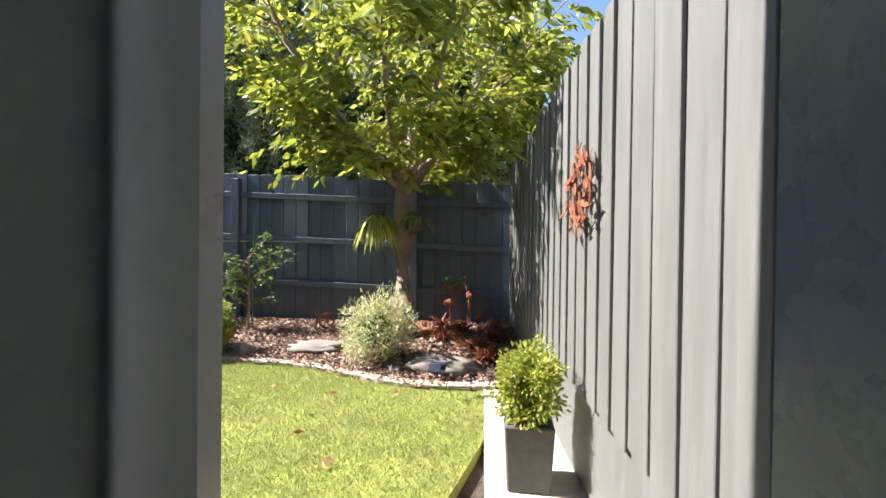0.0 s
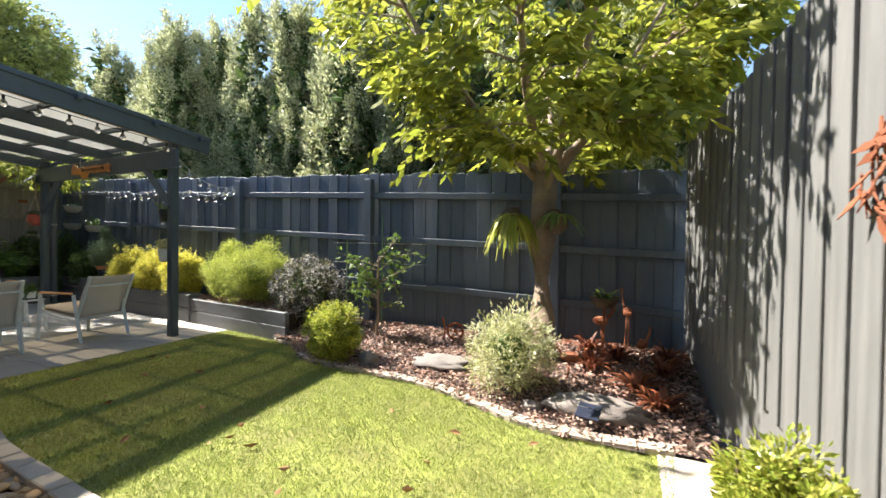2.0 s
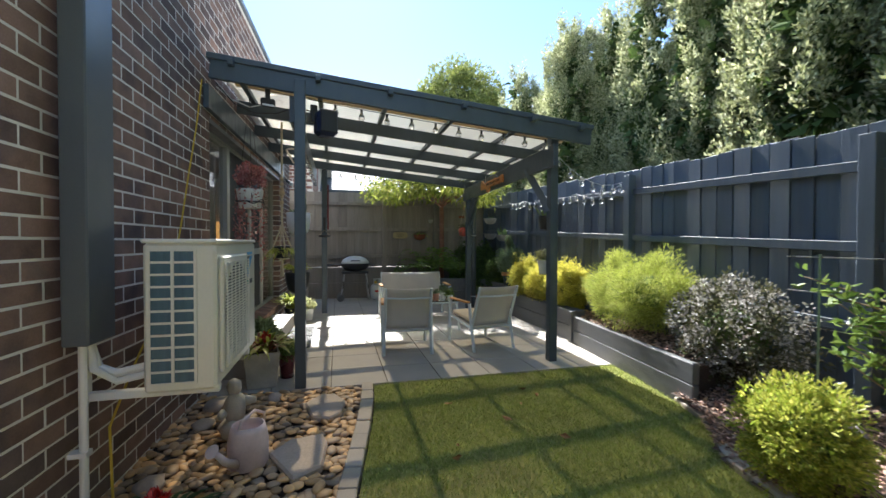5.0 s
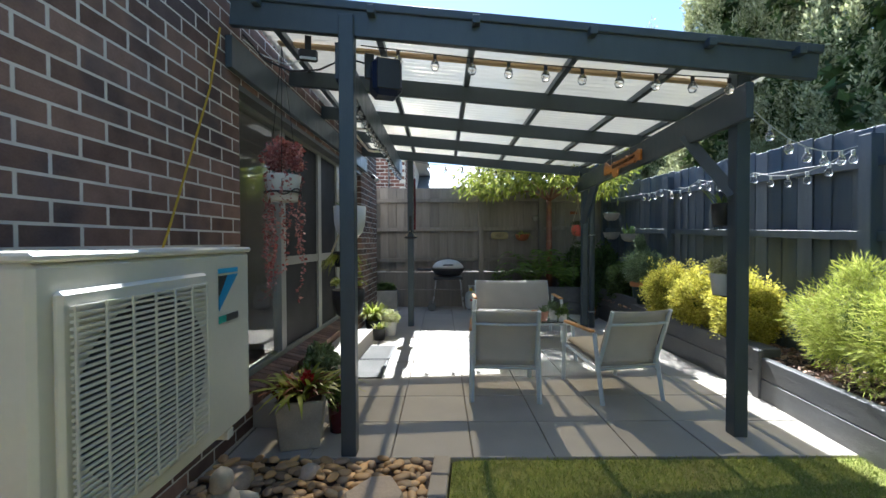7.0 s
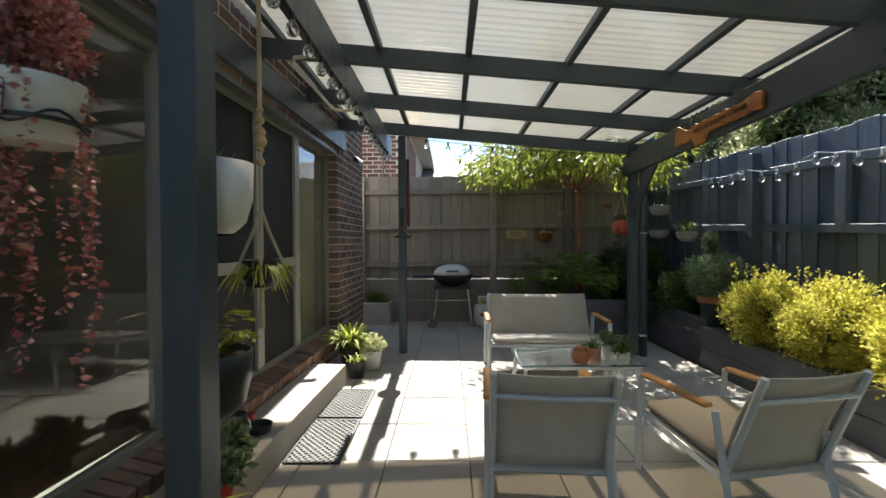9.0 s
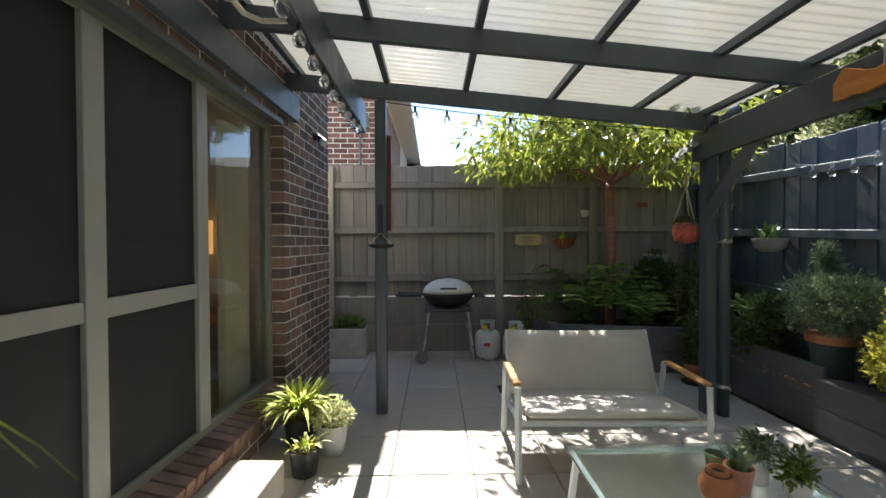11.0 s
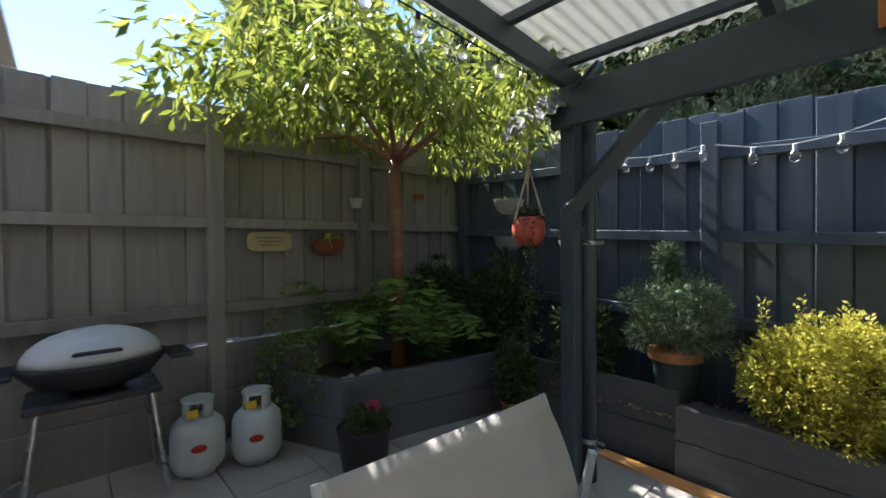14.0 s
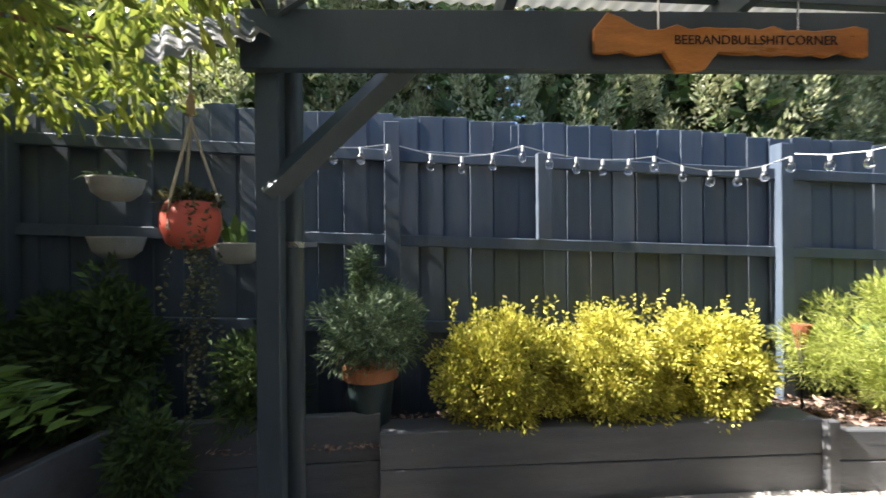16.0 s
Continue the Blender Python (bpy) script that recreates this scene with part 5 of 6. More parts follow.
flood = thing("flood_light", pose(-5.37, 1.21, 2.50, 0, 0, 15), "small black flood light under the front rafter", "light fitting")
part("head", box(0.05, 0.12, 0.08, (0, 0, 0), 0.012, Matrix.Rotation(radians(-25), 4, "Y")), M_DARK, flood)
part("lens", box(0.006, 0.10, 0.06, (0.026, 0, -0.012), 0.002, Matrix.Rotation(radians(-25), 4, "Y")), M_GASW, flood, "pale flat lens")
part("bracket", span(-0.03, 0.0, -0.02, 0.02, 0.02, 0.13, 0.003), M_DARK, flood)
ub = thing("wall_tube_bracket", pose(0, 0, 0), "cream bent metal tube bracket under the roof", "bracket")
part("tube", tube([(-6.56, 1.43, 2.36), (-6.58, 1.26, 2.36), (-6.64, 1.22, 2.36), (-7.47, 1.22, 2.36), (-7.53, 1.27, 2.36), (-7.53, 1.44, 2.36)], 0.012, 8), M_CREAM, ub)
sg = thing("wooden_sign", pose(-7.27, 4.032, 2.155, 90, 0, math.degrees(BEAM_YAW)), "varnished live-edge timber slab sign with burnt lettering", "sign")
r_ = random.Random(8)
top_ = [(-0.53 + 0.053 * i, 0.055 + 0.012 * r_.uniform(-1, 1) + (0.045 if i in (1, 2) else 0)) for i in range(21)]
bot_ = [(0.53 - 0.053 * i, -0.045 + 0.010 * r_.uniform(-1, 1) - (0.06 if i in (12, 13, 14) else 0)) for i in range(21)]
part("slab", prism(top_ + bot_, -0.014, 0.008, 0.003), M_SIGN, sg)
tx = bpy.data.curves.new("lettering", "FONT")
tx.body, tx.size, tx.align_x, tx.align_y, tx.extrude = "BEERANDBULLSHITCORNER", 0.050, "CENTER", "CENTER", 0.001
tob = new("lettering_curve", tx)
dg = bpy.context.evaluated_depsgraph_get()
tme = bpy.data.meshes.new_from_object(tob.evaluated_get(dg))
bpy.data.objects.remove(tob)
tme.materials.clear()
tme.materials.append(M_BURN)
to = new("lettering", tme)
to.parent = sg
to.matrix_local = pose(0.09, 0.005, 0.0095)
for x in (-0.28, 0.26):
    part("wire_loop", tube([(x, 0.05, 0.0), (x, 0.16, 0.0)], 0.004, 5), M_STEEL, sg)
pipe = thing("downpipe", pose(-8.98, 4.34, 0), "dark painted downpipe behind the pergola post", "pipe")
part("pipe", tube([(0, 0, 0.0), (0, 0, 2.4), (0, 0.10, 2.46)], 0.045, 16), M_POST, pipe, "", True)
for z in (0.24, 1.405):
    part("clamp", lathe([(0.047, -0.012), (0.051, -0.012), (0.051, 0.012), (0.047, 0.012)], 16, (0, 0, z)), M_STEEL, pipe, "silver pipe clamp")
    part("clamp", span(-0.02, 0.10, -0.012, -0.004, z - 0.01, z + 0.01), M_STEEL, pipe)
off = thing("roof_offcut", pose(-9.27, 4.22, 2.22, 40, -22, 12), "small grey corrugated sheet propped at the roof corner", "roof sheet")
cv = np.array([[x, y, 0.012 * math.sin(x * 80)] for y in (-0.22, 0.22) for x in np.linspace(-0.21, 0.21, 60)])
raw_mesh("sheet", cv, np.array([[i, i + 1, 61 + i, 60 + i] for i in range(59)]), M_CONC, off, "", True)
part("strut", tube([(0.2, -0.1, 0.0), (0.45, -0.2, 0.1)], 0.012, 6), M_POST, off)
for u in (-7.585,):
    hp = thing("fence_batten", pose(u, BF_Y - 0.005, 0), "short charcoal upright between two fence rails", "batten", "", "structure")
    part("board", span(-0.05, 0.05, -0.045, 0.005, 1.44, 2.02, 0.004), M_FENCE, hp)

# ---- pots ----
def pot(name, m, prof, material, label, plant=None, seed=0, category="plant pot", soil=True, squash=1.0):
    root = thing(name, m, label, category)
    part("pot", lathe(prof, 26, squash=squash), material, root, "", True)
    top = max(z for _, z in prof)
    rmax = max(r_2 for r_2, z in prof if z > top - 0.03)
    if soil:
        part("soil", lathe([(0.0, 0), (rmax * 0.9, 0.0), (rmax * 0.9, 0.004)], 18, (0, 0, top - 0.02), squash=squash), M_DIRT, root)
    if plant:
        plant(root, top, rmax, seed)
    return root


def tapered(r0, r1, h, lip=0.006):
    return [(r0 * 0.9, 0.0), (r0, 0.004), (r1, h - 0.004), (r1, h), (r1 - lip, h), (r1 - lip, h - 0.03), (0.0, h - 0.03)]


def tuft(material, n, length, width, droop=0.3, spread=0.5, rise=0.9):
    """A plant of long arching blades."""
    def make(root, top, rad, seed):
        g = np.random.default_rng(seed)
        V, F = [], []
        for k in range(n):
            a = g.uniform(0, 2 * math.pi)
            ln_ = length * g.uniform(0.6, 1.1)
            out = spread * g.uniform(0.3, 1.2)
            x0, y0 = g.normal(0, rad * 0.25, 2)
            prev = None
            m_ = 6
            for s_ in range(m_ + 1):
                t = s_ / m_
                rr_ = ln_ * out * t
                z = top - 0.03 + ln_ * rise * (t - droop * t * t * (0.5 + out))
                wd = width * math.sin(math.pi * min(0.12 + 0.88 * t, 0.995)) * 0.5 + 0.0008
                c = np.array([x0 + rr_ * math.cos(a), y0 + rr_ * math.sin(a), z])
                sd = np.array([-math.sin(a), math.cos(a), 0]) * wd
                V += [c - sd, c + sd]
                i = len(V)
                if prev is not None:
                    F.append([prev, prev + 1, i - 1, i - 2])
                prev = i - 2
        raw_mesh("leaves", np.array(V), np.array(F), material, root)
    return make


def fern(material, n, length, leaf=0.09):
    """Arching fronds with small leaflets on both sides."""
    def make(root, top, rad, seed):
        g = np.random.default_rng(seed)
        P, D = [], []
        for k in range(n):
            a = g.uniform(0, 2 * math.pi)
            ln_ = length * g.uniform(0.7, 1.1)
            up = g.uniform(1.6, 2.8)
            for s_ in range(16):
                t = (s_ + 1) / 16
                c = np.array([ln_ * t * math.cos(a) * 0.8, ln_ * t * math.sin(a) * 0.8, top - 0.02 + ln_ * up * (t - 0.75 * t * t)])
                for sg_ in (-1, 1):
                    P.append(c)
                    D.append([-math.sin(a) * sg_ + 0.35 * math.cos(a), math.cos(a) * sg_ + 0.35 * math.sin(a), -0.15])
        leaves("fronds", np.array(P), np.array(D), leaf, leaf * 0.28, material, root, seed=seed, spread=0.08)
    return make


def bushy(material, radii, leaf=(0.03, 0.014), n=60, per=50, r=0.05, lift=0.6):
    def make(root, top, rad, seed):
        p_, d_ = clumps(n, (0, 0, top + radii[2] * lift), radii, r, per, seed, 0.4)
        leaves("foliage", p_, d_, leaf[0], leaf[1], material, root, seed=seed)
    return make


def trailing(material, n, length, leaf=(0.025, 0.016), rad=0.1, crown=0.06):
    """Strings of small leaves that hang over the rim."""
    def make(root, top, rmax, seed):
        g = np.random.default_rng(seed)
        P, D = [], []
        for k in range(n):
            a = g.uniform(0, 2 * math.pi)
            ln_ = length * g.uniform(0.35, 1.0)
            r0 = rmax * g.uniform(0.85, 1.15)
            m_ = int(ln_ / 0.012)
            w1, w2 = g.uniform(0, 6, 2)
            for s_ in range(m_):
                z = top - s_ * 0.012
                P.append([r0 * math.cos(a) + 0.015 * math.sin(w1 + s_ * 0.15), r0 * math.sin(a) + 0.015 * math.sin(w2 + s_ * 0.13), z])
                D.append([math.cos(g.uniform(0, 6.28)), math.sin(g.uniform(0, 6.28)), -0.3])
        tagged(leaves("strands", np.array(P), np.array(D), leaf[0], leaf[1], material, root, seed=seed, spread=0.4), "", "", "", "stuff")
        p_, d_ = clumps(30, (0, 0, top + crown * 0.5), (rmax, rmax, crown), 0.04, 45, seed, 0.4, -0.3)
        leaves("foliage", p_, d_, leaf[0], leaf[1], material, root, seed=seed + 1)
    return make


def cords(root, z0, z1, r0, material, n=3, rad=0.004):
    for k in range(n):
        a = k * 2 * math.pi / n + 0.3
        part("cord", tube([(r0 * math.cos(a), r0 * math.sin(a), z0), (0, 0, z1)], rad, 5), material, root)


# white pot with pink trailing plant, hung beside the window
h = pot("hanging_pot", pose(-5.27, 1.08, 1.56), tapered(0.085, 0.108, 0.16), M_WHITE, "white hanging pot in a black scroll ring with pink trailing plant", trailing(L_PINK, 16, 0.80, (0.024, 0.018), crown=0.16), 3, "hanging plant")
part("ring", lathe([(0.108, 0.05), (0.112, 0.05), (0.112, 0.058), (0.108, 0.058)], 26), M_DARK, h, "black wrought ring")
part("scroll", tube([(0.11 * math.cos(a), -0.0 + 0.11 * math.sin(a), 0.055 - 0.02 * math.sin(4 * a)) for a in [i * 0.2 for i in range(12)]], 0.004, 5), M_DARK, h)
cords(h, 0.06, 0.95, 0.11, M_DARK, 3, 0.002)
# white and black half-round pots on the posts
pot("post_pot", pose(-5.405, 1.46, 1.335), [(0.0, 0.0), (0.05, 0.004), (0.082, 0.035), (0.10, 0.10), (0.104, 0.205), (0.098, 0.205), (0.094, 0.17), (0.0, 0.17)], M_WHITE, "smooth white pot fixed to a pergola post", tuft(L_SILVER, 16, 0.12, 0.012, 0.3, 0.7), 4)
pot("post_pot", pose(-5.405, 1.45, 0.81), [(0.0, 0.0), (0.05, 0.003), (0.085, 0.04), (0.102, 0.12), (0.105, 0.19), (0.098, 0.19), (0.095, 0.16), (0.0, 0.16)], M_DARK, "black pot with a green fern on a pergola post", fern(L_NAND, 12, 0.13, 0.04), 5)
pot("post_pot", pose(-5.60, 4.03, 0.93), tapered(0.06, 0.075, 0.15), M_WHITE, "small white pot fixed to a pergola post", bushy(L_PALE, (0.08, 0.08, 0.05), n=20, per=40), 6)
pot("post_pot", pose(-5.60, 4.03, 1.42), tapered(0.06, 0.075, 0.15), M_DARK, "small black pot with sparse leaves on a pergola post", tuft(L_GREEN, 14, 0.22, 0.02, 0.3, 0.5), 7)
for px_, py_, pz_ in ((-5.385, 1.475, 1.33), (-5.385, 1.475, 0.805), (-5.60, 4.03, 0.92), (-5.60, 4.03, 1.41)):
    hk = thing("pot_bracket", pose(px_, py_, pz_), "small black steel pot bracket on a post", "bracket")
    part("arm", span(-0.09, 0.11, -0.012, 0.012, 0.0, 0.008), M_DARK, hk)
# macrame hanger
mc = pot("macrame_planter", pose(-6.22, 1.22, 1.10), tapered(0.07, 0.085, 0.13), M_DARK, "black pot in a knotted cream macrame hanger with beads", tuft(L_NAND, 170, 0.23, 0.010, 1.5, 0.95, 0.5), 8, "hanging plant")
for k in range(4):
    a = k * math.pi / 2 + 0.4
    part("cord", tube([(0, 0, -0.02), (0.088 * math.cos(a), 0.088 * math.sin(a), 0.03), (0.09 * math.cos(a), 0.09 * math.sin(a), 0.13), (0.03 * math.cos(a), 0.03 * math.sin(a), 0.28), (0.0, 0.0, 0.38)], 0.009, 6), M_ROPE, mc)
part("cord", tube([(0, 0, 0.37), (0, 0, 1.47)], 0.011, 8), M_ROPE, mc)
part("tassel", tube([(0, 0, -0.02), (0.01, 0, -0.2)], 0.012, 6, end=0.02), M_ROPE, mc)
for z, rb in ((0.60, 0.022), (0.66, 0.018), (0.70, 0.032), (0.745, 0.026), (0.80, 0.022), (0.85, 0.018)):
    bd = bmesh.new()
    bmesh.ops.create_uvsphere(bd, u_segments=12, v_segments=8, radius=rb)
    part("bead", bd, M_PINE, mc, "turned wooden bead", True).location = (0, 0, z)
# coral pot by the rear post
cp = pot("hanging_pot", pose(-9.34, 4.25, 1.39), [(0.05, 0.0), (0.085, 0.02), (0.105, 0.08), (0.105, 0.13), (0.09, 0.18), (0.083, 0.18), (0.083, 0.15), (0, 0.15)], M_CORAL, "coral red ceramic hanging pot with trailing strands", trailing(L_PLUM, 11, 0.95, (0.022, 0.016), crown=0.01), 9, "hanging plant")
for k in range(3):
    a = k * 2.09 + 0.2
    part("cord", tube([(0, 0, -0.005), (0.108 * math.cos(a), 0.108 * math.sin(a), 0.08), (0.095 * math.cos(a), 0.095 * math.sin(a), 0.19), (0, 0, 0.50), (0, 0, 0.80)], 0.006, 6), M_ROPE, cp)
part("bead", tube([(0, 0, 0.52), (0, 0, 0.60)], 0.016, 8), M_PINE, cp)
hk = thing("pot_hook", pose(-9.34, 4.25, 2.19), "dark timber arm holding a hanging pot", "bracket")
part("arm", span(-0.02, 0.36, -0.02, 0.02, 0.0, 0.03, 0.003), M_POST, hk)
# half bowls on the fences
HALF = [(0.0, 0.0), (0.07, 0.005), (0.12, 0.05), (0.14, 0.12), (0.145, 0.13), (0.132, 0.13), (0.125, 0.10), (0.0, 0.10)]
for k, (x, y, z, ml, pl_) in enumerate([(-9.52, 5.16, 1.30, M_STONEW, tuft(L_GREEN, 18, 0.30, 0.05, 0.35, 0.5)), (-10.85, 4.80, 1.12, M_STONEW, tuft(L_GREEN, 26, 0.24, 0.012, 0.8, 0.8)),
                                         (-10.2, 5.14, 1.34, M_STONEW, None), (-10.2, 5.14, 1.68, M_STONEW, tuft(L_SILVER, 40, 0.2, 0.012, 0.7, 0.8)),
                                         (-10.90, 3.66, 1.32, M_RUST, tuft(L_NAND, 26, 0.34, 0.022, 0.9, 0.9)), (-10.90, 3.92, 1.72, M_STONEW, tuft(L_SILVER, 20, 0.12, 0.014, 0.5, 0.7))]):
    pot("fence_pot", pose(x, y, z), HALF if k not in (5,) else tapered(0.04, 0.06, 0.08), ml, ("pale half-round pot fixed to the fence" if ml is M_STONEW else "rusty basket of strappy leaves fixed to the fence"), pl_, 20 + k, "wall planter")
pl = thing("fence_plaque", pose(-10.99, 3.22, 1.43, 90, 0, 90), "pale timber plaque with worn writing on the fence", "plaque")
part("board", prism([(0.17 * math.copysign(abs(math.cos(a)) ** 0.5, math.cos(a)), 0.075 * math.copysign(abs(math.sin(a)) ** 0.5, math.sin(a))) for a in [i * math.pi / 14 for i in range(28)]], -0.01, 0.012, 0.003), mat("plaque_wood", (0.42, 0.33, 0.16), 0.6, 0.15), pl)
for k in range(3):
    part("writing_bar", box(0.20 - 0.03 * k, 0.010, 0.002, (0, 0.03 - 0.028 * k, 0.0125)), mat("faded_writing", (0.22, 0.17, 0.09), 0.7, 0.1), pl)
ms = thing("metal_lizard", pose(-10.99, 4.70, 1.88, 90, 0, 90), "small rusty metal ornament on the fence", "ornament")
part("plate", prism([(0.07 * math.cos(a), 0.035 * math.sin(a) + 0.012 * math.sin(3 * a)) for a in [i * math.pi / 9 for i in range(18)]], 0, 0.006), M_RUST, ms)
# red board and bird feeder on the rear post
rb = thing("red_board", pose(-9.19, 1.60, 1.50), "dark red painted board hung behind the rear post", "board")
part("board", box(0.025, 0.07, 0.80, (0, 0.02, 0.40), 0.006), mat("dark_red_paint", (0.12, 0.012, 0.014), 0.5, 0.1), rb)
part("hook", span(0.0, 0.03, 0.0, 0.02, 0.79, 0.81), M_DARK, rb)
bfd = thing("bird_feeder", pose(-9.12, 1.58, 1.36), "dark dish bird feeder strapped round the rear post", "bird feeder")
part("dish", lathe([(0.07, 0.0), (0.10, 0.012), (0.105, 0.03), (0.098, 0.03), (0.07, 0.01)], 24), M_DARK, bfd)
part("cord", tube([(0.05, -0.09, 0.03), (0.052, 0.0, 0.12), (0.05, 0.09, 0.03)], 0.004, 5), M_ROPE, bfd)
part("plate", span(0.046, 0.054, -0.02, 0.02, 0.1, 0.35, 0.003), M_DARK, bfd)

# ---- potted things on the ground ----
def conifer(root, top, rad, seed):
    part("rim", lathe([(0.142, top - 0.05), (0.158, top - 0.05), (0.162, top + 0.01), (0.146, top + 0.01)], 28), M_TERRA, root, "terracotta rim")
    p1_, d1_ = clumps(120, (0, 0, top + 0.22), (0.30, 0.24, 0.26), 0.085, 70, seed, 0.4)
    p2_, d2_ = clumps(26, (-0.04, 0, top + 0.55), (0.05, 0.05, 0.16), 0.05, 60, seed + 1, 0.2)
    leaves("foliage", np.concatenate([p1_, p2_]), np.concatenate([d1_, d2_]), 0.045, 0.008, L_SILVER, root, seed=seed)


pot("potted_conifer", pose(-8.72, 4.98, 0.30), tapered(0.10, 0.14, 0.40), mat("teal_pot", (0.035, 0.06, 0.06), 0.4, 0.1), "grey-green bushy conifer in a dark glazed pot", conifer, 31, "potted plant")
shrub("nandina_shrub", -9.35, 4.98, 0.30, (0.24, 0.2, 0.34), L_DARK, "dark green shrub with reddish tips in the raised bed", seed=33, n=70, per=45, leaf=(0.06, 0.018))
shrub("dark_shrub", -10.25, 4.98, 0.30, (0.42, 0.22, 0.48), L_DARK, "dense dark green shrub in the shaded corner", seed=34, n=110, per=55, leaf=(0.07, 0.03))
shrub("dark_shrub", -10.75, 4.75, 0.33, (0.25, 0.25, 0.45), L_DARK, "dense dark green shrub in the shaded corner", seed=35, n=80, per=45, leaf=(0.07, 0.03))
for k, (x, y, ln_) in enumerate([(-10.72, 3.80, 0.72), (-10.45, 4.40, 0.66)]):
    fr_ = thing("fern", pose(x, y, 0.39), "large arching green fern in the corner bed", "fern", "ferns in the corner bed")
    fern(L_FERN, 26, ln_ * 1.1, 0.13)(fr_, 0.05, 0.05, 40 + k)
    part("crown_base", lathe([(0.05, 0), (0.04, 0.06), (0.0, 0.07)], 10), M_TWIG, fr_)
shrub("leafy_creeper", -10.65, 3.18, 0.18, (0.28, 0.22, 0.30), L_GREEN, "loose green creeper spilling over the corner bed wall", seed=36, n=30, per=20, leaf=(0.05, 0.028), inner=None)
for k in range(7):
    st = tagged(link("white_stone", lump((0.055 + 0.015 * math.sin(k * 2.3), 0.045, 0.038), k, (0, 0, 0.02), 2, 0.45), M_STONEW, None, "", True), "pale rounded stone on the corner bed", "stone", "stones on the corner bed")
    st.location = (-10.42 + 0.07 * math.sin(k * 3), 3.50 + 0.06 * k + 0.03 * math.sin(k * 5), 0.392)
pot("flower_pot", pose(-9.98, 3.42, 0.0), tapered(0.13, 0.17, 0.28), M_DARK, "dark tub with a pink flower beside the corner bed", bushy(L_DARK, (0.14, 0.14, 0.06), n=30, per=40), 44, "potted plant")
fl = thing("pink_flower", pose(-9.95, 3.46, 0.27), "single pink bloom on a short stem", "flower")
part("stem", tube([(0, 0, 0), (0, 0, 0.10)], 0.004, 5), L_GREEN, fl)
p_, d_ = clumps(8, (0, 0, 0.12), (0.025, 0.025, 0.02), 0.015, 20, 6, 0.3)
leaves("petals", p_, d_, 0.03, 0.02, mat("pink_petal", (0.65, 0.08, 0.16), 0.5, 0.1), fl, seed=2)
pot("terracotta_pot", pose(-9.74, 4.60, 0.012), [(0.06, 0.0), (0.065, 0.0), (0.09, 0.15), (0.10, 0.15), (0.10, 0.185), (0.09, 0.185), (0.085, 0.16), (0.0, 0.16)], M_TERRA, "terracotta pot with a dark climbing plant on pavers", bushy(L_DARK, (0.16, 0.14, 0.24), (0.05, 0.02), 60, 35, 0.07, 0.9), 45, "potted plant")
sc = thing("saucer", pose(-9.74, 4.60, 0.0), "dark plastic saucer under a terracotta pot", "saucer")
part("dish", lathe([(0.09, 0.0), (0.12, 0.001), (0.125, 0.014), (0.118, 0.014), (0.09, 0.011), (0.0, 0.011)], 20), M_DARK, sc)
# by the step
pot("leafy_pot_plant", pose(-8.60, 1.08, 0.0), tapered(0.09, 0.12, 0.20), M_DARK, "bright green arching plant in a black pot by the step", tuft(L_LIME, 190, 0.50, 0.026, 0.6, 0.75, 1.0), 50, "potted plant")
pot("small_pot", pose(-8.48, 1.33, 0.0), tapered(0.075, 0.10, 0.20), M_WHITE, "small white pot with pale trailing leaves by the step", bushy(L_PALE, (0.12, 0.12, 0.08), n=30, per=40), 51, "potted plant")
pot("grassy_pot", pose(-8.22, 1.22, 0.0), tapered(0.07, 0.09, 0.16), M_DARK, "low black pot of grassy leaves by the step", tuft(L_NAND, 40, 0.22, 0.012, 0.6, 0.7), 52, "potted plant")
sq = thing("square_planter", pose(-5.40, 1.14, 0.0, 0, 0, 12), "square weathered concrete planter full of bromeliads", "planter")
bm = bmesh.new()
bmesh.ops.create_cube(bm, size=1.0)
for v in bm.verts:
    k = 0.30 if v.co.z > 0 else 0.24
    v.co = Vector((v.co.x * k, v.co.y * k, (v.co.z + 0.5) * 0.31))
bmesh.ops.bevel(bm, geom=list(bm.edges), offset=0.008, segments=1, affect="EDGES")
part("box", bm, M_STONEW, sq)
part("soil", box(0.26, 0.26, 0.008, (0, 0, 0.312)), M_DIRT, sq)
tuft(L_NAND, 90, 0.42, 0.030, 0.6, 0.9, 0.8)(sq, 0.32, 0.20, 60)
tuft(L_RUST, 50, 0.30, 0.028, 0.5, 0.8, 0.9)(sq, 0.32, 0.20, 61)
p_, d_ = clumps(3, (0.02, 0.03, 0.42), (0.02, 0.02, 0.02), 0.02, 30, 6, 0.3)
leaves("bloom", p_, d_, 0.035, 0.02, M_RED, sq, "red bloom", seed=2)
pot("maroon_pot", pose(-5.56, 1.34, 0.0), tapered(0.06, 0.075, 0.22), mat("maroon_glaze", (0.10, 0.02, 0.025), 0.25, 0.1), "glossy maroon pot beside the square planter", bushy(L_GREEN, (0.09, 0.09, 0.09), n=30, per=40), 53, "potted plant")
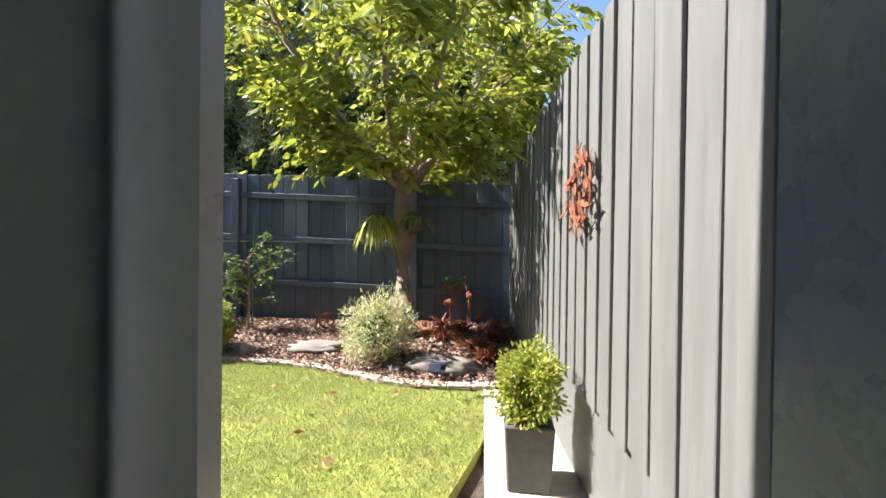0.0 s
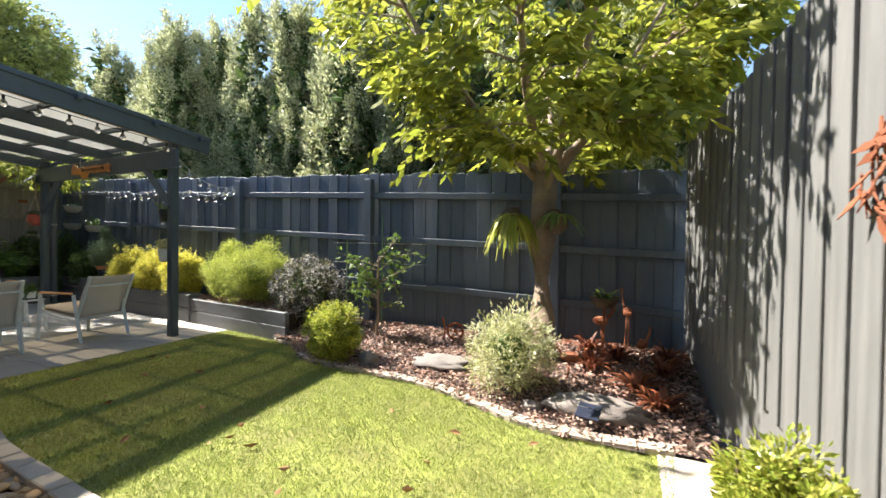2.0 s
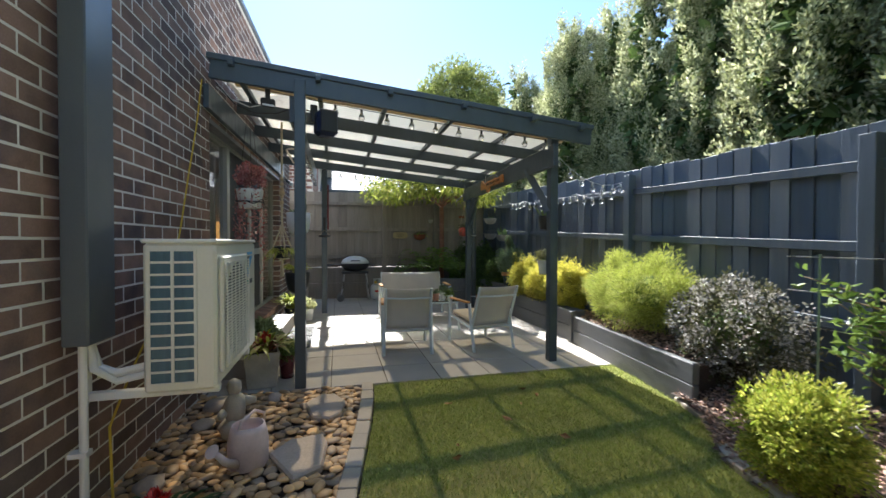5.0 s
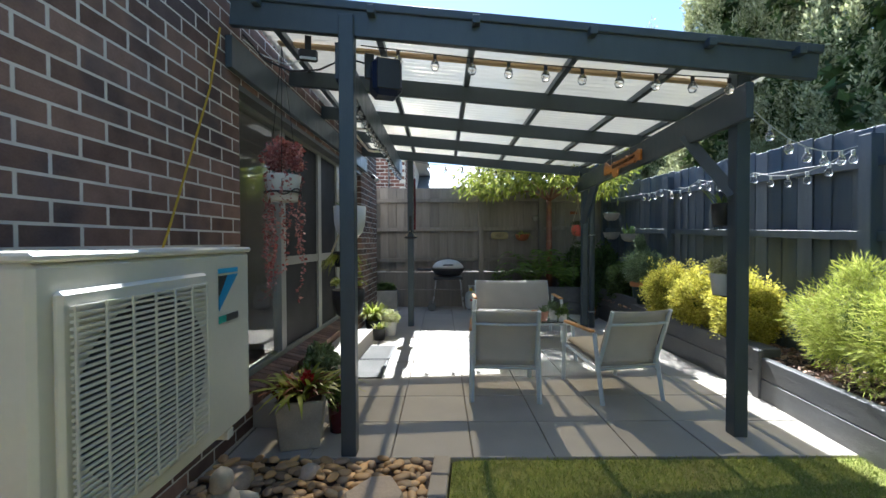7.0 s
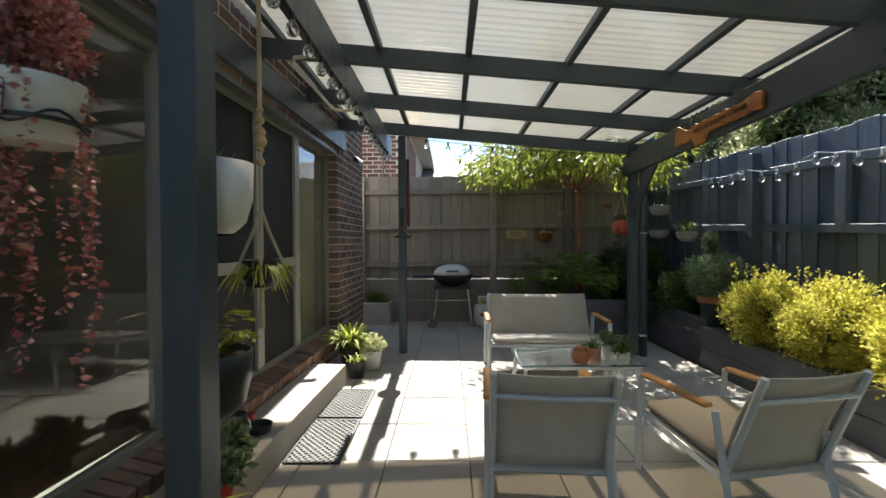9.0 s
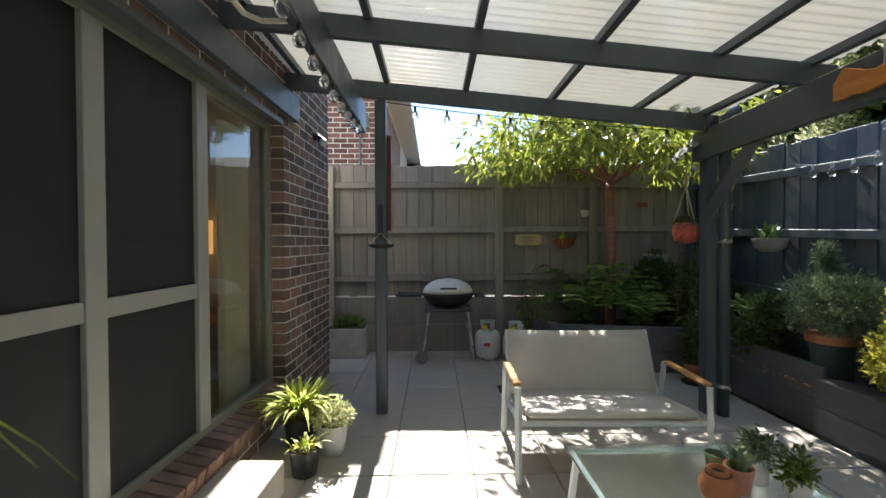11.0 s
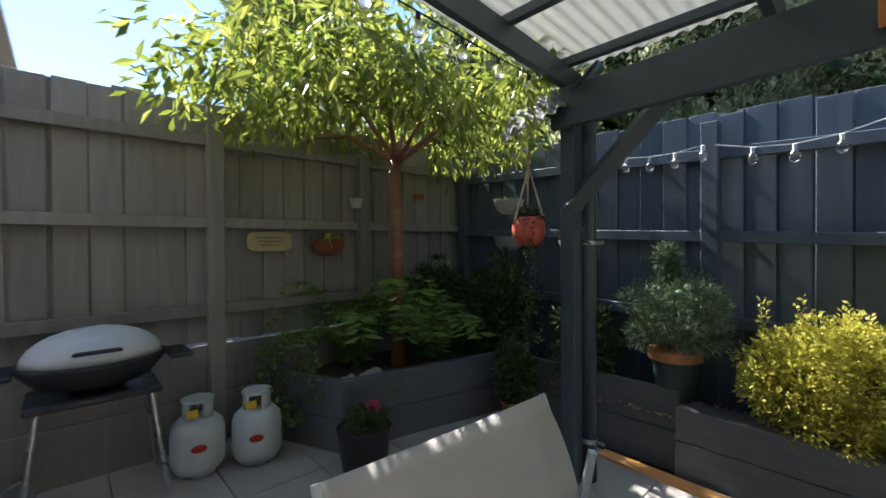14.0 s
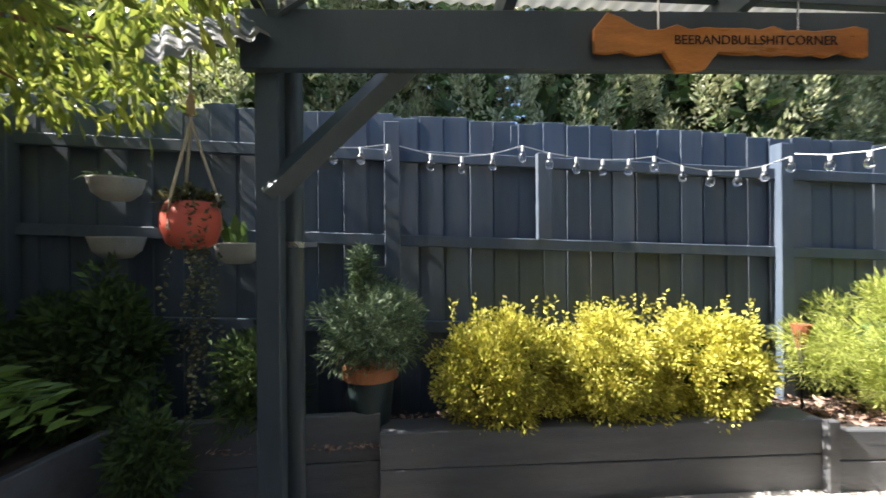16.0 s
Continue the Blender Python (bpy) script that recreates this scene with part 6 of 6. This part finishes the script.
for k, (x, y, z, r_, hh, ml, lab, pl_) in enumerate([
        (-6.02, 1.12, 0.187, 0.06, 0.09, M_RED, "small red pot with a rosette succulent on the ledge", bushy(L_SILVER, (0.08, 0.08, 0.05), (0.05, 0.03), 16, 20, 0.03)),
        (-6.18, 1.03, 0.187, 0.08, 0.10, M_CONC, "grey bowl of pale blue-green succulents on the ledge", bushy(L_SILVER, (0.11, 0.10, 0.09), (0.055, 0.034), 24, 26, 0.045)),
        (-6.02, 0.96, 0.187, 0.06, 0.09, M_PINE, "small tan pot with a cactus on the ledge", tuft(L_GREEN, 20, 0.14, 0.02, 0.2, 0.4)),
        (-6.80, 0.87, 0.187, 0.035, 0.05, M_RED, "tiny red pot on the window ledge", None)]):
    pot("succulent_pot", pose(x, y, z), tapered(r_ * 0.8, r_, hh), ml, lab, pl_, 70 + k, "potted plant")
tr = thing("glass_bowl", pose(-6.48, 0.92, 0.187), "clear round glass terrarium bowl on the ledge", "glass bowl")
part("bowl", lathe([(0.0, 0.0), (0.05, 0.003), (0.095, 0.05), (0.105, 0.10), (0.08, 0.17), (0.074, 0.17), (0.098, 0.10), (0.09, 0.055), (0.045, 0.01), (0.0, 0.007)], 28), M_BULB, tr, "", True)
dish = thing("dark_dish", pose(-6.66, 0.99, 0.187), "shallow dark dish on the window ledge", "dish")
part("dish", lathe([(0.04, 0.0), (0.07, 0.012), (0.078, 0.045), (0.072, 0.045), (0.06, 0.015), (0.0, 0.012)], 22), M_DARK, dish)
# mats: rubber with a diamond pattern of openings
for k, (x0, x1) in enumerate(((-7.24, -6.64), (-7.86, -7.28))):
    mtx = thing("door_mat", pose((x0 + x1) / 2, 1.305, 0.002), "grey and black rubber mat with a diamond lattice on the pavers", "door mat", "rubber mats")
    w_, d_ = x1 - x0, 0.34
    bm = bmesh.new()
    for s in (-1, 1):
        box(w_, 0.014, 0.012, (0, s * (d_ / 2 - 0.007), 0.006), 0, None, bm)
        box(0.014, d_ - 0.028, 0.012, (s * (w_ / 2 - 0.007), 0, 0.006), 0, None, bm)
    part("border", bm, M_DARK, mtx)
    bm = bmesh.new()
    step_ = 0.044
    for sgn in (-1, 1):
        c = -(w_ + d_) / 2
        while c < (w_ + d_) / 2:
            pts = []
            for x in (-w_ / 2, w_ / 2):
                y = sgn * (x - c)
                if abs(y) <= d_ / 2:
                    pts.append((x, y))
            for y in (-d_ / 2, d_ / 2):
                x = sgn * y + c
                if abs(x) < w_ / 2:
                    pts.append((x, y))
            if len(pts) >= 2:
                (xa, ya), (xb, yb) = pts[0], pts[1]
                ln_ = math.hypot(xb - xa, yb - ya)
                if ln_ > 0.02:
                    box(ln_, 0.011, 0.009 + 0.001 * sgn, ((xa + xb) / 2, (ya + yb) / 2, 0.005), 0, Matrix.Rotation(math.atan2(yb - ya, xb - xa), 4, "Z"), bm)
            c += step_
    part("lattice", bm, M_CONC, mtx)
    part("backing", span(-w_ / 2 + 0.014, w_ / 2 - 0.014, -d_ / 2 + 0.014, d_ / 2 - 0.014, 0.0, 0.0015), M_DARK, mtx)
# drain grate in the far paving
dg_ = thing("drain_grate", pose(-9.62, 2.72, 0.001), "small black drain grate set in the pavers", "drain grate")
for k in range(7):
    part("bar", span(-0.09 + 0.028 * k, -0.075 + 0.028 * k, -0.10, 0.10, 0.0, 0.008), M_DARK, dg_)

# ---- on the coffee table ----
TZ = 0.431
TXC = -7.36
pot("terracotta_jar", pose(TXC + 0.12, 3.08, TZ), [(0.045, 0.0), (0.062, 0.02), (0.066, 0.06), (0.05, 0.095), (0.035, 0.10), (0.038, 0.115), (0.03, 0.115), (0.03, 0.09), (0, 0.09)], M_TERRA, "small round terracotta candle jar on the glass table", None, 1, "jar")
pot("pink_pot", pose(TXC + 0.08, 3.19, TZ), tapered(0.038, 0.052, 0.10), mat("pink_clay", (0.60, 0.30, 0.22), 0.7, 0.1), "pink clay pot with a succulent on the glass table", tuft(L_SILVER, 16, 0.12, 0.03, 0.2, 0.5), 2, "potted plant")
pot("white_pot", pose(TXC + 0.02, 3.31, TZ), tapered(0.038, 0.045, 0.11), M_WHITE, "patterned white pot with a cactus on the glass table", bushy(L_SILVER, (0.05, 0.05, 0.05), n=14, per=30), 3, "potted plant")
pot("painted_pot", pose(TXC + 0.12, 3.39, TZ), tapered(0.04, 0.048, 0.08), M_WHITE, "painted white and red pot with leaves on the glass table", bushy(L_GREEN, (0.05, 0.05, 0.04), n=14, per=30), 4, "potted plant")
pot("green_glass", pose(TXC - 0.04, 3.18, TZ), tapered(0.03, 0.04, 0.09), mat("green_glaze", (0.06, 0.10, 0.04), 0.2, 0.05), "green glazed tumbler on the glass table", None, 5, "tumbler")

# ---- garden pieces by the pebbles ----
wc = thing("watering_can", pose(-4.02, 1.30, -0.01, 0, 0, 335), "old pinkish white watering can standing on pebbles", "watering can")
M_CAN = mat("chalky_pink_paint", (0.74, 0.60, 0.57), 0.7, 0.12, 8.0, 60.0, 0.2, tint=(0.40, 0.30, 0.25), tint_amt=0.5)
part("body", lathe([(0.105, 0.0), (0.11, 0.005), (0.11, 0.14), (0.10, 0.20), (0.088, 0.235), (0.082, 0.235), (0.09, 0.2), (0.1, 0.15), (0.0, 0.15)], 26), M_CAN, wc, "", True)
part("spout", tube([(0.10, 0, 0.05), (0.19, 0, 0.11), (0.27, 0, 0.20)], 0.026, 10, end=0.014), M_CAN, wc, "", True)
part("rose", lathe([(0.014, 0), (0.036, 0.03), (0.0, 0.032)], 14), M_CAN, wc).matrix_local = pose(0.265, 0, 0.195, 0, 48, 0)
part("handle", tube([(-0.10, 0, 0.06), (-0.17, 0, 0.12), (-0.15, 0, 0.24), (-0.06, 0, 0.29), (0.06, 0, 0.27), (0.085, 0, 0.225)], 0.009, 8), M_CAN, wc)
stt = bmesh.new()
for c_, r_ in (((0, 0, 0.07), (0.12, 0.10, 0.07)), ((0, 0, 0.20), (0.075, 0.07, 0.12)), ((0.01, 0.0, 0.34), (0.05, 0.048, 0.058)), ((-0.06, 0.05, 0.22), (0.03, 0.08, 0.035)), ((0.05, -0.06, 0.18), (0.06, 0.03, 0.03))):
    lump(r_, 3, c_, 2, 0.2, 2.0, stt)
st = tagged(link("garden_statue", stt, M_STONEW, None, "", True), "small weathered cast-stone figure standing on pebbles", "statue")
st.location = (-4.42, 1.14, -0.02)
sl = thing("strappy_plant", pose(-3.42, 1.02, -0.03), "dark strappy-leaved plant with a red flower by the wall", "plant")
tuft(L_DARK, 110, 0.45, 0.03, 0.7, 1.0, 0.7)(sl, 0.03, 0.12, 80)
tuft(L_GREEN, 20, 0.30, 0.03, 0.5, 0.8, 0.9)(sl, 0.03, 0.12, 81)
p_, d_ = clumps(5, (0.0, 0.02, 0.20), (0.022, 0.022, 0.015), 0.02, 26, 6, 0.3)
leaves("bloom", p_, d_, 0.05, 0.035, M_RED, sl, "red flower", seed=2)
part("stem", tube([(0, 0, 0.0), (0, 0.02, 0.19)], 0.006, 5), L_GREEN, sl)
for k, (x, y, s) in enumerate([(-4.95, 0.92, 0.13), (-4.75, 1.02, 0.10), (-5.05, 1.30, 0.08), (-4.62, 0.90, 0.09), (-3.9, 0.85, 0.09), (-3.6, 1.35, 0.06)]):
    st = tagged(link("grey_rock", lump((s, s * 0.8, s * 0.45), k + 5, (0, 0, s * 0.2), 2, 0.35), M_SLATE, None, "", True), "rough grey rock among the pebbles", "rock", "rocks among the pebbles")
    st.location = (x, y, -0.02)

# ---- garden bed pieces ----
for k, (x, y, rx, ry, rz) in enumerate([(-1.85, 4.35, 0.36, 0.20, 0.055), (-0.52, 3.82, 0.36, 0.16, 0.09), (-3.25, 4.72, 0.15, 0.12, 0.09), (-2.62, 4.12, 0.10, 0.08, 0.09), (-0.95, 3.72, 0.07, 0.06, 0.05), (-3.35, 4.45, 0.10, 0.08, 0.06)]):
    st = tagged(link("garden_rock", lump((rx, ry, rz), k + 11, (0, 0, rz * 0.55), 3, 0.42, 3.0), M_ROCK, None, "", True), "flat weathered sandstone rock in the mulch", "rock", "rocks in the garden bed")
    st.location = (x, y, bed_z(x, y) - 0.02)
so = thing("solar_light", pose(-0.55, 3.56, 0.03, -20, 0, -12), "small tilted solar panel of a garden light", "solar light")
part("panel", box(0.15, 0.012, 0.12, (0, 0, 0.10), 0.002, Matrix.Rotation(radians(-40), 4, "X")), mat("solar_cells", (0.03, 0.035, 0.055), 0.2, 0.1), so, "dark glassy solar panel")
for k in range(3):
    part("cell_line", box(0.145, 0.002, 0.003, (0, -0.010 - 0.022 * (k - 1) * 0.77, 0.092 + 0.03 * (k - 1)), 0, Matrix.Rotation(radians(-40), 4, "X")), M_STEEL, so)
part("stake", tube([(0, 0.02, -0.02), (0, 0.02, 0.10)], 0.008, 6), M_DARK, so)
# citrus with stakes
ct = thing("citrus_tree", pose(-2.98, 4.80, bed_z(-2.98, 4.80)), "young citrus tree with glossy leaves tied to a green stake", "young tree")
part("trunk", tube([(0, 0, -0.02), (0.02, 0, 0.3), (0.0, 0.02, 0.9)], 0.022, 8, end=0.012), M_BARK, ct)
part("stake", tube([(0.05, 0.03, -0.02), (0.05, 0.03, 1.42)], 0.008, 6), mat("green_stake", (0.12, 0.20, 0.10), 0.5, 0.1), ct, "green metal stake")
part("stake", tube([(-0.45, 0.03, -0.02), (-0.45, 0.03, 1.1)], 0.008, 6), mat("green_stake_pale", (0.20, 0.28, 0.18), 0.5, 0.1), ct, "green metal stake")
for z in (0.62, 0.85, 1.08):
    part("training_wire", tube([(-0.65, 0.03, z), (0.62, 0.03, z)], 0.004, 5), M_STEEL, ct)
rr = random.Random(17)
P, D = [], []
for k in range(17):
    a, z0, ln_ = rr.uniform(0, 6.28), rr.uniform(0.25, 0.95), rr.uniform(0.2, 0.55)
    up = rr.uniform(0.1, 0.7)
    tip = (ln_ * math.cos(a), 0.45 * ln_ * math.sin(a), z0 + ln_ * up)
    part("branch", tube([(0.01, 0.01, z0), tip], 0.008, 5, end=0.003), M_BARK, ct)
    for s in range(26):
        t = rr.uniform(0.25, 1.08)
        P.append((0.01 + (tip[0] - 0.01) * t + rr.gauss(0, 0.03), 0.01 + tip[1] * t + rr.gauss(0, 0.03), z0 + (tip[2] - z0) * t + rr.gauss(0, 0.03)))
        D.append((rr.gauss(0, 1), rr.gauss(0, 1), rr.gauss(0.1, 0.6)))
leaves("foliage", np.array(P), np.array(D), 0.075, 0.036, L_GREEN, ct, seed=3)
# rusty ornaments
wl = thing("iron_ornament", pose(-2.05, 4.95, bed_z(-2.05, 4.95), 0, 0, 20), "small rusty iron wheel ornament standing in mulch", "ornament")
ring_ = [(0.085 * math.cos(a), 0, 0.11 + 0.085 * math.sin(a)) for a in [i * math.pi / 12 for i in range(25)]]
part("rim", tube(ring_, 0.014, 6), M_RUST, wl)
for k in range(6):
    a = k * math.pi / 3
    part("spoke", tube([(0, 0, 0.11), (0.085 * math.cos(a), 0, 0.11 + 0.085 * math.sin(a))], 0.008, 5), M_RUST, wl)
part("stand", tube([(-0.13, 0.02, 0.0), (-0.11, 0, 0.12), (-0.14, 0, 0.26)], 0.012, 6), M_RUST, wl)
for k, (x, y, hh) in enumerate([(-0.55, 4.95, 0.50), (-0.20, 4.65, 0.36), (-0.32, 5.05, 0.62), (-0.75, 4.30, 0.30)]):
    bd = thing("garden_bird", pose(x, y, bed_z(x, y) - 0.01, 0, 0, 60 * k), "rusty wire garden bird ornament on thin legs", "ornament", "rusty garden ornaments")
    part("leg", tube([(0.02, 0.02, 0), (0, 0.01, hh * 0.6)], 0.006, 5), M_RUST, bd)
    part("leg", tube([(0.02, -0.02, 0), (0, -0.01, hh * 0.6)], 0.006, 5), M_RUST, bd)
    part("body", lump((0.075, 0.035, 0.045), k, (0, 0, hh * 0.65), 2), M_RUST, bd)
    part("neck", tube([(0.06, 0, hh * 0.70), (0.12, 0, hh * 0.9), (0.10, 0, hh), (0.17, 0, hh * 0.98)], 0.014, 6, end=0.004), M_RUST, bd)
for k, (x, y) in enumerate([(-0.25, 4.25), (-0.60, 4.55), (0.0, 4.90), (-0.10, 4.00), (-1.45, 5.05), (-0.40, 4.80), (-0.65, 5.00), (-0.05, 4.55)]):
    br = thing("bromeliad", pose(x, y, bed_z(x, y) - 0.01), "rust-red strappy bromeliad in the mulch", "bromeliad", "bromeliads in the garden bed")
    tuft(L_RUST, 60, 0.36, 0.022, 0.6, 0.8, 0.9)(br, 0.03, 0.05, 90 + k)
    part("base", lathe([(0.03, 0), (0.02, 0.05), (0.0, 0.055)], 8), M_TWIG, br)
hb = thing("hanging_basket", pose(-0.52, 4.85, 0.62), "coir basket with strappy green leaves on a stand", "hanging basket")
part("basket", lathe([(0.0, 0.0), (0.07, 0.01), (0.12, 0.07), (0.13, 0.11), (0.12, 0.11), (0.0, 0.09)], 20), M_TWIG, hb)
tuft(L_GREEN, 22, 0.32, 0.03, 0.7, 0.8, 0.7)(hb, 0.11, 0.1, 97)
part("stand", tube([(0, 0, -0.50), (0, 0, 0.01)], 0.010, 6), M_RUST, hb)
# staghorn ferns on the trunk
for k, (x, y, z, ml) in enumerate([(-1.34, 4.58, 1.44, L_NAND), (-0.93, 4.58, 1.42, L_GREEN)]):
    sf = thing("staghorn_fern", pose(x, y, z), "staghorn fern with drooping green fronds tied to the trunk", "fern", "ferns on the trunk")
    part("root_ball", lump((0.11, 0.07, 0.12), k, (0, 0.02, 0), 2, 0.3), M_TWIG, sf)
    tuft(ml, 190 if k == 0 else 60, 0.29 if k == 0 else 0.28, 0.042, 1.9 if k == 0 else 1.2, 0.9, 0.7)(sf, 0.06, 0.10, 100 + k)
    if k == 0:
        tuft(L_RUST, 14, 0.16, 0.09, 0.6, 0.8, 0.7)(sf, 0.04, 0.10, 103)
# potted bush by the side fence
pb = thing("tall_planter", pose(0.06, 2.14, 0.0, 0, 0, -3), "dark speckled square planter with a yellow-green bush", "planter")
bm = bmesh.new()
bmesh.ops.create_cube(bm, size=1.0)
for v in bm.verts:
    k = 0.235 if v.co.z > 0 else 0.20
    v.co = Vector((v.co.x * k, v.co.y * k, (v.co.z + 0.5) * 0.32))
bmesh.ops.bevel(bm, geom=list(bm.edges), offset=0.008, segments=1, affect="EDGES")
part("box", bm, mat("speckled_stone", (0.085, 0.085, 0.08), 0.7, 0.3, 20.0, 160.0, 0.5), pb)
part("soil", box(0.20, 0.20, 0.008, (0, 0, 0.322)), M_DIRT, pb)
bushy(L_NAND, (0.15, 0.15, 0.20), (0.030, 0.012), 95, 75, 0.055, 0.85)(pb, 0.32, 0.1, 110)
for k in range(5):
    part("stem", tube([(0.02 * k - 0.04, 0, 0.31), (0.05 * k - 0.1, 0.03 * (k % 2), 0.62)], 0.006, 5), M_TWIG, pb)
# wreath of rusty leaves on the side fence
wr = thing("metal_wreath", pose(fence_x(2.05) - 0.075, 2.05, 1.43, 0, -90, 0), "rusty steel wreath of cut-out leaves on the fence", "wreath")
r_ = random.Random(4)
for k in range(84):
    a = r_.uniform(0, 6.28)
    rad_ = r_.choice((0.09, 0.13, 0.17)) * r_.uniform(0.85, 1.1)
    own = prism([(0, -0.005), (0.03, -0.012), (0.08, 0), (0.03, 0.012), (0, 0.005)], 0, 0.003)
    lf = part("leaf", own, M_RUST, wr)
    lf.matrix_local = pose(rad_ * math.cos(a), 1.25 * rad_ * math.sin(a), r_.uniform(0.0, 0.02), r_.uniform(-25, 25), r_.uniform(-25, 25), math.degrees(a) + r_.choice((40, 90, 150)))
for rad_ in (0.09, 0.16):
    part("hoop", tube([(rad_ * math.cos(a), 1.25 * rad_ * math.sin(a), 0.0) for a in [i * math.pi / 16 for i in range(33)]], 0.004, 5), M_RUST, wr)
# torch and dry leaves
to_ = thing("garden_torch", pose(-5.98, 5.02, 0.30), "rusty metal garden torch with a wire basket", "torch")
part("cup", lathe([(0.02, 0.42), (0.05, 0.55), (0.055, 0.58), (0.0, 0.58)], 14), M_RUST, to_)
for k in range(5):
    a = k * 1.256
    part("wire", tube([(0, 0, 0.30), (0.05 * math.cos(a), 0.05 * math.sin(a), 0.55)], 0.004, 5), M_STEEL, to_)
part("pole", tube([(0, 0, -0.02), (0, 0, 0.44)], 0.010, 6), M_DARK, to_)
r2 = np.random.default_rng(5)
lp = np.array([[r2.uniform(-4.8, -0.4), r2.uniform(2.1, 3.4), 0.018] for _ in range(26)])
ld = np.stack([np.cos(lp[:, 0] * 37), np.sin(lp[:, 0] * 37), 0.15 + 0 * lp[:, 0]], 1)
tagged(leaves("fallen_leaves", lp, ld, 0.075, 0.035, mat("dry_leaf", (0.30, 0.15, 0.06), 0.8, 0.2), seed=1, spread=0.1), "scattered dry brown leaves on the lawn", "fallen leaves", "", "stuff")
# ---- bricks of the house wall, last ----
BL, BH, BD, JT = 0.226, 0.075, 0.10, 0.014


def brick_mesh(ln_):
    me = bpy.data.meshes.new("brick")
    bm = box(ln_, BD, BH, (0, 0, 0), 0.0015)
    bm.to_mesh(me)
    bm.free()
    me.materials.append(M_BRICK)
    return me


brick_full = brick_mesh(BL)
cuts = {}
bv, near_n = [], 0
q = random.Random(3)
for row in range(int(TOPZ / 0.086)):
    z = 0.005 + row * 0.086 + BH / 2
    x = -3.23 - (0.0 if row % 2 == 0 else 0.12)
    pieces = [] if row % 2 == 0 else [(-3.23 - 0.11, -3.23)]
    while x > END_X + 0.02:
        pieces.append((max(x - BL, END_X), x))
        x -= BL + JT
    for a, b in pieces:
        parts_ = [(a, b)]
        if WZ0 - 0.14 < z < WZ1 + 0.02:
            parts_ = [(u, v) for u, v in ((a, min(b, WX0)), (max(a, WX1), b)) if v - u > 0.02]
        for u, v in parts_:
            dy = q.uniform(-0.0003, 0.0003)
            if u > -5.45 and 0.5 < z < 2.45 and near_n < 300 and u < -3.2:
                ln_ = round(v - u, 2)
                me = brick_full if abs(ln_ - BL) < 0.011 else cuts.setdefault(ln_, None) or brick_mesh(v - u)
                if abs(ln_ - BL) >= 0.011:
                    cuts[ln_] = me
                ob = new("brick", me)
                ob.parent = wall_south
                ob.location = ((u + v) / 2, WALL_Y - BD / 2 + dy, z)
                near_n += 1
            else:
                bv.append(((u + v) / 2, WALL_Y - BD / 2 + dy, z, v - u))
for row in range(int(TOPZ / 0.086)):      # set-back wall and the short return
    z = 0.005 + row * 0.086 + BH / 2
    x = -1.12 - (0.0 if row % 2 == 0 else 0.12)
    while x > -3.2:
        u = max(x - BL, -3.22)
        bv.append(((u + x) / 2, DY - BD / 2, z, x - u))
        x -= BL + JT
bv = np.array(bv)
cube = np.array([[x, y, z] for x in (-.5, .5) for y in (-.5, .5) for z in (-.5, .5)])
cf = np.array([[0, 1, 3, 2], [4, 6, 7, 5], [0, 4, 5, 1], [2, 3, 7, 6], [0, 2, 6, 4], [1, 5, 7, 3]])
sz = np.stack([bv[:, 3], np.full(len(bv), BD), np.full(len(bv), BH)], 1)
vv = (cube[None] * sz[:, None, :] + bv[:, None, :3]).reshape(-1, 3)
ff = (cf[None] + (np.arange(len(bv)) * 8)[:, None, None]).reshape(-1, 4)
tagged(raw_mesh("bricks", vv, ff, M_BRICK_S, wall_south), "", "", "", "stuff")
